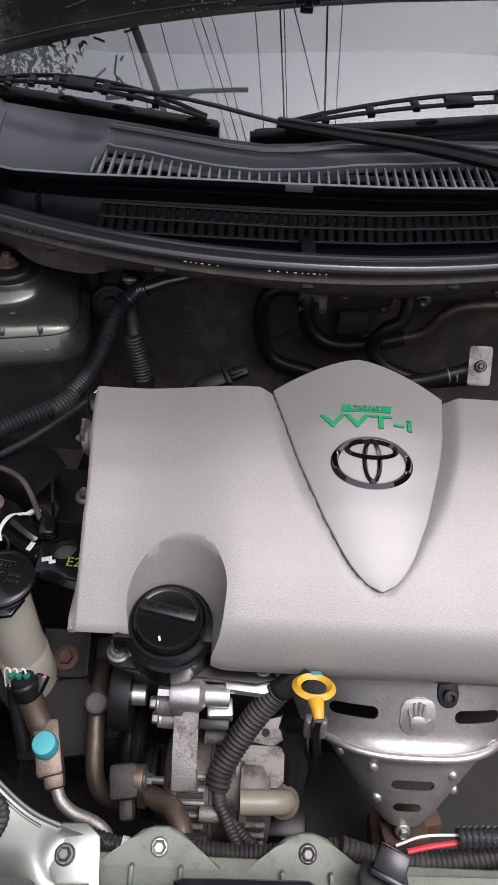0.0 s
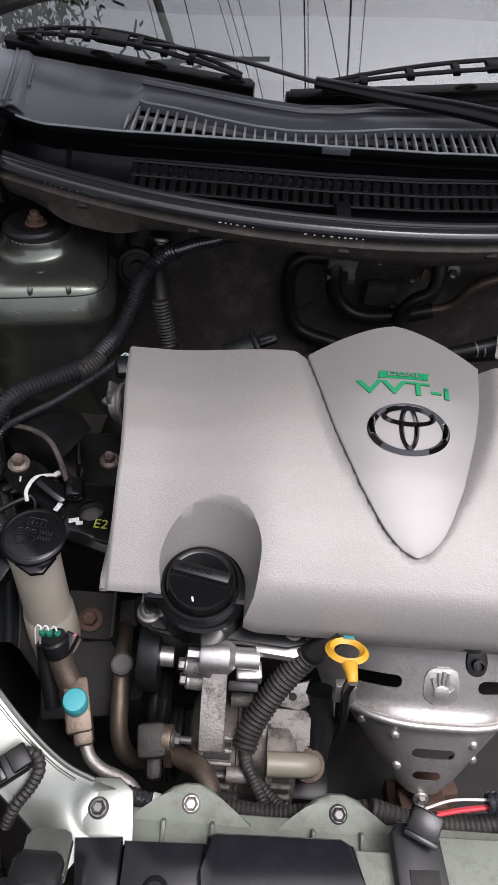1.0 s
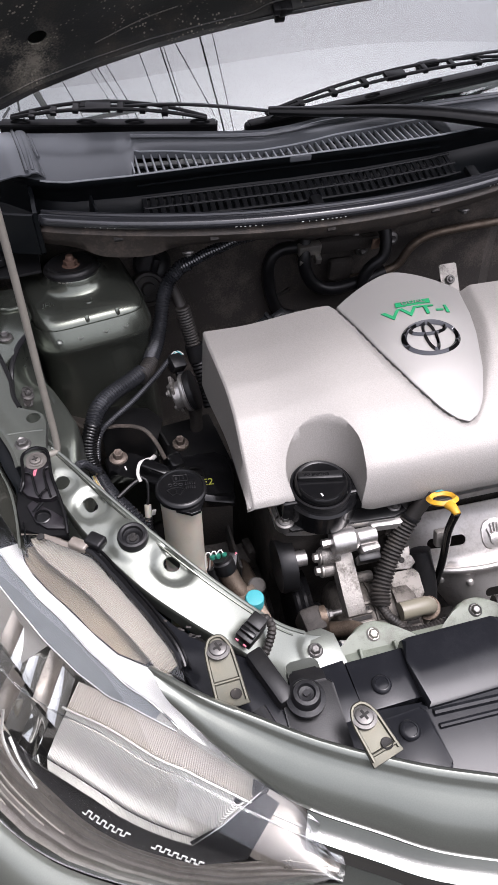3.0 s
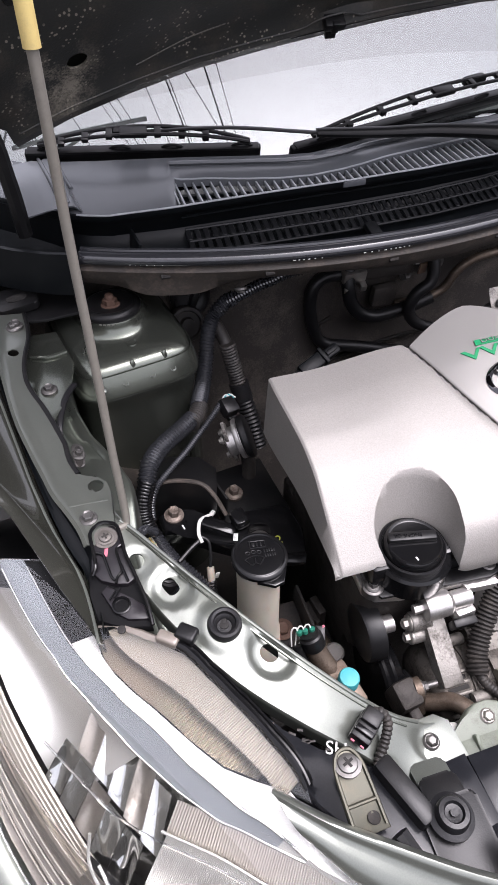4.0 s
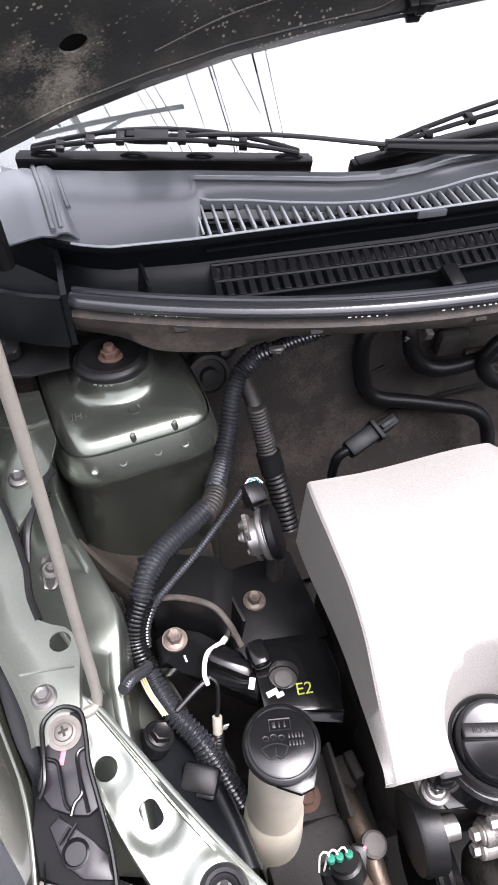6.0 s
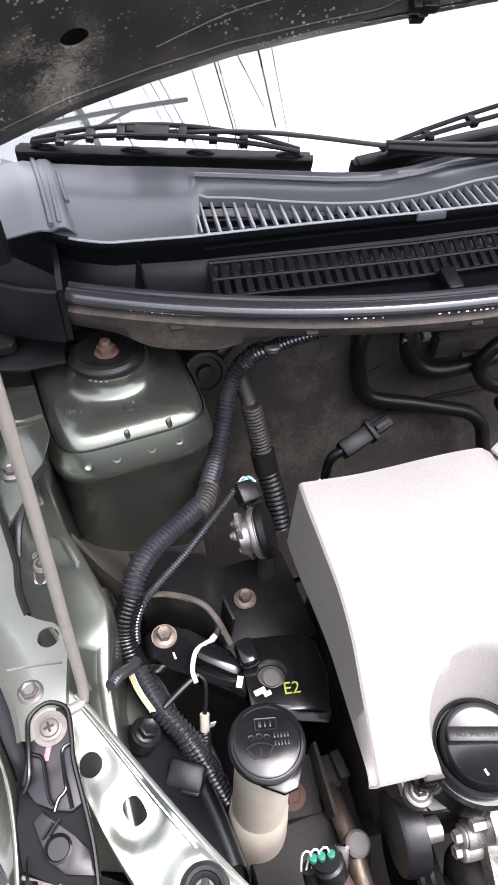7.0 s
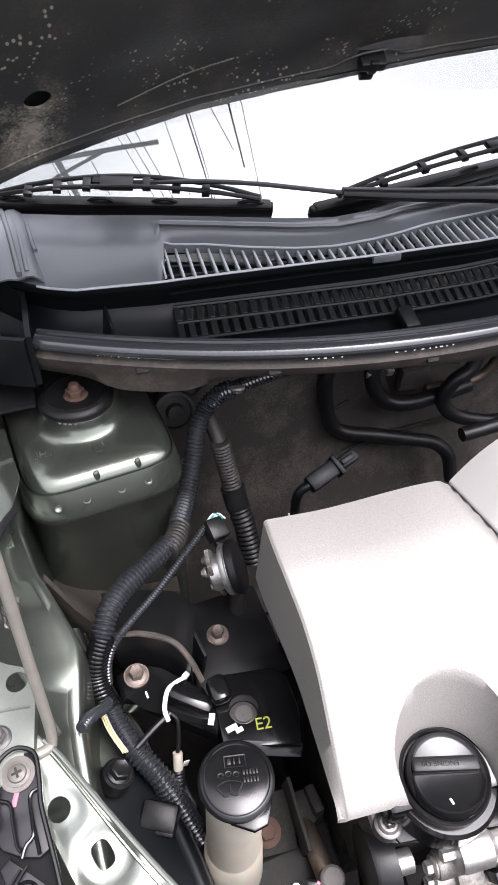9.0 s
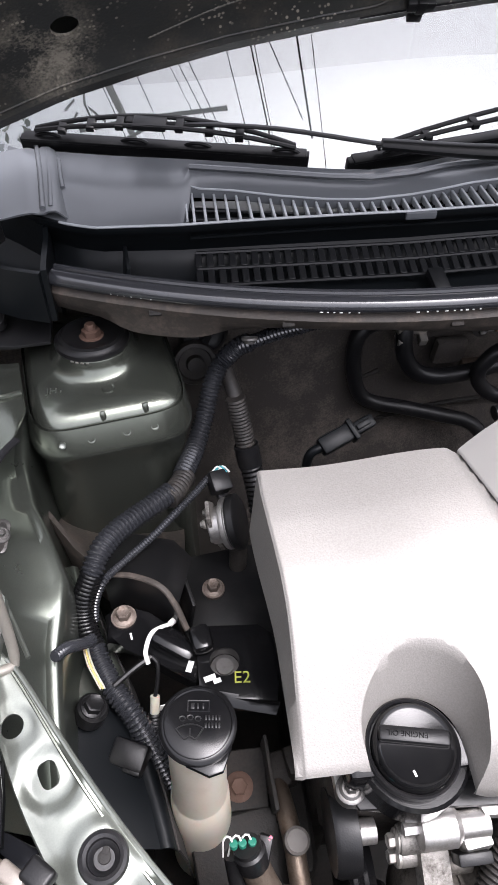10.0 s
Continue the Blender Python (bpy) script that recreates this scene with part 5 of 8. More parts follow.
for args in ((bx, by, 0.084, 0.057, 0.0075, 0.0062), (bx, by + 0.0135, 0.056, 0.022, 0.0058, 0.0042), (bx, by + 0.0015, 0.0205, 0.049, 0.0050, 0.0055)):
    merge(bm, ring_bm(*args))
drape(bm, 0.0008)
part("emblem", bm, CHROME, shield, "chrome oval emblem of three rings, its dark reflection in the colour", 85)
bm = bmesh.new()
words(bm, "VVT-i", 0.0225, pose(0.0820, 0.3620, 0, 0, 0, 0) @ Matrix.Diagonal((1.85, 0.98, 1, 1)), 0.0006, 0.0003)
bmesh.ops.triangulate(bm, faces=bm.faces)
drape(bm, 0.0012)
part("lettering", bm, GREEN_INK, shield, "green lettering VVT-i", 30)
bm = bmesh.new()
slab(bm, [(-0.027, -0.0045), (0.025, -0.0045), (0.027, 0.0045), (-0.025, 0.0045)], 0.0008, pose(0.082, 0.3795, 0.0012, 0, 0, 1))
drape(bm, 0.0008)
part("lettering_bar", bm, GREEN_INK, shield, "green bar behind the word DUAL", 30)
bm = bmesh.new()
words(bm, "DUAL", 0.0098, pose(0.082, 0.3795, 0, 0, 0, 1) @ Matrix.Diagonal((1.4, 0.9, 1, 1)), 0.0004)
drape(bm, 0.0022)
part("lettering_word", bm, SILVER_SMOOTH, shield, "silver word DUAL", 30)

# oil filler cap
cap_axis = Vector((0, -0.06, 1)).normalized()
oil_cap = thing("oil_filler_cap", (-0.110, 0.180, 0.862), "round black oil filler cap with a raised grip bar", "oil cap")
bm = bmesh.new()
lathe(bm, [(0.034, -0.006), (0.0345, 0.004), (0.033, 0.0095), (0.031, 0.0115), (0.0295, 0.0105), (0.028, 0.0100), (0, 0.0102)], (-0.110, 0.180, 0.864), cap_axis, 44)
cap_body = part("cap_disc", bm, BLACK_GLOSS, oil_cap)
mcap = frame_of((-0.110, 0.180, 0.864), cap_axis) @ pose(0, 0.006, 0.0125, 0, 0, -11)
bm = bmesh.new()
block(bm, (0.057, 0.0125, 0.008), mcap, 0.0025)
grip_bar = part("grip_bar", bm, BLACK, cap_body)
bm = bmesh.new()
words(bm, "ENGINE OIL", 0.0062, mcap @ pose(-0.006, 0, 0.0042, 0, 0, 180), 0.0002)
part("cap_lettering", bm, BLACK_GLOSS, grip_bar, "raised words ENGINE OIL")
bm = bmesh.new()
block(bm, (0.002, 0.005, 0.0006), frame_of((-0.110, 0.180, 0.864), cap_axis) @ pose(-0.006, -0.021, 0.0103, 0, 0, 15), 0.0002)
part("paint_tick", bm, WHITE, cap_body)
bm = bmesh.new()
lathe(bm, [(0.0385, -0.010), (0.0390, 0.006), (0.0375, 0.008), (0.0355, 0.006), (0.0355, -0.010)], (-0.110, 0.181, 0.860), cap_axis, 44)
tagged(part("filler_gasket", bm, RUBBER, oil_cap), "black rubber ring round the filler neck")

# cylinder head: black valve cover on an aluminium flange
head = thing("cylinder_head", (0.08, 0.28, 0.72), "black valve cover on a grimy aluminium cylinder head", "engine")
bm = bmesh.new()
block(bm, (0.50, 0.245, 0.062), pose(0.085, 0.285, 0.829), 0.006)
lathe(bm, [(0.047, -0.02), (0.047, 0.012), (0.044, 0.015), (0.030, 0.015)], (-0.108, 0.182, 0.842), (0, -0.05, 1), 40)
part("valve_cover", bm, BLACK_GLOSS, head, "glossy black valve cover")
bm = bmesh.new()
outline = [(-0.170, 0.40), (-0.171, 0.17), (-0.160, 0.156), (-0.13, 0.149), (-0.06, 0.146), (-0.02, 0.143), (0.0, 0.150), (0.03, 0.157), (0.33, 0.157), (0.33, 0.40)]
slab(bm, outline, 0.012, pose(0, 0, 0.818), 0.002)
part("head_flange", bm, ALU_CLEAN, head, "machined aluminium flange edge")
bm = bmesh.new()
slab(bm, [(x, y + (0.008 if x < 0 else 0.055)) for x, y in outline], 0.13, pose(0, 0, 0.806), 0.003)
part("head_casting", bm, ALU_DIRTY_SHADED, head)
bm = bmesh.new()
slab(bm, [(-0.166, 0.168), (-0.155, 0.150), (-0.02, 0.140), (0.0, 0.146), (-0.005, 0.16), (-0.02, 0.175)], 0.004, pose(0, 0, 0.823), 0.001)
part("cover_gasket_rim", bm, BLACK, head)
for q in ((-0.160, 0.166, 0.826), (-0.014, 0.157, 0.822), (0.17, 0.165, 0.826)):
    bm = bmesh.new()
    lathe(bm, [(0.0125, -0.012), (0.0125, -0.001), (0.011, 0), (0, 0)], q, (0, 0, 1), 20)
    bolt(bm, (q[0], q[1], q[2] + 0.001), (0, -0.05, 1), 0.010, 0.0095, 0.007)
    part("cover_bolt", bm, BOLT_DARK, head)
bm = bmesh.new()
slab(bm, [(-0.055, 0.158), (-0.05, 0.137), (-0.012, 0.134), (0.004, 0.142), (-0.004, 0.158)], 0.010, pose(0, 0, 0.8135), 0.002)
part("machined_pad", bm, ALU_CLEAN, head)
# oil control valve
bm = bmesh.new()
lathe(bm, [(0.010, 0), (0.0155, 0.001), (0.0165, 0.004), (0.0165, 0.030), (0.014, 0.033), (0.011, 0.036), (0.011, 0.060), (0, 0.060)], (-0.106, 0.135, 0.800), (1, 0, 0.02), 26)
lathe(bm, [(0.006, 0), (0.006, 0.012), (0, 0.012)], (-0.118, 0.137, 0.799), (1, 0, 0), 6)
block(bm, (0.026, 0.02, 0.02), pose(-0.055, 0.128, 0.782, 0, 0, 5), 0.003)
part("control_valve", bm, ALU_CLEAN, head, "cast aluminium valve body")
bm = bmesh.new()
block(bm, (0.030, 0.010, 0.022), pose(-0.060, 0.115, 0.778, 20, 0, 0), 0.002)
part("valve_plug", bm, BLACK, head)
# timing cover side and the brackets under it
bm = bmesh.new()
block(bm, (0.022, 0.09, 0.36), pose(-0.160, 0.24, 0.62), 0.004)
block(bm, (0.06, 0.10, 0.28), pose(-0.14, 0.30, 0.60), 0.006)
part("timing_cover", bm, ALU_DIRTY_SHADED, head)
# Plain dark mass that blocks light below the head.
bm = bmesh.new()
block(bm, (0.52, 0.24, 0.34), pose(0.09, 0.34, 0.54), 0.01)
part("engine_dark_mass", bm, ALU_DIRTY_SHADED, head, "plain grimy dark mass for the engine block, added to block light")

# crank belt and pulley in the gap beside the engine
pulley = thing("drive_pulley", (-0.150, 0.12, 0.67), "black belt pulley with a bright hub", "pulley")
bm = bmesh.new()
lathe(bm, [(0.018, 0), (0.055, 0), (0.058, 0.003), (0.054, 0.008), (0.058, 0.013), (0.054, 0.018), (0.058, 0.024), (0.018, 0.026)], (-0.158, 0.13, 0.665), (1, 0, 0), 40)
part("pulley_wheel", bm, BLACK_GLOSS, pulley)
bm = bmesh.new()
lathe(bm, [(0.011, -0.004), (0.011, 0.014), (0, 0.014)], (-0.148, 0.148, 0.760), (1, 0, 0), 22)
part("bright_hub", bm, ALU_CLEAN, pulley, "bright steel hub")
bm = bmesh.new()
lathe(bm, [(0.036, 0), (0.038, 0.004), (0.038, 0.022), (0.03, 0.024), (0, 0.024)], (-0.172, 0.155, 0.742), (1, 0, 0), 36)
part("idler", bm, BLACK, pulley)

# alternator
alternator = thing("alternator", (-0.045, 0.08, 0.62), "oily cast aluminium alternator with cooling slots", "alternator")
bm = bmesh.new()
ac = Vector((-0.108, 0.088, 0.668))
lathe(bm, [(0.020, -0.004), (0.045, -0.002), (0.056, 0.004), (0.061, 0.012), (0.061, 0.046), (0.057, 0.049), (0.055, 0.052), (0.055, 0.076), (0.057, 0.079), (0.061, 0.082), (0.061, 0.100), (0.054, 0.110), (0.03, 0.114), (0, 0.114)], ac, (1, 0, 0), 44)
alt_body = part("casing", bm, GRIMY_CAST, alternator)
for x0, wide, first, count in ((0.027, 0.028, 104, 9), (0.094, 0.018, 122, 7)):
    for k in range(count):
        a = radians(first + 11 * k)
        bm = bmesh.new()
        # Solid dark blocks stand for the shaded cooling slots.
        block(bm, (wide, 0.0062, 0.004), Matrix.Translation(ac + Vector((x0, 0.0600 * math.cos(a), 0.0600 * math.sin(a)))) @ pose(0, 0, 0, math.degrees(a) - 90, 0, 0), 0.0018)
        part("cooling_slot", bm, SOOT_SHADE, alt_body)
        bm = bmesh.new()
        a -= radians(5.5)
        block(bm, (wide + 0.004, 0.0040, 0.006), Matrix.Translation(ac + Vector((x0, 0.0618 * math.cos(a), 0.0618 * math.sin(a)))) @ pose(0, 0, 0, math.degrees(a) - 90, 0, 0), 0.0015)
        part("cooling_fin", bm, CAST, alt_body)
for x, r in ((0.049, 0.0625), (0.080, 0.0625)):
    bm = bmesh.new()
    lathe(bm, [(r - 0.006, -0.0025), (r, -0.0018), (r, 0.0018), (r - 0.006, 0.0025)], ac + Vector((x, 0, 0)), (1, 0, 0), 44)
    part("stator_rim", bm, GRIMY_CAST, alt_body)
for x, a in ((0.050, 62), (0.081, 58), (0.050, 128)):
    a = radians(a)
    bm = bmesh.new()
    lathe(bm, [(0.007, -0.012), (0.0075, -0.010), (0.0075, 0.010), (0.006, 0.012), (0, 0.012)], ac + Vector((x, 0.067 * math.cos(a), 0.067 * math.sin(a))), (1, 0, 0), 16)
    part("through_bolt_lug", bm, CAST, alt_body)
# rough mounting arm hanging from the head down to the casing
bm = bmesh.new()
slab(bm, [(-0.0115, 0.046), (0.0115, 0.046), (0.0125, 0.010), (0.0135, -0.040), (0.0165, -0.066), (-0.0115, -0.066), (-0.0120, -0.030), (-0.0125, 0.010)], 0.020, frame_of((-0.089, 0.118, 0.768), (0.05, -0.55, 0.83), (0, 0.83, 0.55)), 0.003)
arm = part("mount_arm", bm, ALU, alternator, "rough cast mounting arm")
for q, r, long in (((-0.118, 0.136, 0.772), 0.0115, 0.026), ((-0.116, 0.128, 0.752), 0.0095, 0.022)):
    bm = lathe(bmesh.new(), [(r, 0), (r * 1.1, 0.002), (r * 1.1, long - 0.002), (r * 0.8, long), (0, long)], q, (1, 0, 0), 20)
    part("arm_boss", bm, ALU, arm)
    part("arm_bolt", bolt(bmesh.new(), (q[0] - 0.002, q[1], q[2]), (-1, 0, 0.1), 0.011, 0.010, 0.008), STEEL, arm)
# adjusting lug and the regulator box on the engine side
bm = bmesh.new()
slab(bm, rounded(0.050, 0.040, 0.006), 0.040, frame_of((-0.010, 0.092, 0.728), (0, -0.45, 0.89), (0, 0.89, 0.45)), 0.005)
part("rear_housing", bm, CAST, alternator, "pale dusty housing block")
bm = bmesh.new()
slab(bm, [(-0.020, -0.010), (0.006, -0.014), (0.022, -0.004), (0.010, 0.004), (0.016, 0.018), (0.002, 0.012), (-0.010, 0.020), (-0.016, 0.006)], 0.004, frame_of((-0.004, 0.120, 0.748), (0, -0.5, 0.86), (0, 0.86, 0.5)), 0.001)
lug = part("notched_lug", bm, ALU, alternator)
# Dark disc instead of an unlit hole through the lug.
part("lug_hole", lathe(bmesh.new(), [(0.0042, 0), (0.0042, 0.0006), (0, 0.0006)], (-0.006, 0.1195, 0.7482), (0, -0.5, 0.86), 16), SOOT_SHADE, lug)
part("pulley_belt", lathe(bmesh.new(), [(0.024, 0), (0.036, 0.001), (0.038, 0.004), (0.036, 0.007), (0.038, 0.010), (0.036, 0.013), (0.038, 0.016), (0.036, 0.020), (0.020, 0.021)], (-0.140, 0.088, 0.668), (1, 0, 0), 36), BLACK, alternator, "black belt pulley")

# ribbed cable sleeve in front of the engine, splitting into two branches
loom = thing("engine_loom", (-0.02, 0.1, 0.7), "dusty ribbed cable sleeve splitting into two taped branches", "wiring")
bm = bmesh.new()
tube(bm, [(0.030, 0.150, 0.850), (0.014, 0.144, 0.826), (0.002, 0.139, 0.808)], 0.0105, 12, 0.004)
part("taped_end", bm, DUSTY, loom)
bm = bmesh.new()
tube(bm, [(0.006, 0.143, 0.812), (-0.012, 0.130, 0.790), (-0.032, 0.110, 0.765), (-0.048, 0.087, 0.745), (-0.054, 0.068, 0.734)], 0.0135, 16, pitch=0.0052, depth=0.0026)
part("ribbed_sleeve", bm, DUSTY, loom)
for pts in (((-0.054, 0.070, 0.735), (-0.050, 0.054, 0.732), (-0.040, 0.036, 0.732), (-0.030, 0.016, 0.736), (-0.024, 0.002, 0.738)), ((-0.053, 0.067, 0.734), (-0.044, 0.046, 0.728), (-0.028, 0.030, 0.728), (-0.012, 0.014, 0.734), (-0.004, 0.0, 0.738))):
    bm = bmesh.new()
    tube(bm, pts, 0.0062, 10, pitch=0.004, depth=0.0006)
    part("branch", bm, DUSTY, loom)
bm = bmesh.new()
lathe(bm, [(0.0125, -0.002), (0.0128, 0.0025), (0.0125, 0.003)], (0.006, 0.141, 0.814), (0.35, 0.15, 0.9), 16)
part("tie_band", bm, BLACK, loom)

# starter terminal cover: elbow in grey plastic
elbow = thing("terminal_cover", (0.0, 0.07, 0.65), "grey-brown plastic elbow cover with a black boot", "cable cover")
bm = bmesh.new()
tube(bm, [(-0.030, 0.058, 0.726), (0.000, 0.059, 0.725), (0.012, 0.061, 0.719), (0.017, 0.066, 0.702), (0.017, 0.072, 0.66)], 0.0120, 16, 0.004)
part("elbow_shell", bm, OLIVE, elbow)
bm = bmesh.new()
lathe(bm, [(0.0165, 0), (0.0172, 0.002), (0.0165, 0.004)], (0.016, 0.0650, 0.706), (0.3, 0.2, -0.9), 24)
part("elbow_collar", bm, BROWN, elbow)
bm = bmesh.new()
tube(bm, [(0.024, 0.080, 0.69), (0.027, 0.100, 0.715), (0.024, 0.128, 0.750)], 0.015, 14, 0.006)
block(bm, (0.05, 0.03, 0.05), pose(0.022, 0.06, 0.62), 0.005)
part("boot", bm, BLACK, elbow)

# dipstick
dip = thing("dipstick", (0.05, 0.108, 0.70), "yellow ring-handled oil dipstick in a black tube", "dipstick")
bm = bmesh.new()
dm = frame_of((0.031, 0.124, 0.862), (0.02, 0.42, 0.9))
t = ring_bm(0, 0, 0.041, 0.036, 0.0085, 0.0085, 40, 0.004)
t2 = ring_bm(0, 0, 0.041, 0.036, 0.0085, 0.0085, 40, -0.004)
merge(bm, t, dm)
merge(bm, t2, dm)
tube(bm, [dm @ Vector((0, -0.017, 0)), dm @ Vector((0.0012, -0.026, -0.002)), dm @ Vector((0.002, -0.033, -0.006))], lambda u: 0.0075 - 0.003 * u, 12, 0.003, flat=0.8)
handle = part("ring_handle", bm, YELLOW, dip, "yellow plastic ring handle")
bm = bmesh.new()
block(bm, (0.010, 0.0055, 0.0005), dm @ pose(0.003, 0.0142, 0.0042, -12, 0, 0), 0.0001)
part("teal_mark", bm, TEAL, handle)
bm = bmesh.new()
tube(bm, [dm @ Vector((0.002, -0.031, -0.005)), (0.036, 0.100, 0.825), (0.045, 0.103, 0.760), (0.050, 0.106, 0.70), (0.052, 0.11, 0.60)], 0.0052, 12, 0.01)
part("guide_tube", bm, BLACK_GLOSS, dip)
bm = bmesh.new()
block(bm, (0.022, 0.012, 0.024), pose(0.040, 0.112, 0.795, -20, 0, 0), 0.003)
part("tube_bracket", bm, ALU, dip)

# exhaust heat shield
hs = thing("exhaust_heat_shield", (0.175, 0.14, 0.6), "pressed bright steel exhaust heat shield with slots", "heat shield")


def shield_row(s):
    """A row across the shield; s runs from its lower tip (0) over the rim (0.55) to its upper edge (1)."""
    tabs = [(0.0, 0.135, 0.225, 0.082, 0.552), (0.10, 0.118, 0.242, 0.088, 0.566), (0.30, 0.092, 0.268, 0.106, 0.602), (0.48, 0.062, 0.296, 0.128, 0.643), (0.52, 0.056, 0.302, 0.128, 0.650), (0.55, 0.052, 0.305, 0.130, 0.657),
            (0.58, 0.049, 0.308, 0.137, 0.662), (0.62, 0.046, 0.312, 0.146, 0.665), (0.80, 0.030, 0.328, 0.172, 0.692), (0.95, 0.018, 0.340, 0.194, 0.716), (1.0, 0.016, 0.342, 0.200, 0.728)]
    lo, hi, y, z = (interp(s, [(t[0], t[k]) for t in tabs]) for k in (1, 2, 3, 4))
    row = []
    for u in np.linspace(0, 1, 41):
        bend = abs(2 * u - 1)
        row.append((lo + (hi - lo) * u, y + 0.05 * bend ** 3 * (1 if s < 0.6 else 0.6), z - 0.035 * bend ** 3 * (1 if s > 0.5 else 0.4)))
    return row


bm = bmesh.new()
sheet(bm, [shield_row(s) for s in (0.0, 0.02, 0.06, 0.10, 0.16, 0.22, 0.28, 0.34, 0.40, 0.45, 0.48, 0.50, 0.52, 0.535, 0.55, 0.565, 0.58, 0.60, 0.63, 0.67, 0.72, 0.77, 0.82, 0.87, 0.92, 0.96, 1.0)], 0.0018)
cut = bmesh.new()
for x, y, z, w, h, tilt in ((0.102, 0.168, 0.687, 0.056, 0.016, 45), (0.248, 0.168, 0.687, 0.056, 0.016, 45), (0.180, 0.112, 0.613, 0.052, 0.016, 62), (0.178, 0.096, 0.581, 0.034, 0.015, 62)):
    slab(cut, rounded(w, h, h * 0.48), 0.05, pose(x, y, z, tilt, 0, 0) @ pose(0, 0, 0.025))
hs_panel = part("shield_panel", carve(bm, cut), SHIELD, hs, "", 50)
bm = bmesh.new()
slab(bm, rounded(0.042, 0.046, 0.014), 0.003, frame_of((0.176, 0.1660, 0.6885), (0, -0.71, 0.71), (0, 0.71, 0.71)), 0.0022, 3)
pad = part("embossed_pad", bm, SHIELD, hs_panel)
bm = bmesh.new()
hm = frame_of((0.176, 0.1645, 0.6895), (0, -0.71, 0.71), (0, 0.71, 0.71))
for k, (dx, dy, tx, ty) in enumerate(((-0.0085, -0.002, -0.0125, 0.010), (-0.004, 0.002, -0.006, 0.017), (0.0005, 0.003, 0.0005, 0.0185), (0.005, 0.002, 0.0065, 0.0165), (0.008, -0.006, 0.0145, -0.001))):
    tube(bm, [hm @ Vector((dx, dy, 0)), hm @ Vector((tx, ty, 0))], 0.0017, 6, 0.004, flat=0.6)
slab(bm, oval(0.018, 0.018, 18, 2.6), 0.002, hm @ pose(-0.0005, -0.007, 0.001), 0.0008)
part("warning_symbol", bm, SHIELD, pad, "embossed warning symbol")
for x, s in ((0.095, 0.42), (0.130, 0.43), (0.140, 0.22), (0.228, 0.40), (0.238, 0.24)):
    row = shield_row(s)
    p = min(row, key=lambda q: abs(q[0] - x))
    bm = lathe(bmesh.new(), [(0.0065, -0.002), (0.0055, 0.0015), (0.0035, 0.003), (0, 0.0034)], (p[0], p[1] - 0.0005, p[2] + 0.0003), (0, -0.88, 0.47), 16)
    part("dimple", bm, SHIELD, hs_panel)
part("rim_bead", tube(bmesh.new(), [(x, y - 0.003, z + 0.004) for x, y, z in shield_row(0.555)[1:-1:2]], 0.0052, 10, 0.006), SHIELD, hs_panel)
bm = bmesh.new()
bolt(bm, (0.178, 0.078, 0.547), (0, -0.8, 0.6), 0.011, 0.010, 0.008)
part("shield_bolt", bm, STEEL, hs)
bm = bmesh.new()
slab(bm, oval(0.022, 0.030, 20, 2.4), 0.004, pose(0.178, 0.150, 0.800, 35, 0, 0), 0.001)
lathe(bm, [(0.007, 0), (0.007, 0.004), (0.004, 0.005), (0.004, -0.002), (0, -0.002)], (0.178, 0.145, 0.802), (0, -0.5, 0.85), 18)
part("rubber_mount", bm, BLACK, hs, "black rubber eyelet")
bm = bmesh.new()
block(bm, (0.075, 0.04, 0.10), pose(0.205, 0.095, 0.46, -15, 0, 10), 0.008)
block(bm, (0.05, 0.05, 0.03), pose(0.175, 0.09, 0.475, -15, 0, 0), 0.006)
block(bm, (0.06, 0.03, 0.016), pose(0.185, 0.080, 0.525, -25, 0, 6), 0.004)
part("manifold", bm, RUST, hs, "rusty exhaust manifold flange")

# ---- front end ----
# radiator support in grey-green plastic with two humped brackets
support = thing("radiator_support", (0.0, -0.01, 0.76), "grey-green plastic radiator support with bolted humps", "radiator support")
bm = bmesh.new()
block(bm, (0.62, 0.040, 0.06), pose(0.14, -0.022, 0.765), 0.004)
part("support_beam", bm, GREEN_PLASTIC, support)
for x in (-0.100, 0.029):
    bm = bmesh.new()
    slab(bm, [(-0.060, -0.012), (-0.040, -0.004), (-0.028, 0.008), (-0.017, 0.016), (-0.006, 0.0195), (0.006, 0.0195), (0.017, 0.016), (0.028, 0.008), (0.040, -0.004), (0.060, -0.012), (0.060, -0.030), (-0.060, -0.030)], 0.010, pose(x, -0.002, 0.798, 16, 0, 0), 0.003)
    for dx in (-0.022, 0.020):
        block(bm, (0.004, 0.020, 0.012), pose(x + dx, -0.020, 0.794, 25, 0, 0), 0.0015)
    hump = part("bracket_hump", bm, GREEN_PLASTIC, support)
    bm = bmesh.new()
    bolt(bm, (x, 0.002, 0.799), (0, -0.28, 1), 0.0105, 0.0082, 0.007)
    part("bracket_bolt", bm, STEEL if x < 0 else BOLT_DARK, hump)
bm = bmesh.new()
tube(bm, [(-0.075, 0.006, 0.775), (-0.03, 0.004, 0.770), (0.01, 0.006, 0.775), (0.06, 0.012, 0.778)], 0.009, 12, pitch=0.0045, depth=0.0014)
part("ribbed_conduit", bm, DUSTY, support)
bm = bmesh.new()
slab(bm, [(0.038, -0.028), (0.095, -0.028), (0.095, -0.062), (0.088, -0.066), (0.046, -0.066)], 0.006, pose(0, 0, 0.822), 0.002)
slab(bm, [(0.046, -0.070), (0.18, -0.064), (0.18, -0.095), (0.062, -0.098), (0.054, -0.094)], 0.006, pose(0, 0, 0.822), 0.002)
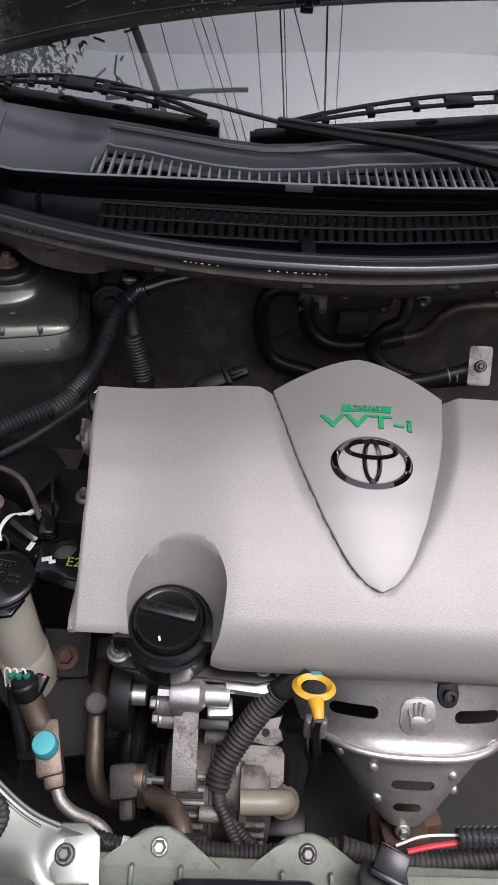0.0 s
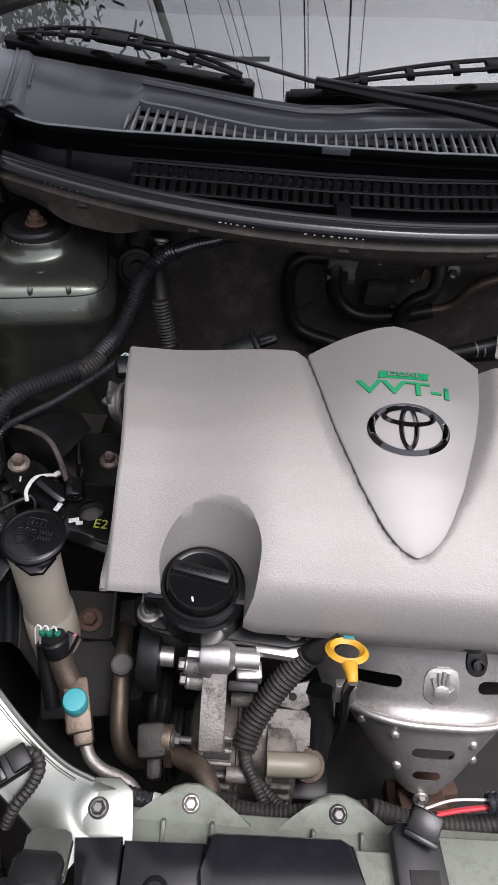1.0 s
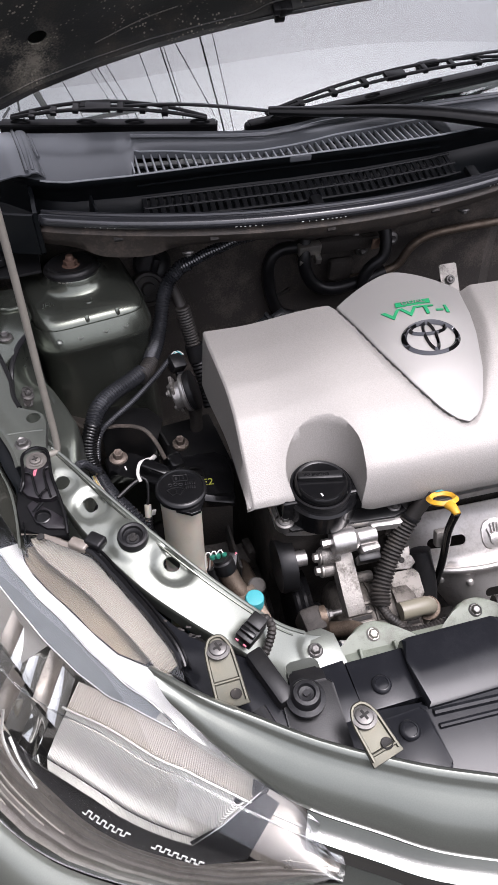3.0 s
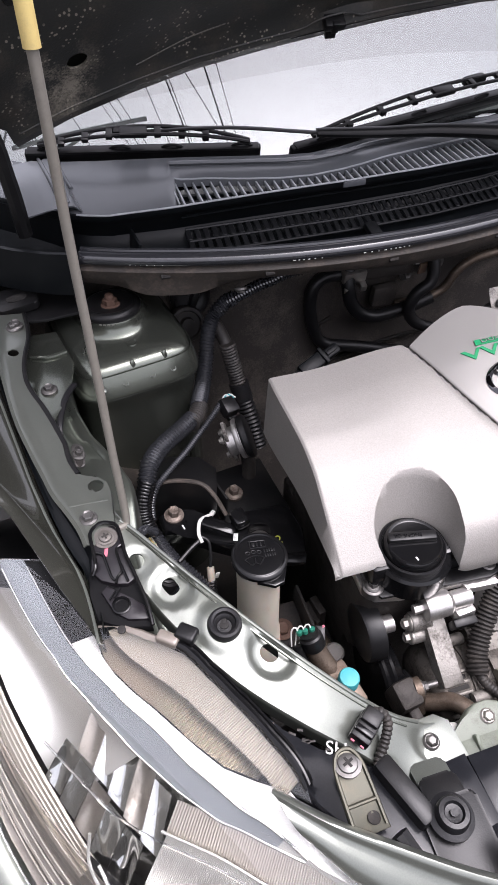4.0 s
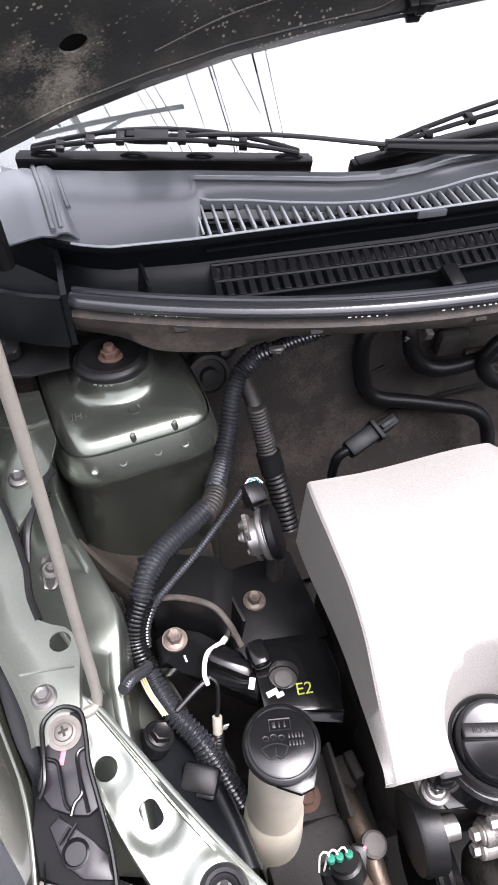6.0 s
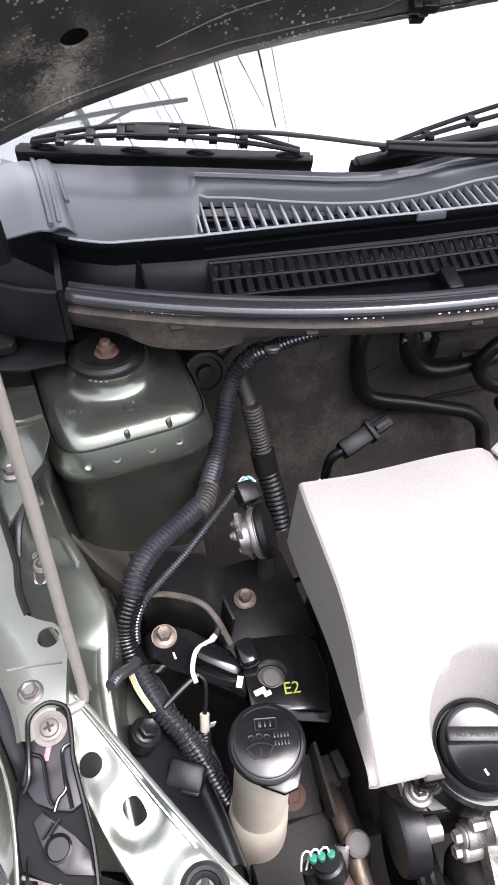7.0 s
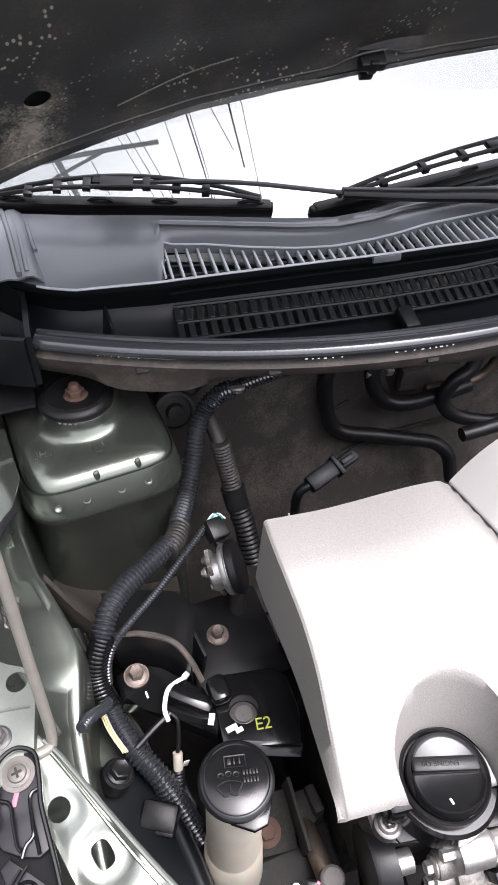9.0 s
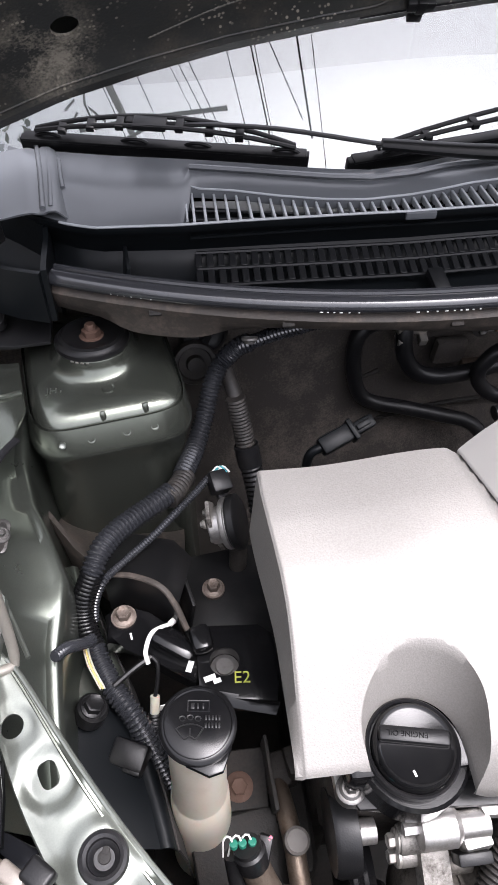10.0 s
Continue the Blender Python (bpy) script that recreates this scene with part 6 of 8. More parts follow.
slab(bm, [(0.095, -0.014), (0.35, -0.010), (0.35, -0.066), (0.100, -0.066)], 0.006, pose(0, 0, 0.820), 0.002)
part("pale_panel", bm, GREEN_PLASTIC, support)
bm = bmesh.new()
for k, w in enumerate((0.010, 0.004, 0.006, 0.011)):
    block(bm, (w, 0.0022, 0.0006), pose(0.082 + 0.016 * k, -0.083 + 0.002 * (k % 2), 0.8224, 0, 0, 8 * k), 0.0002)
part("chalk_mark", bm, SOOT_SHADE, support, "faint scribbled mark")

# black covers over the radiator top
deck = thing("radiator_cover", (0.0, -0.09, 0.81), "black plastic radiator cover with push clips", "radiator cover")
bm = bmesh.new()
slab(bm, [(-0.190, -0.034), (-0.152, -0.031), (-0.149, -0.096), (-0.178, -0.100)], 0.03, pose(0, 0, 0.828), 0.003)
slab(bm, [(-0.150, -0.033), (-0.083, -0.031), (-0.085, -0.088), (-0.149, -0.090)], 0.02, pose(0, 0, 0.823), 0.002)
part("left_shelf", bm, DECK, deck, "glossy black shelf")
bm = bmesh.new()
slab(bm, [(-0.084, -0.026), (-0.076, -0.024), (0.026, -0.022), (0.036, -0.027), (0.046, -0.060), (0.060, -0.100), (-0.086, -0.104), (-0.087, -0.05)], 0.03, pose(0, 0, 0.832), 0.005)
part("duct_top", bm, DECK, deck, "raised glossy black intake duct")
bm = bmesh.new()
slab(bm, [(-0.178, -0.094), (-0.150, -0.090), (-0.088, -0.094), (-0.088, -0.104), (0.40, -0.100), (0.40, -0.215), (-0.08, -0.205), (-0.14, -0.170), (-0.178, -0.130)], 0.02, pose(0, 0, 0.828), 0.003)
part("front_deck", bm, DECK, deck)
bm = bmesh.new()
tube(bm, [(-0.082, -0.108, 0.829), (0.10, -0.112, 0.829), (0.38, -0.108, 0.829)], 0.004, 8, 0.02)
tube(bm, [(-0.082, -0.122, 0.829), (0.10, -0.124, 0.829), (0.38, -0.12, 0.829)], 0.003, 8, 0.02)
part("moulded_step", bm, DECK, deck)
bm = bmesh.new()
slab(bm, rounded(0.052, 0.062, 0.006), 0.012, pose(-0.115, -0.135, 0.838, 0, 0, 4), 0.003)
part("clip_block", bm, DECK, deck)
for q in ((-0.121, -0.066, 0.8235), (-0.116, -0.122, 0.838), (0.018, -0.170, 0.829), (0.16, -0.16, 0.829)):
    bm = bmesh.new()
    lathe(bm, [(0.0105, 0), (0.0105, 0.002), (0.0085, 0.0042), (0.007, 0.0045), (0.0065, 0.0038), (0.004, 0.004), (0, 0.0042)], q, (0, 0, 1), 26)
    part("push_clip", bm, DECK, deck)
# bonnet bump stop
stop = thing("bump_stop", (-0.217, -0.091, 0.87), "black rubber bonnet bump stop on a bracket", "rubber stop")
bm = bmesh.new()
lathe(bm, [(0.015, -0.045), (0.015, -0.012), (0.0185, -0.010), (0.0185, -0.005), (0.014, -0.003), (0.0135, 0.003), (0.012, 0.0055), (0.0085, 0.006), (0.007, 0.003), (0.003, 0.0025), (0.003, 0.005), (0, 0.005)], (-0.217, -0.091, 0.908), (0, 0, 1), 30)
part("rubber_head", bm, RUBBER, stop)
bm = bmesh.new()
slab(bm, rounded(0.052, 0.075, 0.006), 0.02, pose(-0.212, -0.112, 0.892, 6, 0, 0), 0.003)
slab(bm, rounded(0.036, 0.030, 0.006), 0.02, pose(-0.205, -0.066, 0.876, -10, 0, 0), 0.003)
block(bm, (0.05, 0.07, 0.06), pose(-0.212, -0.115, 0.84), 0.006)
part("stop_bracket", bm, BLACK, stop)
bm = bmesh.new()
slab(bm, rounded(0.034, 0.036, 0.006), 0.010, pose(-0.203, -0.052, 0.862, -12, 0, 0), 0.002)
part("steel_tab", bm, PAINT, stop)

# lamp brackets: steel straps with cross-head screws
for at, tip, wide in (((-0.287, -0.040, 0.926), (-0.283, -0.088, 0.906), 0.032), ((-0.176, -0.130, 0.921), (-0.166, -0.165, 0.914), 0.031)):
    br = thing("lamp_bracket", at, "zinc-plated steel strap with a cross-head screw", "bracket", "lamp straps")
    d = Vector(tip) - Vector(at)
    m = frame_of(at, (0, d.z / d.y * -1, 1), -d)
    l = d.length
    bm = bmesh.new()
    head_end = [(wide * 0.36 * math.cos(radians(a)), wide * 0.36 * math.sin(radians(a)) + 0.003) for a in range(0, 181, 20)]
    slab(bm, head_end + [(-wide * 0.45, -0.020), (-wide * 0.50, -l + 0.002), (wide * 0.50, -l + 0.002), (wide * 0.45, -0.020)], 0.003, m, 0.001)
    tube(bm, [m @ Vector(q) for q in ((-wide * 0.42, -l + 0.006, 0.001), (-wide * 0.40, -0.018, 0.001), (-wide * 0.36, 0.002, 0.001), (-wide * 0.2, 0.0125, 0.001), (0, 0.0145, 0.001), (wide * 0.2, 0.0125, 0.001), (wide * 0.36, 0.002, 0.001), (wide * 0.40, -0.018, 0.001), (wide * 0.42, -l + 0.006, 0.001))], 0.0017, 6, 0.004)
    tube(bm, [m @ Vector((-wide * 0.44, -0.026, 0.0005)), m @ Vector((wide * 0.44, -0.027, 0.0005))], 0.0018, 8, 0.004)
    strap = part("strap", bm, surface("yellowed_zinc", (0.085, 0.083, 0.066), 0.42, 0.8, 0.1, 0.001, 0.4, (0.16, 0.14, 0.10), 0.02), br)
    bm = bmesh.new()
    cross_screw(bm, m @ Vector((0, 0.003, 0.001)), (0, 0.04, 1), 0.0085, 0.004)
    screw = part("screw", bm, BOLT_DARK, strap)
    bm = bmesh.new()
    cross_cut(bm, m @ Vector((0, 0.003, 0.001)), (0, 0.04, 1), 0.0085, 0.004, 20)
    part("screw_cross", bm, SOOT_SHADE, screw)
    bm = bmesh.new()
    # Dark dimple takes the place of the strap's shaded hole.
    lathe(bm, [(0.0055, 0), (0.005, 0.001), (0.0035, 0.0002), (0, 0.0002)], m @ Vector((0.005, -l + 0.013, 0.0012)), (0, 0.04, 1), 16)
    part("strap_hole", bm, SOOT_SHADE, strap)

# dark lamp shell plate between rail and lamp, with two cast letters
shell = thing("lamp_shell", (-0.30, 0.0, 0.86), "black plastic headlamp housing edge", "lamp housing")
bm = bmesh.new()
slab(bm, [(-0.430, 0.152), (-0.398, 0.134), (-0.352, 0.060), (-0.325, 0.015), (-0.30, -0.010), (-0.248, -0.040), (-0.225, -0.075), (-0.232, -0.14), (-0.27, -0.115), (-0.316, -0.050), (-0.333, 0.0), (-0.356, 0.045), (-0.374, 0.078), (-0.392, 0.108), (-0.410, 0.122), (-0.440, 0.146)], 0.05, pose(0, 0, 0.890), 0.003)
part("shell_plate", bm, DECK, shell)
for k in range(7):
    u = random.Random(40 + k)
    f = u.random()
    part("chip", block(bmesh.new(), (0.004 + 0.006 * u.random(), 0.002 + 0.002 * u.random(), 0.0006), pose(-0.335 + 0.07 * f, 0.022 - 0.055 * f + 0.012 * u.random(), 0.8902, 0, 0, -40 + 30 * u.random()), 0.0002), DUSTY, shell)
bm = bmesh.new()
words(bm, "SH", 0.0165, pose(-0.2835, -0.0130, 0.8912, 0, 0, -24), 0.0006)
part("cast_letters", bm, LABEL_WHITE, shell, "white letters SH")
bm = bmesh.new()
block(bm, (0.018, 0.06, 0.05), pose(-0.243, -0.062, 0.880, 0, 0, 20), 0.004)
tube(bm, [(-0.262, -0.09, 0.90), (-0.252, -0.115, 0.893), (-0.238, -0.135, 0.89)], 0.008, 8, 0.008)
part("shell_flange", bm, BLACK, shell)

# corner bracket on the rail end: ribbed black plastic with a screw
corner = thing("wing_bracket", (-0.444, 0.234, 0.92), "ribbed black plastic bracket with a cross-head screw", "bracket")
cm = frame_of((-0.446, 0.205, 0.939), (0.02, -0.10, 1), (0.22, 0.97, 0))
bm = bmesh.new()
slab(bm, [(-0.0185, 0.029), (-0.0165, 0.037), (-0.008, 0.044), (0.003, 0.043), (0.008, 0.038), (0.014, 0.021), (0.018, 0.007), (0.029, -0.018), (0.022, -0.024), (0.010, -0.024), (-0.004, -0.020), (-0.0155, -0.009), (-0.0155, 0.004)], 0.010, cm, 0.0012)
tray = part("tray", bm, TRAY, corner, "purplish black tray floor")
bm = bmesh.new()
tube(bm, [cm @ Vector(p) for p in ((-0.0130, -0.014, -0.001), (-0.0105, -0.006, 0.003), (-0.0140, 0.010, 0.004), (-0.0192, 0.0293, 0.004), (-0.0169, 0.0377, 0.004), (-0.0083, 0.0447, 0.004), (0.0032, 0.0434, 0.004), (0.0083, 0.0378, 0.004), (0.0139, 0.0212, 0.004), (0.0178, 0.0072, 0.004), (0.0294, -0.0182, 0.003), (0.0392, -0.0403, 0.002), (0.0449, -0.0575, 0.001), (0.0475, -0.068, 0.0))], 0.0019, 8, 0.004)
part("raised_rim", bm, BLACK_GLOSS, corner)
for line in (((-0.0125, 0.0101), (-0.0047, 0.0079), (-0.0008, -0.0012), (0.0055, -0.0168), (0.0094, -0.0209)), ((0.0143, 0.0193), (0.0083, 0.0139), (0.0125, -0.0011), (0.0156, -0.0114), (0.0118, -0.0173), (0.0107, -0.0250)), ((0.0125, -0.0011), (0.018, -0.0129), (0.0222, -0.0225))):
    part("stepped_rim", tube(bmesh.new(), [cm @ Vector((x, y, 0.0022)) for x, y in line], 0.0014, 8, 0.003), BLACK_GLOSS, corner)
# dark lower web, falling towards the lamp, with an eye for a peg
bm = bmesh.new()
slab(bm, [(-0.0155, -0.004), (0.002, -0.012), (0.030, -0.017), (0.039, -0.040), (0.0475, -0.068), (0.020, -0.066), (-0.006, -0.060), (-0.0149, -0.032), (-0.0184, -0.014)], 0.008, cm @ pose(0, 0, -0.0065), 0.002)
# Blacker than the tray, to put the recess's shade into the colour.
part("lower_web", bm, surface("recess_black_plastic", (0.003, 0.003, 0.0035), 0.6, 0, 0.2, 0.001, 0.3, (0.008, 0.008, 0.008), 0.01, spec=0.12), corner)
bm = bmesh.new()
slab(bm, [(0.0016, -0.0235), (0.0103, -0.0297), (0.0264, -0.0382), (0.0385, -0.0455), (0.0435, -0.060), (0.024, -0.060), (0.010, -0.052), (-0.0038, -0.0311)], 0.004, cm @ pose(0, 0, -0.0030, 0, 0, 0), 0.0015)
hole = lathe(bmesh.new(), [(0.0072, -0.02), (0.0072, 0.02)], cm @ Vector((0.0166, -0.0456, -0.0030)), cm.to_3x3() @ Vector((0, 0, 1)), 20)
eye = part("peg_eye", carve(bm, hole), TRAY, corner)
bm = lathe(bmesh.new(), [(0.0092, -0.001), (0.0092, 0.0010), (0.0078, 0.0016), (0.0070, 0.0004), (0.0070, -0.003)], cm @ Vector((0.0166, -0.0456, -0.0030)), cm.to_3x3() @ Vector((0, 0, 1)), 22)
part("eye_rim", bm, BLACK_GLOSS, eye)
for off in (0.0, 0.0042):
    part("eye_fin", tube(bmesh.new(), [cm @ Vector((0.0054 + off, -0.041 + off * 0.5, 0.0)), cm @ Vector((0.0105 + off, -0.0308 + off * 0.5, 0.0))], 0.0011, 6, 0.004), BLACK_GLOSS, eye)
bm = bmesh.new()
lathe(bm, [(0.0125, 0.0004), (0.0125, 0.0014), (0.0085, 0.0016), (0.0085, 0.0020)], cm @ Vector((-0.0038, 0.0279, 0.0)), (0.02, -0.1, 1), 26)
cross_screw(bm, cm @ Vector((-0.0038, 0.0279, 0.0012)), (0.02, -0.1, 1), 0.0068, 0.004)
screw = part("screw", bm, surface("worn_zinc", (0.125, 0.115, 0.105), 0.5, 0.6, 0.2, 0.001, 0.5, (0.08, 0.07, 0.055), 0.006), corner)
bm = bmesh.new()
cross_cut(bm, cm @ Vector((-0.0038, 0.0279, 0.0012)), (0.02, -0.1, 1), 0.0068, 0.004, 15)
part("screw_cross", bm, SOOT_SHADE, screw)
bm = bmesh.new()
block(bm, (0.0036, 0.011, 0.0006), cm @ pose(-0.0020, 0.0120, 0.0005, 0, 0, -2), 0.0002)
part("paint_dab", bm, PINK, tray, "pink paint dab")

# ---- headlamp ----
LAMP_IN = [(-0.515, 0.245, 0.918), (-0.470, 0.140, 0.918), (-0.432, 0.098, 0.918), (-0.385, 0.052, 0.917), (-0.335, -0.022, 0.915), (-0.318, -0.085, 0.898), (-0.279, -0.130, 0.877), (-0.225, -0.179, 0.834), (-0.205, -0.202, 0.805)]
LAMP_OUT = [(-0.640, 0.330, 0.850), (-0.640, 0.200, 0.790), (-0.615, 0.080, 0.745), (-0.565, -0.030, 0.725), (-0.500, -0.105, 0.720), (-0.42, -0.155, 0.722), (-0.340, -0.190, 0.735), (-0.265, -0.208, 0.765), (-0.212, -0.214, 0.795)]
lin, lout = spline(LAMP_IN, 0.005), spline(LAMP_OUT, 0.005)


def lamp_at(u, v, depth=0.0):
    """A place on the lamp's face, u along it and v from its upper to its lower edge, depth below it."""
    p = lin[0].lerp(lin[-1], 0)
    fi, fo = u * (len(lin) - 1), u * (len(lout) - 1)
    i, o = min(int(fi), len(lin) - 2), min(int(fo), len(lout) - 2)
    p = lin[i].lerp(lin[i + 1], fi - i)
    q = lout[o].lerp(lout[o + 1], fo - o)
    bulge = Vector((-0.35, -0.45, 0.82)) * (0.035 * math.sin(math.pi * v))
    drop = Vector((0.30, 0.45, -0.84)) * depth
    return p.lerp(q, v) + bulge + drop


lamp = thing("headlamp", (-0.45, 0.0, 0.75), "clear headlamp with fluted chrome reflectors", "headlamp")
bm = bmesh.new()
sheet(bm, [[lamp_at(u, v, 0.075) for v in np.linspace(0, 1, 14)] for u in np.linspace(0, 1, 30)], 0.003)
part("housing", bm, BLACK, lamp)


INNER = [(0.0, -0.005), (0.165, -0.005), (0.180, -0.05), (0.190, -0.125), (0.224, -0.155), (0.262, -0.155), (0.309, -0.148), (0.340, -0.12), (0.373, -0.090), (0.432, -0.062), (0.517, -0.036), (0.597, -0.026), (0.65, -0.005), (1.0, 0.0)]
RIDGE = [(0.19, -0.05), (0.205, -0.042), (0.27, 0.006), (0.353, 0.032), (0.43, 0.054), (0.53, 0.066), (0.60, 0.07)]
FLUTE_LOW = [(0.19, 0.02), (0.21, 0.045), (0.264, 0.107), (0.34, 0.136), (0.436, 0.151), (0.50, 0.142), (0.535, 0.112), (0.56, 0.09)]
BEZEL_TOP = [(0.0, 0.13), (0.14, 0.130), (0.22, 0.130), (0.34, 0.178), (0.46, 0.197), (0.555, 0.186), (0.645, 0.105), (0.72, 0.06), (0.81, 0.04)]
BEZEL_LOW = [(0.0, 0.31), (0.02, 0.30), (0.20, 0.235), (0.284, 0.261), (0.393, 0.293), (0.478, 0.284), (0.543, 0.262), (0.60, 0.20), (0.67, 0.10), (0.75, 0.066), (0.82, 0.045)]
SPLIT = [(0.31, 0.489), (0.43, 0.470), (0.47, 0.446), (0.51, 0.411), (0.614, 0.307), (0.704, 0.214), (0.798, 0.186), (0.90, 0.158), (0.97, 0.14)]
BEAM_LOW = [(0.45, 0.66), (0.534, 0.623), (0.636, 0.546), (0.706, 0.530), (0.772, 0.512), (0.787, 0.409), (0.803, 0.214), (0.815, 0.07)]


bm = bmesh.new()
sheet(bm, [[lamp_at(u, v) for v in np.linspace(interp(u, INNER), 1, 28)] for u in np.linspace(0, 1, 80)], 0.003)
lens = part("lens", bm, LENS, lamp, "clear outer lens")
lens.visible_shadow = False


def lamp_panel(name, u0, u1, v0, v1, d0, d1, material, flutes=0, depth=0.0015, along=True, bow=0.0, label="", slant=0.0):
    """A piece inside the lamp between two lines across its face; flutes give it fine ridges."""
    bm = bmesh.new()
    nu, nv = (max(14, flutes * 4), 10) if along else (14, max(8, flutes * 4))
    rows = []
    for i in range(nu + 1):
        row = []
        for j in range(nv + 1):
            a, b = i / nu, j / nv
            u = u0 + (u1 - u0) * a + slant * (1 - b)
            va = interp(u, v0) if isinstance(v0, list) else v0
            vb = interp(u, v1) if isinstance(v1, list) else v1
            k = a if along else b
            wave = depth * abs(math.sin(math.pi * flutes * k)) if flutes else 0
            row.append(lamp_at(u, va + (vb - va) * b, d0 + (d1 - d0) * b + wave + bow * (math.sin(math.pi * a) * math.sin(math.pi * b))))
        rows.append(row)
    sheet(bm, rows, 0.001)
    return part(name, bm, material, lamp, label, 25)


BEZEL = surface("satin_grey_bezel", (0.20, 0.215, 0.225), 0.30, 0.55, stain=0.1)
# Paler, duller chrome that carries the sky glare of the lens.
PALE_CHROME = surface("glare_pale_chrome", (0.48, 0.47, 0.44), 0.36, 0.75, stain=0.15, stain_colour=(0.4, 0.38, 0.35))
WARM_CHROME = surface("fluted_chrome_trim", (0.43, 0.395, 0.345), 0.3, 0.9, stain=0.25, stain_colour=(0.42, 0.37, 0.31))
# Smoked tone, also the dark copy for groove shade and dim reflections.
SMOKED_DIMMED = surface("smoked_dimmed_chrome", (0.28, 0.255, 0.225), 0.22, 0.85, 0, 0.002, 0.6, (0.11, 0.09, 0.07), 0.03)


def shift(line, by):
    return [(u, v + by) for u, v in line]


lamp_panel("upper_flute", 0.195, 0.585, shift(INNER, 0.012), RIDGE, 0.012, 0.010, WARM_CHROME, 110, 0.0009, label="fluted chrome shelf")
lamp_panel("flute_groove", 0.20, 0.585, RIDGE, shift(RIDGE, 0.014), 0.010, 0.032, SMOKED_DIMMED, 95, 0.0016)
lamp_panel("step_flute", 0.205, 0.545, shift(RIDGE, 0.012), FLUTE_LOW, 0.028, 0.020, WARM_CHROME, 95, 0.0016)
lamp_panel("upper_strip", 0.19, 0.81, shift(FLUTE_LOW + [(0.60, 0.02), (0.70, 0.01), (0.81, 0.005)], 0.002), BEZEL_TOP, 0.018, 0.013, PALE_CHROME, label="smooth pale chrome shoulder")
lamp_panel("bezel_strip", 0.0, 0.62, BEZEL_TOP, BEZEL_LOW, 0.012, 0.016, BEZEL, label="satin grey bezel strip")
lamp_panel("bezel_tail", 0.62, 0.82, BEZEL_TOP, shift(BEZEL_LOW, 0.006), 0.013, 0.016, PALE_CHROME)
for name, line, d in (("bezel_rim", BEZEL_TOP, 0.011), ("bezel_rim", BEZEL_LOW, 0.0145)):
    part(name, tube(bmesh.new(), [lamp_at(u, interp(u, line), d) for u in np.linspace(0.02, 0.66, 40)], 0.0012, 6, 0.008), REFLECTOR, lamp)
lamp_panel("edge_strip", 0.0, 0.56, shift(BEZEL_LOW, 0.002), shift(BEZEL_LOW, 0.03), 0.017, 0.034, PALE_CHROME)
lamp_panel("bowl_reflector", 0.04, 0.385, shift(BEZEL_LOW, 0.02), [(0.0, 0.62), (0.24, 0.62), (0.40, 0.66)], 0.026, 0.034, PALE_CHROME, 0, bow=0.035, label="smooth chrome bowl", slant=0.02)
bm = bmesh.new()
sheet(bm, [[lamp_at(u, interp(u, INNER) + w, d) for w, d in ((-0.012, 0.004), (-0.008, -0.001), (0.010, -0.0015), (0.026, -0.0012), (0.030, 0.001))] for u in np.linspace(0.172, 0.292, 24)], 0.001)
part("lens_flange", bm, HAZED, lamp, "dull yellowed flange of the lens")
part("lens_tab", block(bmesh.new(), (0.022, 0.012, 0.010), Matrix.Translation(lamp_at(0.272, -0.165, -0.001)) @ Matrix.Rotation(radians(-38), 4, "Z"), 0.003, 3), HAZED, lamp)
part("flange_screw", lathe(bmesh.new(), [(0.004, -0.001), (0.004, 0.001), (0.002, 0.0015), (0, 0.0015)], lamp_at(0.205, -0.115, -0.003), (0, -0.1, 1), 14), SOOT_SHADE, lamp)
# stepped black edge of the housing between lens and rail
back = Vector((0.76, 0.62, 0)).normalized()
bm = bmesh.new()
rows = []
for u in np.linspace(0.285, 0.60, 50):
    e = lamp_at(u, interp(u, INNER), 0.0)
    rows.append([e + Vector((0, 0, dz)) + back * w for w, dz in ((-0.0035, -0.006), (-0.003, 0.0025), (0.0, 0.004), (0.0025, 0.003), (0.0035, -0.001), (0.0055, -0.001), (0.0065, 0.001), (0.0085, 0.0005), (0.0095, -0.006), (0.012, -0.022))])
part("shell_rib", sheet(bm, rows, 0.001), BLACK_GLOSS, shell, "", 40)
part("shell_clip", block(bmesh.new(), (0.020, 0.016, 0.012), Matrix.Translation(lamp_at(0.29, -0.185, -0.001) + back * 0.006) @ Matrix.Rotation(radians(-40), 4, "Z"), 0.003, 3), BLACK, shell)
for k in range(5):
    a = 0.345 + 0.036 * k
    for j in range(2):
        top = 0.29 + 0.18 * j + 0.012 * k
        # Some facets take the dark chrome copy, as dim reflections.
        lamp_panel("reflector_facet", a, a + 0.033, top, top + 0.168, 0.036 - 0.006 * j, 0.026 - 0.004 * j, REFLECTOR if (k + j) % 3 else SMOKED_DIMMED, 0, bow=0.003 + 0.003 * ((k + j) % 2), slant=-0.045 + 0.02 * j)
lamp_panel("facet_back", 0.33, 0.53, 0.29, 0.66, 0.050, 0.050, REFLECTOR, 0, bow=0.02)
BEAM_TOP = [(0.48, 0.33), (0.492, 0.314), (0.578, 0.236), (0.67, 0.118), (0.75, 0.082), (0.815, 0.06)]
lamp_panel("beam_upper", 0.505, 0.81, BEAM_TOP, SPLIT, 0.026, 0.024, WARM_CHROME, 90, 0.0006, label="fluted upper part of the main reflector", slant=-0.018)
lamp_panel("beam_reflector", 0.532, 0.808, SPLIT, BEAM_LOW, 0.022, 0.026, PALE_CHROME, 120, 0.0006, label="finely fluted main reflector", slant=-0.024)
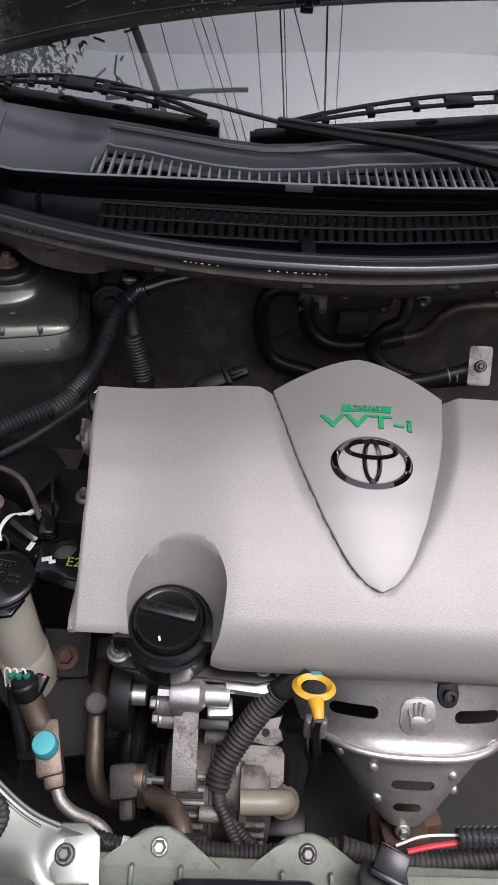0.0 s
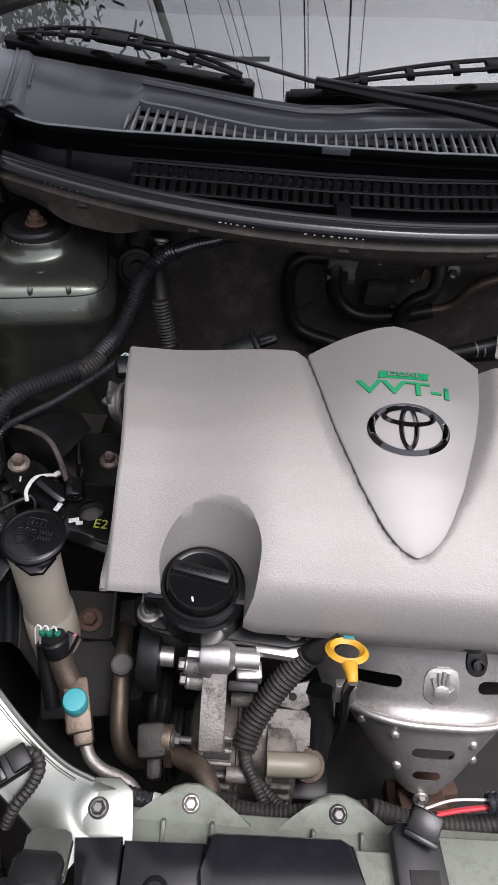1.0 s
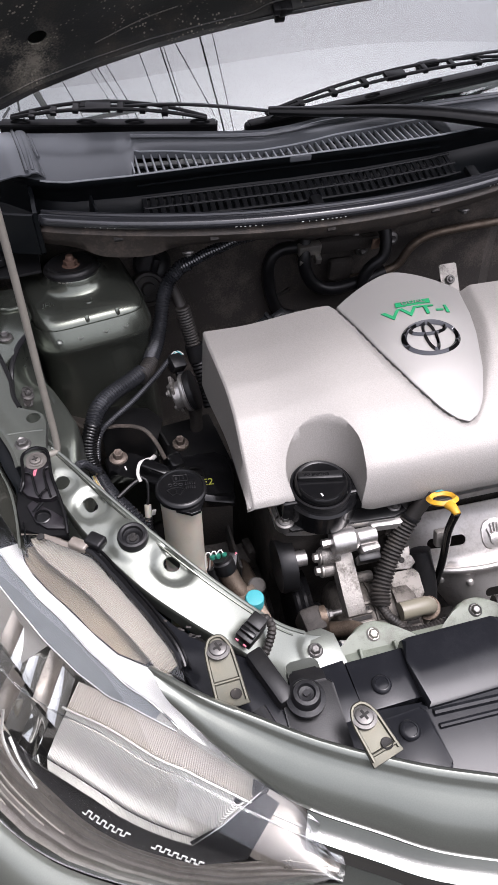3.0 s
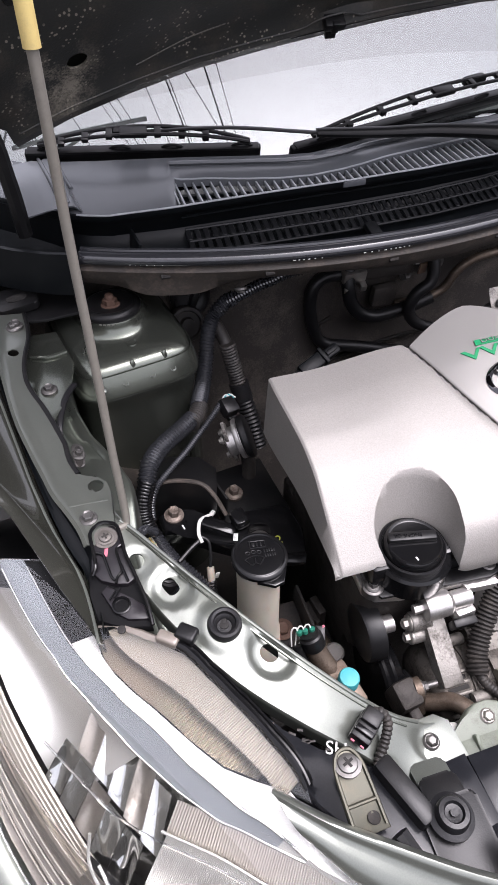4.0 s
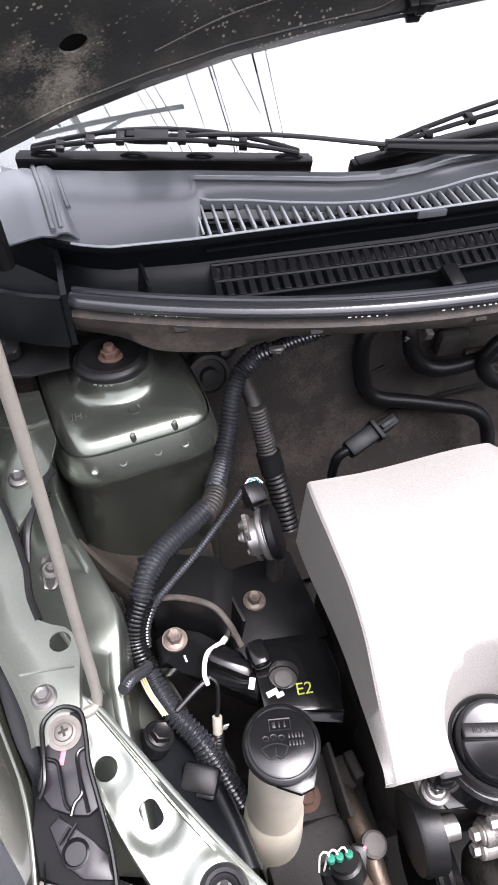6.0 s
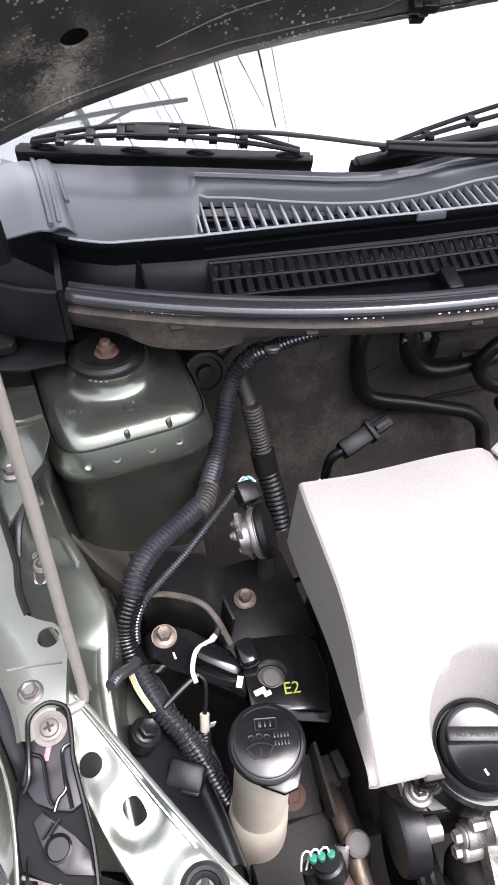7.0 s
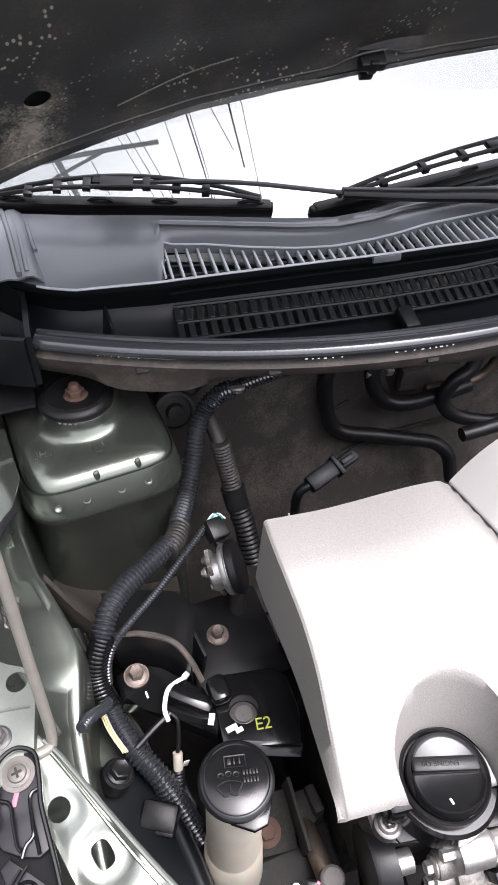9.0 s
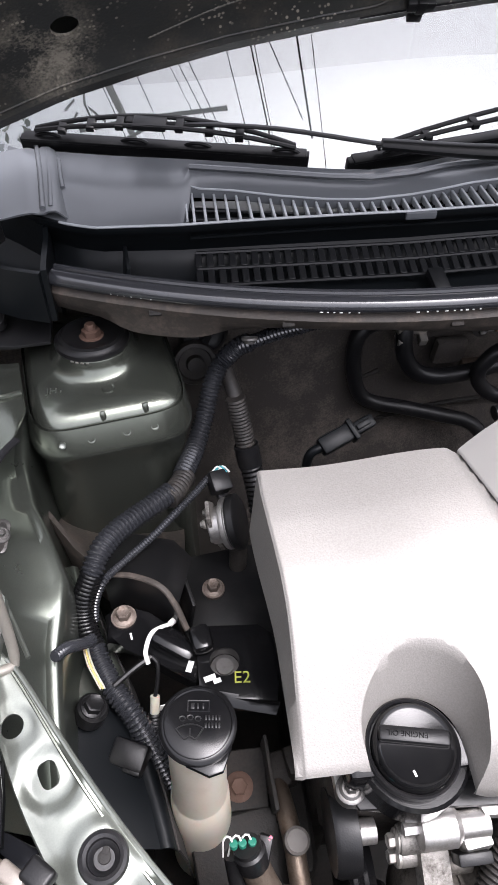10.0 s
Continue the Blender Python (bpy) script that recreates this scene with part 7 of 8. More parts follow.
lamp_panel("beam_edge", 0.52, 0.815, BEAM_LOW, shift(BEAM_LOW, 0.016), 0.024, 0.013, REFLECTOR)
part("lens_crease", tube(bmesh.new(), [lamp_at(u, interp(u, SPLIT), -0.0005) for u in np.linspace(0.31, 0.95, 40)], 0.0011, 6, 0.008), LENS, lamp, "fine crease moulded along the lens")
part("split_line", tube(bmesh.new(), [lamp_at(u, interp(u, SPLIT), 0.0205) for u in np.linspace(0.50, 0.90, 30)], 0.0014, 6, 0.008), PALE_CHROME, lamp)
lamp_panel("side_flute", 0.05, 0.47, [(0.0, 0.63), (0.24, 0.63), (0.38, 0.67), (0.47, 0.70)], [(0.0, 0.80), (0.24, 0.80), (0.47, 0.79)], 0.026, 0.020, WARM_CHROME, 6, 0.004, along=False)
lamp_panel("lower_mask", 0.46, 0.85, shift(BEAM_LOW, 0.018), [(0.46, 0.70), (0.57, 0.690), (0.63, 0.692), (0.70, 0.690), (0.80, 0.65), (0.85, 0.5)], 0.016, 0.014, BLACK_GLOSS, label="glossy black lower mask")
part("chrome_petal", tube(bmesh.new(), [lamp_at(u, v, 0.010) for u, v in ((0.44, 0.60), (0.465, 0.68), (0.505, 0.72), (0.555, 0.725), (0.51, 0.69), (0.475, 0.655))], 0.0016, 6, 0.008), PALE_CHROME, lamp)
lamp_panel("lower_reflector", 0.05, 0.97, [(0.05, 0.81), (0.46, 0.72), (0.60, 0.70), (0.80, 0.66), (0.90, 0.46), (0.97, 0.4)], 0.98, 0.018, 0.010, SMOKED_DIMMED, 5, 0.003, along=False, bow=0.01, label="smoked lower reflector")
lamp_panel("end_mask", 0.825, 0.99, [(0.82, 0.03), (0.99, 0.05)], [(0.82, 0.16), (0.85, 0.5), (0.99, 0.6)], 0.022, 0.018, SMOKED_DIMMED)
for k in range(4):
    part("moulded_line", tube(bmesh.new(), [lamp_at(u, 0.80 + 0.035 * k + 0.05 * (u - 0.3), 0.009) for u in np.linspace(0.10, 0.62 - 0.03 * k, 24)], 0.0009, 6, 0.008), WARM_CHROME, lamp)
for (ua, va), (ub, vb), nz in (((0.624, 0.639), (0.696, 0.620), 6), ((0.728, 0.612), (0.800, 0.622), 6)):
    zig = []
    for k in range(nz * 4):
        f = ((k + 1) // 2) / (nz * 2)
        high = 0.014 * (1 if ((k + 2) // 2) % 2 else -1)
        zig.append(lamp_at(ua + (ub - ua) * f, va + (vb - va) * f + high, 0.011))
    bm = bmesh.new()
    for p, q in zip(zig, zig[1:]):
        tube(bm, [p, q], 0.0007, 5, 0.02)
    part("zigzag_line", bm, LABEL_WHITE, lamp, "pale stepped line")

# painted bumper lip in front of the lamp
lip_top = [(-0.352, -0.040, 0.929), (-0.314, -0.073, 0.925), (-0.274, -0.100, 0.920), (-0.221, -0.134, 0.915), (-0.166, -0.162, 0.911), (-0.109, -0.187, 0.910), (0.0, -0.225, 0.910), (0.12, -0.245, 0.91), (0.3, -0.24, 0.91)]
lip_low = [(-0.335, -0.075, 0.908), (-0.299, -0.120, 0.889), (-0.250, -0.165, 0.870), (-0.185, -0.203, 0.860), (-0.121, -0.237, 0.858), (0.0, -0.275, 0.855), (0.12, -0.29, 0.855), (0.2, -0.295, 0.855), (0.3, -0.29, 0.855)]
p1, p2 = spline(lip_top, 0.006), spline(lip_low, 0.006)
bm = bmesh.new()
rows = []
for i in range(70):
    p = p1[round(i * (len(p1) - 1) / 69)]
    q = p2[round(i * (len(p2) - 1) / 69)]
    nrm = Vector((-0.3, -0.5, 0.8)).normalized()
    prof = [(0.0, 0.0), (0.04, 0.0014), (0.09, 0.0012), (0.14, 0.0002), (0.20, 0.0), (0.28, 0.0014), (0.36, 0.0030), (0.46, 0.0046), (0.58, 0.0054), (0.70, 0.0050), (0.82, 0.0034), (0.92, 0.0008), (1.0, -0.004)]
    rows.append([p + Vector((0.004, 0.006, -0.012)), p + Vector((0.001, 0.002, -0.002))] + [p.lerp(q, f) + nrm * g for f, g in prof] + [q + Vector((0.002, 0.004, -0.012)), q + Vector((0.004, 0.01, -0.03))])
sheet(bm, rows, 0.002)
bumper = part("bumper_lip", bm, PAINT, body, "silvery green painted bumper lip", 50)
bm = bmesh.new()
rows = [[q + Vector((0.004, 0.008, -0.030)), q + Vector((-0.004, -0.012, -0.030)), q + Vector((-0.006, -0.020, -0.040)), q + Vector((0.0, -0.016, -0.060))] for q in p2[24:]]
sheet(bm, rows, 0.002)
part("chrome_strip", bm, REFLECTOR, bumper, "bright grille strip")
bm = bmesh.new()
rows = []
for i in range(40):
    q = p2[round(i * (len(p2) - 1) / 39)]
    rows.append([q + Vector((0.01, 0.01, -0.06)), q + Vector((-0.03, -0.04, -0.12)), q + Vector((-0.05, -0.07, -0.3)), q + Vector((0, 0.05, -0.55))])
rows = rows[6:]
sheet(bm, rows, 0.003)
part("bumper_face", bm, PAINT, body, "silvery green painted bumper", 50)
bm = bmesh.new()
rows = []
for i in range(40):
    q = lout[round(i * (len(lout) - 1) / 39 * 0.97)]
    out_by = Vector((-0.8, -0.6, 0)) if i < 20 else Vector((-0.5, -0.85, 0))
    rows.append([q + Vector((0, 0, -0.012)), q + out_by * 0.012 + Vector((0, 0, -0.008)), q + out_by * 0.035 + Vector((0, 0, -0.018)), q + out_by * 0.052 + Vector((0, 0, -0.045)), q + out_by * 0.06 + Vector((0, 0, -0.12)), q + out_by * 0.05 + Vector((0, 0, -0.45))])
sheet(bm, rows, 0.003)
part("bumper_corner", bm, PAINT, body, "silvery green painted bumper corner", 50)

# ---- left side of the bay ----
# large ribbed loom along the tower
main_loom = thing("wiring_loom", (-0.36, 0.36, 0.75), "thick ribbed black cable sleeve looping past the tower", "wiring")
bm = bmesh.new()
tube(bm, [(-0.05, 0.588, 1.004), (-0.08, 0.600, 0.990), (-0.117, 0.615, 0.975), (-0.138, 0.625, 0.961), (-0.161, 0.635, 0.947), (-0.185, 0.645, 0.930), (-0.195, 0.650, 0.924)], 0.0095, 14, pitch=0.0050, depth=0.0022)
part("ribbed_sleeve", bm, SLEEVE, main_loom)
bm = bmesh.new()
tube(bm, [(-0.190, 0.648, 0.926), (-0.205, 0.651, 0.918), (-0.219, 0.647, 0.906)], 0.0126, 14, pitch=0.0050, depth=0.0018)
part("tape_wrap", bm, SLEEVE, main_loom)
bm = bmesh.new()
tube(bm, [(-0.212, 0.652, 0.912), (-0.228, 0.647, 0.895), (-0.241, 0.628, 0.878), (-0.252, 0.602, 0.853), (-0.267, 0.566, 0.833), (-0.285, 0.521, 0.832)], 0.0128, 16, pitch=0.0052, depth=0.0034)
part("ribbed_sleeve", bm, SLEEVE, main_loom)
bm = bmesh.new()
tube(bm, [(-0.281, 0.525, 0.829), (-0.292, 0.502, 0.832), (-0.303, 0.486, 0.834)], 0.0136, 14, pitch=0.0052, depth=0.0012)
part("tape_wrap", bm, DUSTY, main_loom)
bm = bmesh.new()
tube(bm, [(-0.298, 0.496, 0.836), (-0.318, 0.478, 0.837), (-0.340, 0.460, 0.838), (-0.361, 0.439, 0.840), (-0.376, 0.416, 0.840), (-0.386, 0.394, 0.830)], 0.0132, 16, pitch=0.0052, depth=0.0034)
part("ribbed_sleeve", bm, SLEEVE, main_loom)
bm = bmesh.new()
tube(bm, [(-0.383, 0.394, 0.836), (-0.393, 0.381, 0.818), (-0.397, 0.370, 0.800), (-0.394, 0.356, 0.785), (-0.389, 0.345, 0.775)], 0.0125, 16, pitch=0.0045, depth=0.0009)
part("taped_sleeve", bm, BLACK_GLOSS, main_loom)
bm = bmesh.new()
tube(bm, [(-0.390, 0.348, 0.777), (-0.381, 0.325, 0.770), (-0.368, 0.300, 0.765), (-0.350, 0.276, 0.757), (-0.335, 0.255, 0.735), (-0.318, 0.225, 0.70)], 0.0122, 16, pitch=0.0050, depth=0.0026)
part("ribbed_sleeve", bm, SLEEVE, main_loom)
for k, c in enumerate((TANK, YELLOW_GRIP, TANK)):
    bm = bmesh.new()
    o = 0.0022 * (k - 1)
    tube(bm, [(-0.396 + o, 0.340, 0.786), (-0.389 + o, 0.318, 0.784), (-0.377 + o, 0.296, 0.777)], 0.0010, 6, 0.004)
    part("bare_wire", bm, c, main_loom, "bare pale wire in the split sleeve")
bm = bmesh.new()
tube(bm, [(-0.388, 0.345, 0.790), (-0.391, 0.333, 0.805), (-0.400, 0.308, 0.846), (-0.407, 0.292, 0.862)], 0.0060, 12, pitch=0.0042, depth=0.0014)
part("side_branch", bm, SLEEVE, main_loom)
bm = block(bmesh.new(), (0.036, 0.026, 0.044), pose(-0.352, 0.243, 0.735, 14, 0, -24), 0.004)
block(bm, (0.018, 0.010, 0.020), pose(-0.350, 0.228, 0.742, 14, 0, -24), 0.002)
part("loom_connector", bm, BLACK, main_loom, "black connector box at the sleeve's end")
bm = bmesh.new()
tube(bm, [(-0.252, 0.510, 0.842), (-0.270, 0.492, 0.836), (-0.294, 0.470, 0.829), (-0.322, 0.441, 0.826), (-0.350, 0.414, 0.826), (-0.372, 0.392, 0.824), (-0.383, 0.378, 0.808), (-0.386, 0.365, 0.79)], 0.0048, 10, pitch=0.0034, depth=0.0012)
part("thin_sleeve", bm, SLEEVE, main_loom)
bm = bmesh.new()
tube(bm, [(-0.366, 0.298, 0.777), (-0.345, 0.312, 0.782), (-0.328, 0.322, 0.784)], 0.0032, 8, 0.004)
tube(bm, [(-0.328, 0.322, 0.784), (-0.322, 0.315, 0.780), (-0.324, 0.300, 0.765), (-0.327, 0.292, 0.757)], 0.0022, 8, 0.004)
part("spur_wire", bm, BLACK, main_loom)
bm = bmesh.new()
tube(bm, [(-0.327, 0.292, 0.757), (-0.328, 0.286, 0.750), (-0.329, 0.280, 0.742)], 0.0050, 10, 0.004)
part("clear_splice", bm, TANK, main_loom)
bm = bmesh.new()
tube(bm, [(-0.329, 0.281, 0.743), (-0.331, 0.268, 0.725)], 0.0068, 12, pitch=0.004, depth=0.0014)
block(bm, (0.035, 0.032, 0.05), pose(-0.338, 0.262, 0.700, 12, 0, 20), 0.004)
part("connector_body", bm, BLACK, main_loom)
bm = bmesh.new()
block(bm, (0.006, 0.001, 0.011), pose(-0.3205, 0.283, 0.748, 0, 15, 10), 0.0002)
part("paper_flag", bm, WHITE, main_loom)

tie = thing("cable_tie", (-0.328, 0.32, 0.78), "white nylon cable tie round a thin wire", "cable tie")
bm = bmesh.new()
tube(bm, [(-0.331, 0.314, 0.784), (-0.333, 0.324, 0.792), (-0.327, 0.342, 0.794), (-0.316, 0.352, 0.788), (-0.307, 0.358, 0.782), (-0.298, 0.368, 0.776)], 0.0024, 8, 0.003, flat=0.5)
part("strap", bm, WHITE, tie)
bm = bmesh.new()
block(bm, (0.008, 0.006, 0.005), pose(-0.306, 0.359, 0.7825, 0, 0, 40), 0.001)
part("lock_head", bm, WHITE, tie)

# loom that drops behind the engine cover
loom2 = thing("rear_loom", (-0.19, 0.62, 0.72), "ribbed black sleeve hanging behind the engine", "wiring")
bm = bmesh.new()
tube(bm, [(-0.226, 0.672, 0.885), (-0.219, 0.655, 0.872), (-0.213, 0.636, 0.858), (-0.210, 0.622, 0.846)], 0.0105, 14, 0.005)
part("bare_hose", bm, DUSTY, loom2)
bm = bmesh.new()
tube(bm, [(-0.212, 0.622, 0.860), (-0.204, 0.612, 0.815), (-0.199, 0.600, 0.785)], 0.0135, 14, pitch=0.0052, depth=0.0016)
part("ribbed_hose", bm, DUSTY, loom2)
bm = bmesh.new()
tube(bm, [(-0.200, 0.603, 0.792), (-0.195, 0.592, 0.765)], 0.0165, 18, 0.006)
part("rubber_cuff", bm, RUBBER, loom2)
bm = bmesh.new()
tube(bm, [(-0.196, 0.594, 0.770), (-0.188, 0.575, 0.735), (-0.182, 0.55, 0.69)], 0.0155, 16, pitch=0.007, depth=0.002)
part("bellows", bm, RUBBER, loom2)

# round grommet in the firewall behind the loom
bm = bmesh.new()
lathe(bm, [(0.034, 0), (0.034, 0.004), (0.029, 0.009), (0.024, 0.004), (0.012, 0.002), (0, 0.004)], (-0.245, 0.735, 0.885), (0, -1, 0.25), 32)
block(bm, (0.012, 0.02, 0.03), pose(-0.24, 0.727, 0.885, 0, 20, 0), 0.004)
tagged(part("grommet", bm, RUBBER, firewall), "black rubber grommet")

# small silver solenoid with its plug
sol = thing("solenoid", (-0.235, 0.475, 0.78), "small silver solenoid with a black plug", "solenoid")
bm = bmesh.new()
sa = Vector((0.93, -0.12, 0.32)).normalized()
sc = Vector((-0.254, 0.472, 0.795))
lathe(bm, [(0.0, 0), (0.020, 0), (0.022, 0.002), (0.022, 0.014), (0.030, 0.016), (0.031, 0.018), (0.031, 0.022), (0.029, 0.023), (0.029, 0.032), (0, 0.034)], sc, sa, 34)
part("can", bm, ALU_CLEAN, sol)
bm = bmesh.new()
lathe(bm, [(0.0305, 0.024), (0.033, 0.027), (0.033, 0.034), (0.030, 0.036), (0, 0.036)], sc, sa, 34)
part("rubber_back", bm, BLACK, sol)
bm = bmesh.new()
slab(bm, [(-0.018, -0.025), (0.016, -0.028), (0.020, 0.006), (0.010, 0.026), (-0.010, 0.034), (-0.018, 0.02)], 0.005, frame_of(sc + sa * 0.002, -sa, (0, 0, 1)), 0.001)
part("flange_plate", bm, ALU, sol)
for dx, dy in ((0.006, -0.018), (-0.012, 0.012), (0.008, 0.016)):
    bm = bmesh.new()
    bolt(bm, frame_of(sc, -sa, (0, 0, 1)) @ Vector((dx, dy, 0.003)), -sa, 0.007, 0.006, 0.005)
    part("flange_screw", bm, STEEL, sol)
bm = bmesh.new()
block(bm, (0.024, 0.026, 0.020), pose(-0.243, 0.502, 0.838, 25, 10, 20), 0.003)
block(bm, (0.012, 0.03, 0.012), pose(-0.243, 0.506, 0.826, 40, 0, 20), 0.002)
part("plug", bm, BLACK, sol)
for k in range(3):
    bm = bmesh.new()
    tube(bm, [(-0.250 + 0.003 * k, 0.512, 0.846), (-0.243 + 0.003 * k, 0.516, 0.850), (-0.236 + 0.003 * k, 0.508, 0.848)], 0.0011, 6, 0.003)
    part("wire_tail", bm, WHITE if k != 1 else TEAL, sol)
bm = bmesh.new()
tube(bm, [(-0.226, 0.470, 0.775), (-0.224, 0.462, 0.75), (-0.228, 0.452, 0.71)], 0.011, 14, 0.008)
part("pipe_stub", bm, ALU_DIRTY_SHADED, sol)

# engine mounting bracket
mountb = thing("engine_mount", (-0.26, 0.33, 0.74), "glossy black engine mounting bracket with yellow letters", "engine mount")
bm = bmesh.new()
slab(bm, [(-0.282, 0.275), (-0.205, 0.262), (-0.196, 0.30), (-0.200, 0.335), (-0.215, 0.348), (-0.272, 0.352), (-0.284, 0.345), (-0.278, 0.33)], 0.030, pose(0, 0, 0.784), 0.004)
cut = bmesh.new()
lathe(cut, [(0.0155, -0.05), (0.0155, 0.05)], (-0.254, 0.309, 0.785), (0, 0, 1), 26)
plate = part("mount_plate", carve(bm, cut), BLACK_GLOSS, mountb)
bm = bmesh.new()
lathe(bm, [(0.015, 0), (0.015, 0.004), (0.009, 0.005), (0.009, 0.009), (0, 0.009)], (-0.254, 0.309, 0.764), (0, 0, 1), 26)
part("bushing", bm, BOLT_DARK, mountb)
bm = bmesh.new()
words(bm, "E2", 0.0175, pose(-0.238, 0.2895, 0.7845, 0, 0, -4), 0.0003)
part("painted_letters", bm, YELLOW_INK, plate, "yellow painted letters E2")
bm = bmesh.new()
slab(bm, [(-0.036, -0.008), (0.034, -0.008), (0.036, 0.006), (-0.036, 0.006)], 0.003, frame_of((-0.238, 0.267, 0.780), (0.05, -0.55, 0.8), (0.2, 1, 0)), 0.001)
part("bevelled_edge", bm, BLACK_GLOSS, plate)
bm = bmesh.new()
slab(bm, [(-0.375, 0.345), (-0.352, 0.340), (-0.315, 0.312), (-0.285, 0.292), (-0.275, 0.305), (-0.290, 0.345), (-0.330, 0.375), (-0.358, 0.392), (-0.378, 0.378)], 0.022, pose(0, 0, 0.780), 0.006, 3)
block(bm, (0.050, 0.020, 0.022), pose(-0.305, 0.330, 0.784, 0, 8, -32), 0.008)
block(bm, (0.022, 0.030, 0.018), pose(-0.276, 0.330, 0.795, 0, 0, 10), 0.007)
arm = part("mount_arm", bm, BLACK_GLOSS, mountb)
bm = bmesh.new()
for dx, dy, w, h, r in ((-0.289, 0.301, 0.006, 0.012, -20), (-0.270, 0.2925, 0.012, 0.006, 15), (-0.263, 0.289, 0.008, 0.005, 15)):
    block(bm, (w, h, 0.0006), pose(dx, dy, 0.7845 if dx > -0.275 else 0.7965, 0, 0, r), 0.0002)
part("sticker_remains", bm, LABEL_WHITE, arm, "scraps of a white sticker")
for q, ax in (((-0.357, 0.371, 0.783), (0.05, -0.05, 1)), ((-0.258, 0.425, 0.735), (0, -0.05, 1))):
    bm = bmesh.new()
    lathe(bm, [(0.0135, -0.004), (0.0135, 0), (0, 0)], q, ax, 26)
    bolt(bm, q, ax, 0.0135, 0.012, 0.012)
    part("mount_bolt", bm, surface("brown_plated_steel", (0.20, 0.165, 0.14), 0.45, 0.6, 0.3, 0.002, 0.7, (0.09, 0.055, 0.04), 0.008), mountb)
bm = bmesh.new()
block(bm, (0.0022, 0.008, 0.0008), pose(-0.349, 0.348, 0.7812, 0, 0, 12), 0.0003)
part("paint_dab", bm, LABEL_WHITE, mountb)
bm = bmesh.new()
block(bm, (0.11, 0.12, 0.02), pose(-0.245, 0.42, 0.72, 4, 0, 8), 0.004)
block(bm, (0.004, 0.09, 0.05), pose(-0.295, 0.415, 0.765, 0, 8, 14), 0.001)
part("back_plate", bm, BLACK, mountb)
bm = bmesh.new()
tube(bm, [(-0.375, 0.405, 0.815), (-0.345, 0.396, 0.822), (-0.315, 0.378, 0.826), (-0.300, 0.362, 0.812), (-0.290, 0.345, 0.790)], 0.0035, 8, 0.006, flat=0.6)
part("brown_edge", bm, PRIMER, mountb, "dusty brown sheet edge")
bm = bmesh.new()
sheet(bm, [[(-0.375, 0.405, 0.814), (-0.345, 0.396, 0.821), (-0.315, 0.378, 0.825), (-0.298, 0.360, 0.810)], [(-0.385, 0.47, 0.80), (-0.345, 0.47, 0.795), (-0.30, 0.46, 0.79), (-0.28, 0.44, 0.78)]], 0.002)
sheet(bm, [[(-0.375, 0.405, 0.814), (-0.345, 0.396, 0.821), (-0.315, 0.378, 0.825), (-0.298, 0.360, 0.810)], [(-0.375, 0.403, 0.75), (-0.345, 0.394, 0.75), (-0.315, 0.376, 0.75), (-0.298, 0.358, 0.75)]], 0.002)
part("splash_plate", bm, BLACK, mountb)

# big bolt on the chassis leg
bm = bmesh.new()
lathe(bm, [(0.0155, -0.014), (0.0155, 0.002), (0.013, 0.005), (0, 0.006)], (-0.386, 0.277, 0.778), (0.45, 0.1, 1), 24)
bolt(bm, (-0.385, 0.276, 0.784), (0.45, 0.1, 1), 0.017, 0.0115, 0.010)
part("leg_bolt", bm, BLACK, body, "glossy black bolt on the chassis leg")

# washer tank neck and cap
tank = thing("washer_tank", (-0.285, 0.212, 0.62), "milky plastic washer tank neck with a black cap", "washer tank")
bm = bmesh.new()
lathe(bm, [(0.033, -0.30), (0.031, -0.19), (0.0285, -0.132), (0.0270, -0.130), (0.0262, -0.126), (0.0255, -0.03), (0.0262, -0.006), (0.0262, 0.0)], (-0.285, 0.213, 0.858), (0.02, 0.05, 1), 32)
part("neck", bm, TANK, tank)
tx = Vector((0.03, -0.03, 1)).normalized()
tm = frame_of((-0.283, 0.217, 0.866), tx)
bm = bmesh.new()
lathe(bm, [(0.0270, -0.014), (0.0300, -0.010), (0.0310, -0.004), (0.0325, -0.003), (0.0325, 0.001), (0.0305, 0.003), (0.0285, 0.0035), (0.0275, 0.0025), (0.026, 0.003), (0, 0.0034)], tm.translation, tx, 48)
slab(bm, [(-0.020, -0.025), (-0.006, -0.040), (0.006, -0.041), (0.020, -0.026), (0.014, -0.018), (-0.014, -0.018)], 0.005, tm @ pose(0, 0, -0.003, 0, 0, 18), 0.0015)
lid = part("cap", bm, BLACK_GLOSS, tank, "black flip cap with raised pictograms")
bm = bmesh.new()
lm = tm @ pose(0, 0, 0.0036, 0, 0, -6)
fan = [lm @ Vector((0.019 * math.sin(radians(a)) - 0.006, 0.019 * math.cos(radians(a)) - 0.020, 0)) for a in range(-38, 39, 8)]
tube(bm, fan, 0.0007, 6, 0.003)
tube(bm, [fan[0], lm @ Vector((-0.011, -0.0125, 0)), lm @ Vector((-0.006, -0.0105, 0)), lm @ Vector((-0.001, -0.0125, 0)), fan[-1]], 0.0007, 6, 0.002)
tube(bm, [lm @ Vector((-0.006, -0.010, 0)), lm @ Vector((-0.006, -0.004, 0))], 0.0007, 6, 0.002)
for k in range(3):
    c = Vector((-0.013 + 0.0065 * k, 0.0035 + 0.001 * (k == 1), 0))
    tube(bm, [lm @ (c + Vector((0.0026 * math.cos(a), 0.0020 * math.sin(a), 0))) for a in np.linspace(0, 5.8, 9)], 0.0006, 5, 0.002)
part("raised_pictogram", bm, BLACK, lid)
bm = bmesh.new()
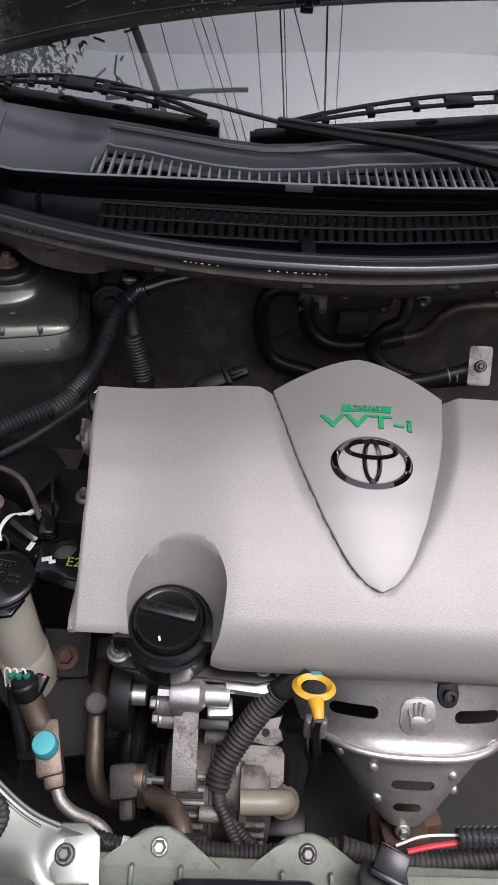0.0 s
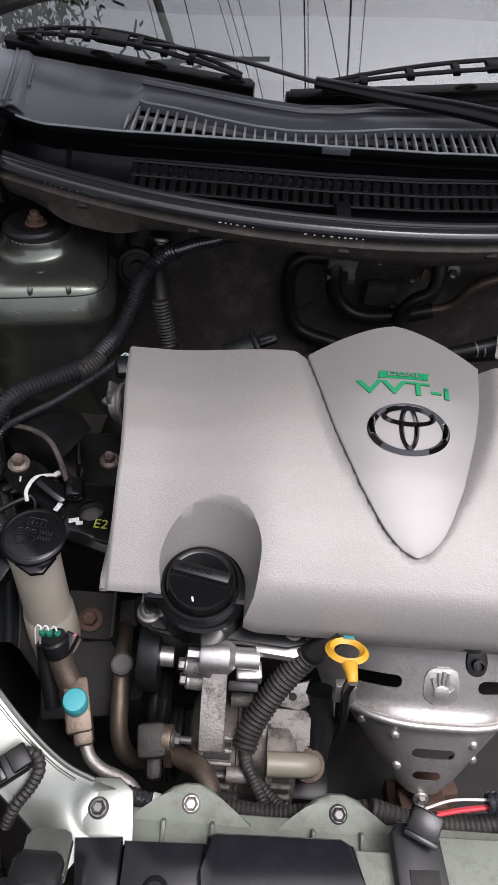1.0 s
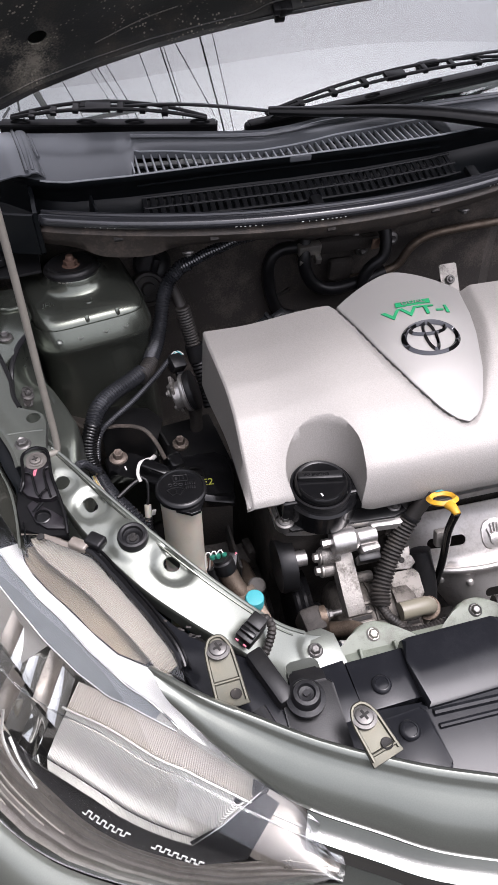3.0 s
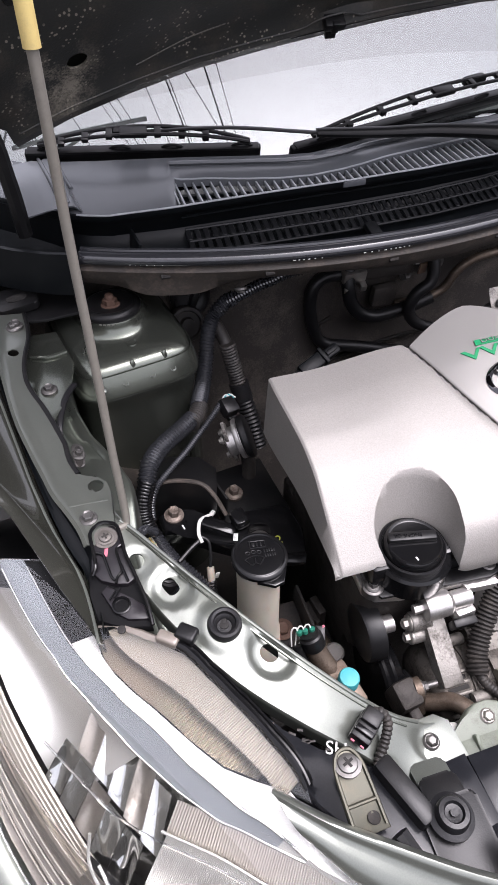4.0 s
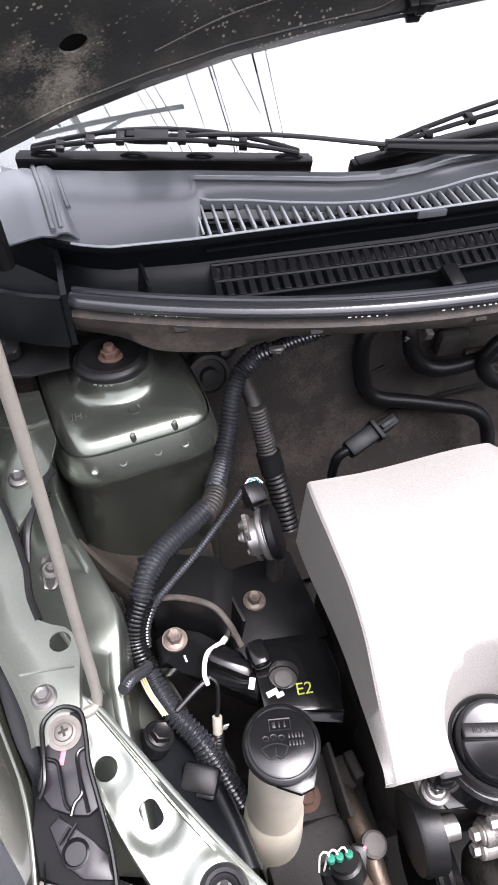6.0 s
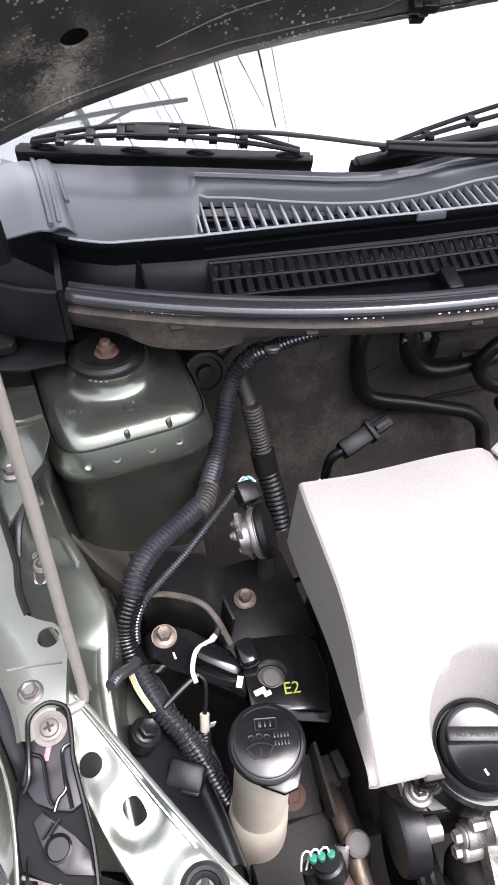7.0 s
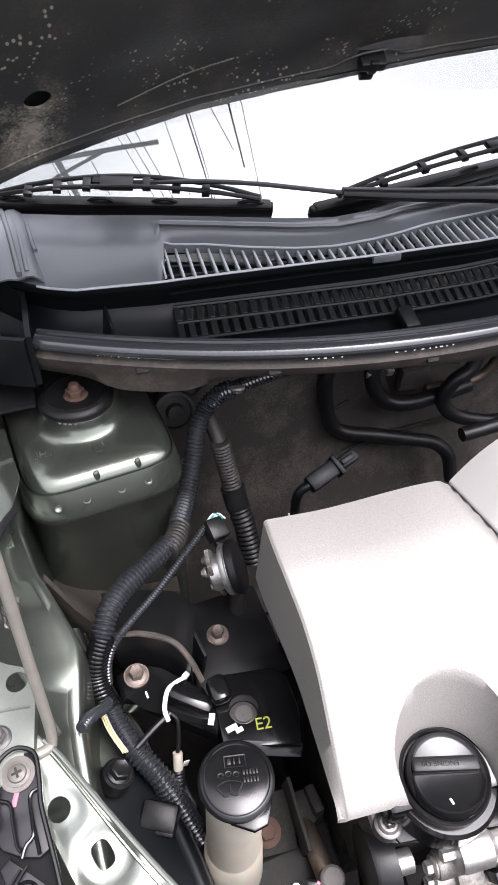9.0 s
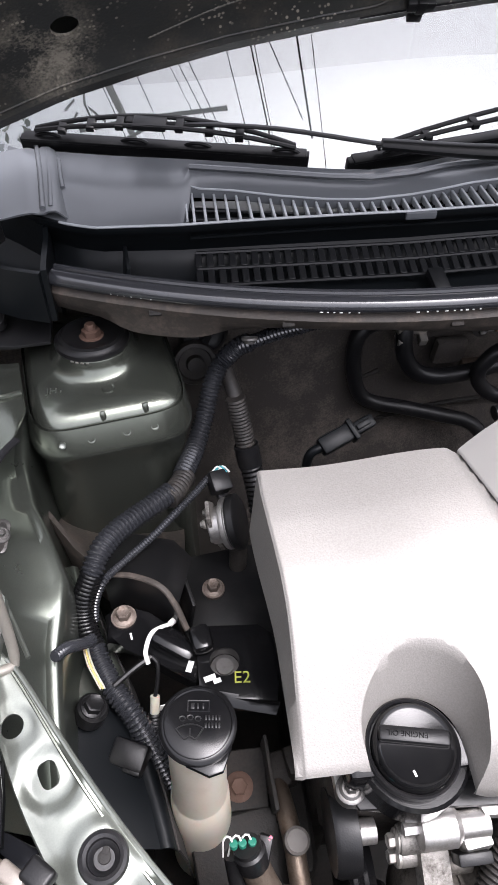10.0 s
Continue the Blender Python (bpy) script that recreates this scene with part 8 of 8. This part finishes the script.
frame_pts = [(-0.009, 0.0095), (0.009, 0.0095), (0.009, 0.0185), (-0.009, 0.0185), (-0.009, 0.0095)]
for p, q in zip(frame_pts, frame_pts[1:]):
    tube(bm, [lm @ Vector((*p, 0)), lm @ Vector((*q, 0))], 0.0006, 5, 0.01)
for k, w in enumerate((0.003, 0.0015, 0.0015)):
    block(bm, (w, 0.005, 0.0008), lm @ pose(-0.005 + 0.0045 * k, 0.014, 0), 0.0002)
for r in range(2):
    for k in range(5):
        block(bm, (0.0017, 0.0042, 0.0008), lm @ pose(0.0065 + 0.0028 * k, 0.0045 - 0.0062 * r, 0, 0, 0, 6 * (k % 2)), 0.0002)
part("raised_marks", bm, BLACK, lid)

# mounting foot and bracket beside the pipes
foot = thing("mount_foot", (-0.25, 0.22, 0.66), "grimy steel mounting foot with a rusty bolt", "engine mount")
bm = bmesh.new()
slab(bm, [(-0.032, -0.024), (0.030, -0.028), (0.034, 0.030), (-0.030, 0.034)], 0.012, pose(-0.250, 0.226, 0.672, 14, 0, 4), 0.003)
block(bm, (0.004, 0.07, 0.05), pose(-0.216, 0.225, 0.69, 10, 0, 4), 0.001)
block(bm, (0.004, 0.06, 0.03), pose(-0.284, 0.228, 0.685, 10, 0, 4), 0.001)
# Foot in the darkened metal: grime and the bay's shade in one colour.
part("foot_plate", bm, SOOT_SHADE, foot)
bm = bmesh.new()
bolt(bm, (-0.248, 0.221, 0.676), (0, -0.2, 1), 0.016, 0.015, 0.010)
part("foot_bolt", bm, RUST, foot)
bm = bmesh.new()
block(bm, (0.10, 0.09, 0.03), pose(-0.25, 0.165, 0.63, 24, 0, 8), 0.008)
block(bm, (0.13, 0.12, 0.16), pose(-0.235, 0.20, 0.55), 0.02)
part("lower_casting", bm, SOOT_SHADE, foot)

# refrigerant lines
lines = thing("coolant_pipe", (-0.19, 0.12, 0.6), "heat-stained metal pipe with a service cap", "pipe")
bm = bmesh.new()
tube(bm, [(-0.207, 0.232, 0.655), (-0.203, 0.20, 0.668), (-0.199, 0.165, 0.672), (-0.197, 0.13, 0.664), (-0.192, 0.095, 0.645), (-0.178, 0.08, 0.625), (-0.155, 0.085, 0.60)], 0.0105, 16, 0.006)
pipe_run = part("pipe_run", bm, BROWN, lines)
bm = bmesh.new()
block(bm, (0.032, 0.036, 0.030), pose(-0.209, 0.238, 0.655, 10, 0, 10), 0.004)
block(bm, (0.012, 0.03, 0.044), pose(-0.190, 0.240, 0.660, 0, 0, 10), 0.003)
part("pipe_joint", bm, ALU_DIRTY_SHADED, lines)
bm = bmesh.new()
lathe(bm, [(0.010, -0.014), (0.010, 0), (0.0125, 0.001), (0.0125, 0.012), (0.010, 0.014), (0.006, 0.013), (0, 0.013)], (-0.198, 0.163, 0.684), (0.05, -0.15, 1), 22)
part("service_cap", bm, surface("grey_cap", (0.10, 0.092, 0.085), 0.6, 0, 0.2, 0.001, 0.5, (0.05, 0.045, 0.04), 0.01), pipe_run, "grey service cap")

sensor = thing("pressure_sensor", (-0.23, 0.10, 0.72), "brown metal pipe block with a teal cap and wired sensor", "sensor")
bm = bmesh.new()
tube(bm, [(-0.246, 0.128, 0.800), (-0.240, 0.117, 0.785), (-0.232, 0.105, 0.772)], 0.0125, 16, 0.005)
block(bm, (0.026, 0.052, 0.022), frame_of((-0.222, 0.087, 0.768), (0.1, -0.2, 1), (-0.25, 0.9, 0.3)), 0.004)
block(bm, (0.020, 0.020, 0.018), frame_of((-0.212, 0.062, 0.760), (0.1, -0.2, 1), (-0.25, 0.9, 0.3)), 0.005)
sblock = part("pipe_block", bm, BROWN, sensor)
bm = bmesh.new()
lathe(bm, [(0.0095, -0.012), (0.0095, 0.0), (0.0115, 0.0), (0.0118, 0.002), (0.0118, 0.014), (0.0105, 0.0165), (0.006, 0.0172), (0, 0.0172)], (-0.221, 0.084, 0.781), (0.02, -0.05, 1), 28)
part("teal_cap", bm, TEAL, sblock, "teal plastic valve cap")
bm = bmesh.new()
lathe(bm, [(0.012, 0), (0.0135, 0.002), (0.0135, 0.016), (0.0115, 0.018), (0.0115, 0.022), (0, 0.022)], (-0.245, 0.126, 0.799), (-0.25, 0.45, 0.85), 20)
block(bm, (0.012, 0.018, 0.012), pose(-0.236, 0.136, 0.806, 20, 0, -20), 0.002)
part("sensor_plug", bm, BLACK, sensor)
for k, (dx, c) in enumerate(((-0.012, GREEN_SEAL), (-0.005, GREEN_SEAL), (0.003, GREEN_SEAL))):
    bm = bmesh.new()
    tube(bm, [(-0.249 + dx, 0.136, 0.818), (-0.252 + dx, 0.142, 0.825), (-0.257 + dx, 0.141, 0.820), (-0.263 + dx * 0.6, 0.134, 0.800)], 0.0009, 6, 0.003)
    part("sensor_wire", bm, WHITE, sensor)
    bm = bmesh.new()
    lathe(bm, [(0.0034, -0.002), (0.0034, 0.002), (0, 0.003)], (-0.249 + dx, 0.137, 0.820), (0, 0.3, 1), 12)
    part("wire_seal", bm, c, sensor, "green wire seal")
bm = bmesh.new()
block(bm, (0.004, 0.003, 0.002), pose(-0.231, 0.140, 0.813, 0, 0, 30), 0.0005)
part("pink_lock", bm, PINK, sensor)
bm = bmesh.new()
tube(bm, [(-0.262, 0.135, 0.80), (-0.258, 0.115, 0.775), (-0.25, 0.09, 0.75)], 0.008, 10, 0.006)
part("wire_sheath", bm, BLACK, sensor)
bm = bmesh.new()
tube(bm, [(-0.209, 0.056, 0.757), (-0.203, 0.045, 0.752), (-0.190, 0.036, 0.748), (-0.170, 0.030, 0.744), (-0.157, 0.022, 0.738), (-0.152, 0.010, 0.725), (-0.152, 0.0, 0.70)], 0.0062, 14, 0.005)
part("thin_pipe", bm, ALU, sensor, "bare metal pipe")

pipe3 = thing("pipe_joint", (-0.14, 0.07, 0.68), "dirty metal pipe flange with a bent brown pipe", "pipe")
bm = bmesh.new()
block(bm, (0.030, 0.034, 0.044), pose(-0.148, 0.072, 0.722, 12, 0, 8), 0.006)
block(bm, (0.016, 0.028, 0.028), pose(-0.144, 0.052, 0.712, 12, 0, 8), 0.006)
part("flange_half", bm, ALU_DIRTY_SHADED, pipe3)
bm = bmesh.new()
jm = frame_of((-0.126, 0.070, 0.720), (1, -0.05, 0.1), (0, 0.2, 1))
slab(bm, [(0.014 * math.cos(radians(a)), 0.014 + 0.013 * math.sin(radians(a))) for a in range(0, 181, 20)] + [(-0.010, 0.0)] + [(0.014 * math.cos(radians(a)), -0.016 + 0.014 * math.sin(radians(a))) for a in range(180, 361, 20)] + [(0.010, 0.0)], 0.009, jm, 0.0015)
part("flange_ear", bm, BROWN, pipe3)
bm = bmesh.new()
bolt(bm, jm @ Vector((0, 0.014, 0.001)), (1, -0.05, 0.1), 0.010, 0.009, 0.007)
lathe(bm, [(0.004, 0), (0.004, 0.018), (0, 0.018)], jm @ Vector((0, 0.014, 0.002)), (1, -0.05, 0.1), 12)
part("flange_bolt", bm, BOLT_DARK, pipe3)
bm = bmesh.new()
tube(bm, [jm @ Vector((0, -0.014, -0.002)), (-0.112, 0.058, 0.716), (-0.098, 0.050, 0.726), (-0.088, 0.036, 0.732), (-0.082, 0.018, 0.732), (-0.080, 0.002, 0.718)], 0.0105, 16, 0.005)
part("bent_pipe", bm, BROWN, pipe3)

# plug on the rail with its ribbed lead
plug = thing("lamp_plug", (-0.243, 0.005, 0.85), "black electrical plug with a ribbed lead clipped on the rail", "connector")
pm = frame_of((-0.246, 0.004, 0.866), (0.1, -0.1, 1), (0.75, 0.6, 0))
bm = bmesh.new()
block(bm, (0.020, 0.028, 0.016), pm, 0.002)
block(bm, (0.018, 0.016, 0.022), pm @ pose(0, 0.010, 0.002), 0.002)
part("plug_body", bm, BLACK, plug)
bm = bmesh.new()
block(bm, (0.018, 0.006, 0.006), pm @ pose(0, -0.006, 0.010), 0.001)
part("plug_latch", bm, BLACK_GLOSS, plug)
bm = bmesh.new()
for dx in (-0.005, 0.005):
    block(bm, (0.004, 0.002, 0.003), pm @ pose(dx, -0.017, 0.003), 0.0006)
part("plug_pin", bm, PINK, plug)
bm = bmesh.new()
tube(bm, [(-0.236, 0.016, 0.866), (-0.226, 0.014, 0.868), (-0.222, 0.005, 0.863), (-0.228, -0.006, 0.853), (-0.238, -0.018, 0.845), (-0.246, -0.030, 0.83)], 0.0052, 12, pitch=0.0042, depth=0.0012)
part("ribbed_lead", bm, DUSTY, plug)

plug2 = thing("harness_end", (-0.14, 0.003, 0.76), "black ribbed lead with a white tape ring", "wiring")
bm = bmesh.new()
tube(bm, [(-0.165, 0.008, 0.788), (-0.150, 0.006, 0.780), (-0.136, 0.004, 0.776)], 0.0095, 12, pitch=0.005, depth=0.0016)
part("ribbed_end", bm, SLEEVE, plug2)
bm = bmesh.new()
tube(bm, [(-0.137, 0.004, 0.776), (-0.130, 0.003, 0.775)], 0.0102, 14, 0.003)
part("tape_ring", bm, WHITE, plug2)
bm = bmesh.new()
tube(bm, [(-0.130, 0.003, 0.775), (-0.10, 0.008, 0.768), (-0.06, 0.012, 0.765)], 0.0098, 12, 0.006)
part("taped_lead", bm, TAPE, plug2)

# bonnet latch body and the red lead
latch = thing("bonnet_latch", (0.086, -0.03, 0.82), "black plastic latch cover on the radiator support", "latch")
bm = bmesh.new()
slab(bm, [(-0.018, -0.05), (0.024, -0.05), (0.020, 0.010), (0.012, 0.018), (-0.014, 0.018), (-0.020, 0.010)], 0.012, pose(0.086, -0.025, 0.836, 0, 0, 3), 0.003)
part("latch_base", bm, BLACK, latch)
bm = bmesh.new()
block(bm, (0.026, 0.022, 0.012), pose(0.092, -0.010, 0.842, 14, 0, -24), 0.002)
block(bm, (0.028, 0.005, 0.006), pose(0.087, -0.021, 0.844, 14, 0, -24), 0.001)
part("latch_tab", bm, BLACK_GLOSS, latch)
bm = bmesh.new()
# Dark plate stands for the unlit window in the latch.
block(bm, (0.024, 0.010, 0.001), pose(0.090, -0.046, 0.8366, 0, 0, 2), 0.0003)
part("latch_window", bm, SOOT_SHADE, latch)

lead = thing("fan_lead", (0.16, 0.02, 0.79), "red and white leads entering a ribbed black sleeve", "wiring")
bm = bmesh.new()
tube(bm, [(0.118, 0.008, 0.796), (0.138, 0.012, 0.799), (0.165, 0.016, 0.802)], 0.0024, 8, 0.005)
part("red_lead", bm, RED_WIRE, lead)
bm = bmesh.new()
tube(bm, [(0.108, 0.012, 0.797), (0.132, 0.019, 0.803), (0.165, 0.021, 0.805)], 0.0012, 8, 0.005)
part("white_lead", bm, WHITE, lead)
bm = bmesh.new()
tube(bm, [(0.162, 0.019, 0.804), (0.20, 0.020, 0.806), (0.26, 0.020, 0.80), (0.33, 0.03, 0.77)], 0.0095, 14, pitch=0.0055, depth=0.0018)
part("ribbed_sleeve", bm, SLEEVE, lead)
bm = bmesh.new()
tube(bm, [(0.06, 0.010, 0.790), (0.095, 0.004, 0.785), (0.15, 0.004, 0.78), (0.21, 0.012, 0.778)], 0.010, 12, pitch=0.005, depth=0.0012)
part("dusty_sleeve", bm, DUSTY, lead)
bm = bmesh.new()
tube(bm, [(0.215, 0.010, 0.775), (0.240, 0.030, 0.780), (0.265, 0.06, 0.76)], 0.008, 10, 0.006)
part("cream_tube", bm, TANK, lead)

# hoses in front of the firewall
hoses = thing("heater_hose", (0.05, 0.73, 0.7), "thick black heater hoses with clamps at the firewall", "hose", "heater hoses")
bm = bmesh.new()
tube(bm, [(0.03, 0.745, 0.872), (-0.005, 0.742, 0.872), (-0.026, 0.738, 0.850), (-0.026, 0.733, 0.80), (-0.012, 0.728, 0.755), (0.012, 0.724, 0.738), (0.06, 0.718, 0.728), (0.12, 0.712, 0.712), (0.165, 0.705, 0.700), (0.190, 0.695, 0.675), (0.20, 0.68, 0.63)], 0.0115, 16, 0.006)
part("hose_run", bm, RUBBER, hoses)
hose2 = thing("heater_hose", (0.06, 0.73, 0.75), "bent black heater hose behind the engine", "hose", "heater hoses")
bm = bmesh.new()
tube(bm, [(0.044, 0.745, 0.885), (0.040, 0.730, 0.855), (0.045, 0.722, 0.825), (0.065, 0.718, 0.800), (0.10, 0.716, 0.790), (0.15, 0.712, 0.80), (0.20, 0.712, 0.815)], 0.0125, 16, 0.006)
part("hose_run", bm, RUBBER, hose2)
hose3 = thing("heater_hose", (0.17, 0.7, 0.75), "s-shaped black hose behind the engine", "hose", "heater hoses")
bm = bmesh.new()
tube(bm, [(0.188, 0.725, 0.92), (0.192, 0.708, 0.88), (0.186, 0.700, 0.855), (0.162, 0.698, 0.838), (0.149, 0.696, 0.808), (0.168, 0.694, 0.776), (0.21, 0.69, 0.757), (0.26, 0.685, 0.752), (0.33, 0.68, 0.77)], 0.0112, 16, 0.006)
part("hose_run", bm, RUBBER, hose3)
hose4 = thing("heater_hose", (0.3, 0.72, 0.8), "grey metal coolant line along the firewall", "hose", "heater hoses")
bm = bmesh.new()
tube(bm, [(0.14, 0.735, 0.795), (0.20, 0.732, 0.80), (0.235, 0.73, 0.815), (0.255, 0.728, 0.85), (0.29, 0.727, 0.872), (0.36, 0.726, 0.88), (0.46, 0.725, 0.885)], 0.0085, 14, 0.006)
part("hose_run", bm, BROWN, hose4)
bm = bmesh.new()
block(bm, (0.045, 0.018, 0.022), pose(0.050, 0.735, 0.872, 10, 0, 4), 0.003)
block(bm, (0.012, 0.022, 0.014), pose(0.035, 0.73, 0.852, 20, 0, 0), 0.002)
block(bm, (0.012, 0.022, 0.014), pose(0.066, 0.73, 0.854, 20, 0, 0), 0.002)
part("hose_clamp", bm, STEEL, hose2, "spring clamp")
bm = bmesh.new()
block(bm, (0.13, 0.02, 0.03), pose(0.13, 0.75, 0.865, 6, 0, 0), 0.008)
block(bm, (0.05, 0.02, 0.045), pose(0.12, 0.745, 0.815, 6, 0, 0), 0.008)
part("pipe_boss", bm, LINER, firewall)
bm = bmesh.new()
block(bm, (0.016, 0.004, 0.022), pose(0.178, 0.722, 0.872, 10, 0, 8), 0.001)
part("bare_tab", bm, surface("coppery_steel", (0.40, 0.27, 0.2), 0.4, 0.7, 0.2, 0.002, 0.4, (0.2, 0.13, 0.1), 0.01), firewall)
bm = lathe(bmesh.new(), [(0.030, -0.010), (0.031, 0.002), (0.029, 0.007), (0.024, 0.008), (0.022, 0.004), (0.013, 0.004), (0.011, 0.014), (0, 0.015)], (-0.259, 0.708, 0.850), (0.1, -0.9, 0.35), 30)
part("cable_grommet", bm, DUSTY, firewall, "large dusty rubber grommet")
coil = thing("ignition_plug", (-0.09, 0.56, 0.78), "dusty grey sensor plug and wires behind the cover", "connector")
cq = frame_of((-0.074, 0.560, 0.848), (0.0, -0.5, 0.87), (0.80, 0.1, 0.58)) @ Matrix.Scale(1.2, 4)
bm = bmesh.new()
block(bm, (0.019, 0.036, 0.016), cq @ pose(0, -0.020, 0), 0.003)
block(bm, (0.024, 0.006, 0.020), cq @ pose(0, 0.000, 0), 0.002)
part("plug_body", bm, COWL_DARK, coil)
bm = bmesh.new()
block(bm, (0.014, 0.024, 0.012), cq @ pose(0.001, 0.014, 0.001), 0.003)
block(bm, (0.006, 0.016, 0.004), cq @ pose(0.001, 0.012, 0.0085), 0.001)
part("plug_latch", bm, COWL_DARK, coil)
part("plug_stem", tube(bmesh.new(), [cq @ Vector((0, -0.034, 0)), cq @ Vector((0, -0.050, -0.006)), Vector((-0.128, 0.548, 0.775)), Vector((-0.122, 0.535, 0.735))], 0.0062, 10, 0.006), COWL_DARK, coil)
for k in range(4):
    bm = bmesh.new()
    tube(bm, [(-0.145 + 0.006 * k, 0.54, 0.795), (-0.150 + 0.006 * k, 0.53, 0.77), (-0.152 + 0.007 * k, 0.52, 0.73)], 0.0013, 6, 0.005)
    part("plug_wire", bm, WHITE if k == 1 else BLACK, coil)
tab = thing("steel_bracket", (0.31, 0.655, 0.79), "small bolted steel bracket behind the cover", "bracket")
bm = bmesh.new()
slab(bm, rounded(0.034, 0.06, 0.004), 0.003, frame_of((0.31, 0.655, 0.815), (-0.1, -0.75, 0.66), (0, 0.66, 0.75)), 0.0008)
part("strap", bm, ALU, tab)
bm = bmesh.new()
bolt(bm, (0.31, 0.652, 0.817), (-0.1, -0.75, 0.66), 0.009, 0.009, 0.006)
part("bracket_bolt", bm, BOLT_DARK, tab)
rhose = thing("rear_hose", (0.26, 0.62, 0.8), "black hose with a wire clamp behind the cover", "hose")
bm = bmesh.new()
tube(bm, [(0.16, 0.64, 0.78), (0.22, 0.645, 0.785), (0.27, 0.65, 0.80), (0.30, 0.665, 0.80)], 0.011, 14, 0.006)
part("hose_run", bm, RUBBER, rhose)
bm = bmesh.new()
for dx in (0.0, 0.012):
    lathe(bm, [(0.0122, 0), (0.0128, 0.0012), (0.0122, 0.0024)], (0.262 + dx, 0.648 + 0.2 * dx, 0.797), (1, 0.15, 0.2), 20)
part("wire_clamp", bm, STEEL, rhose)
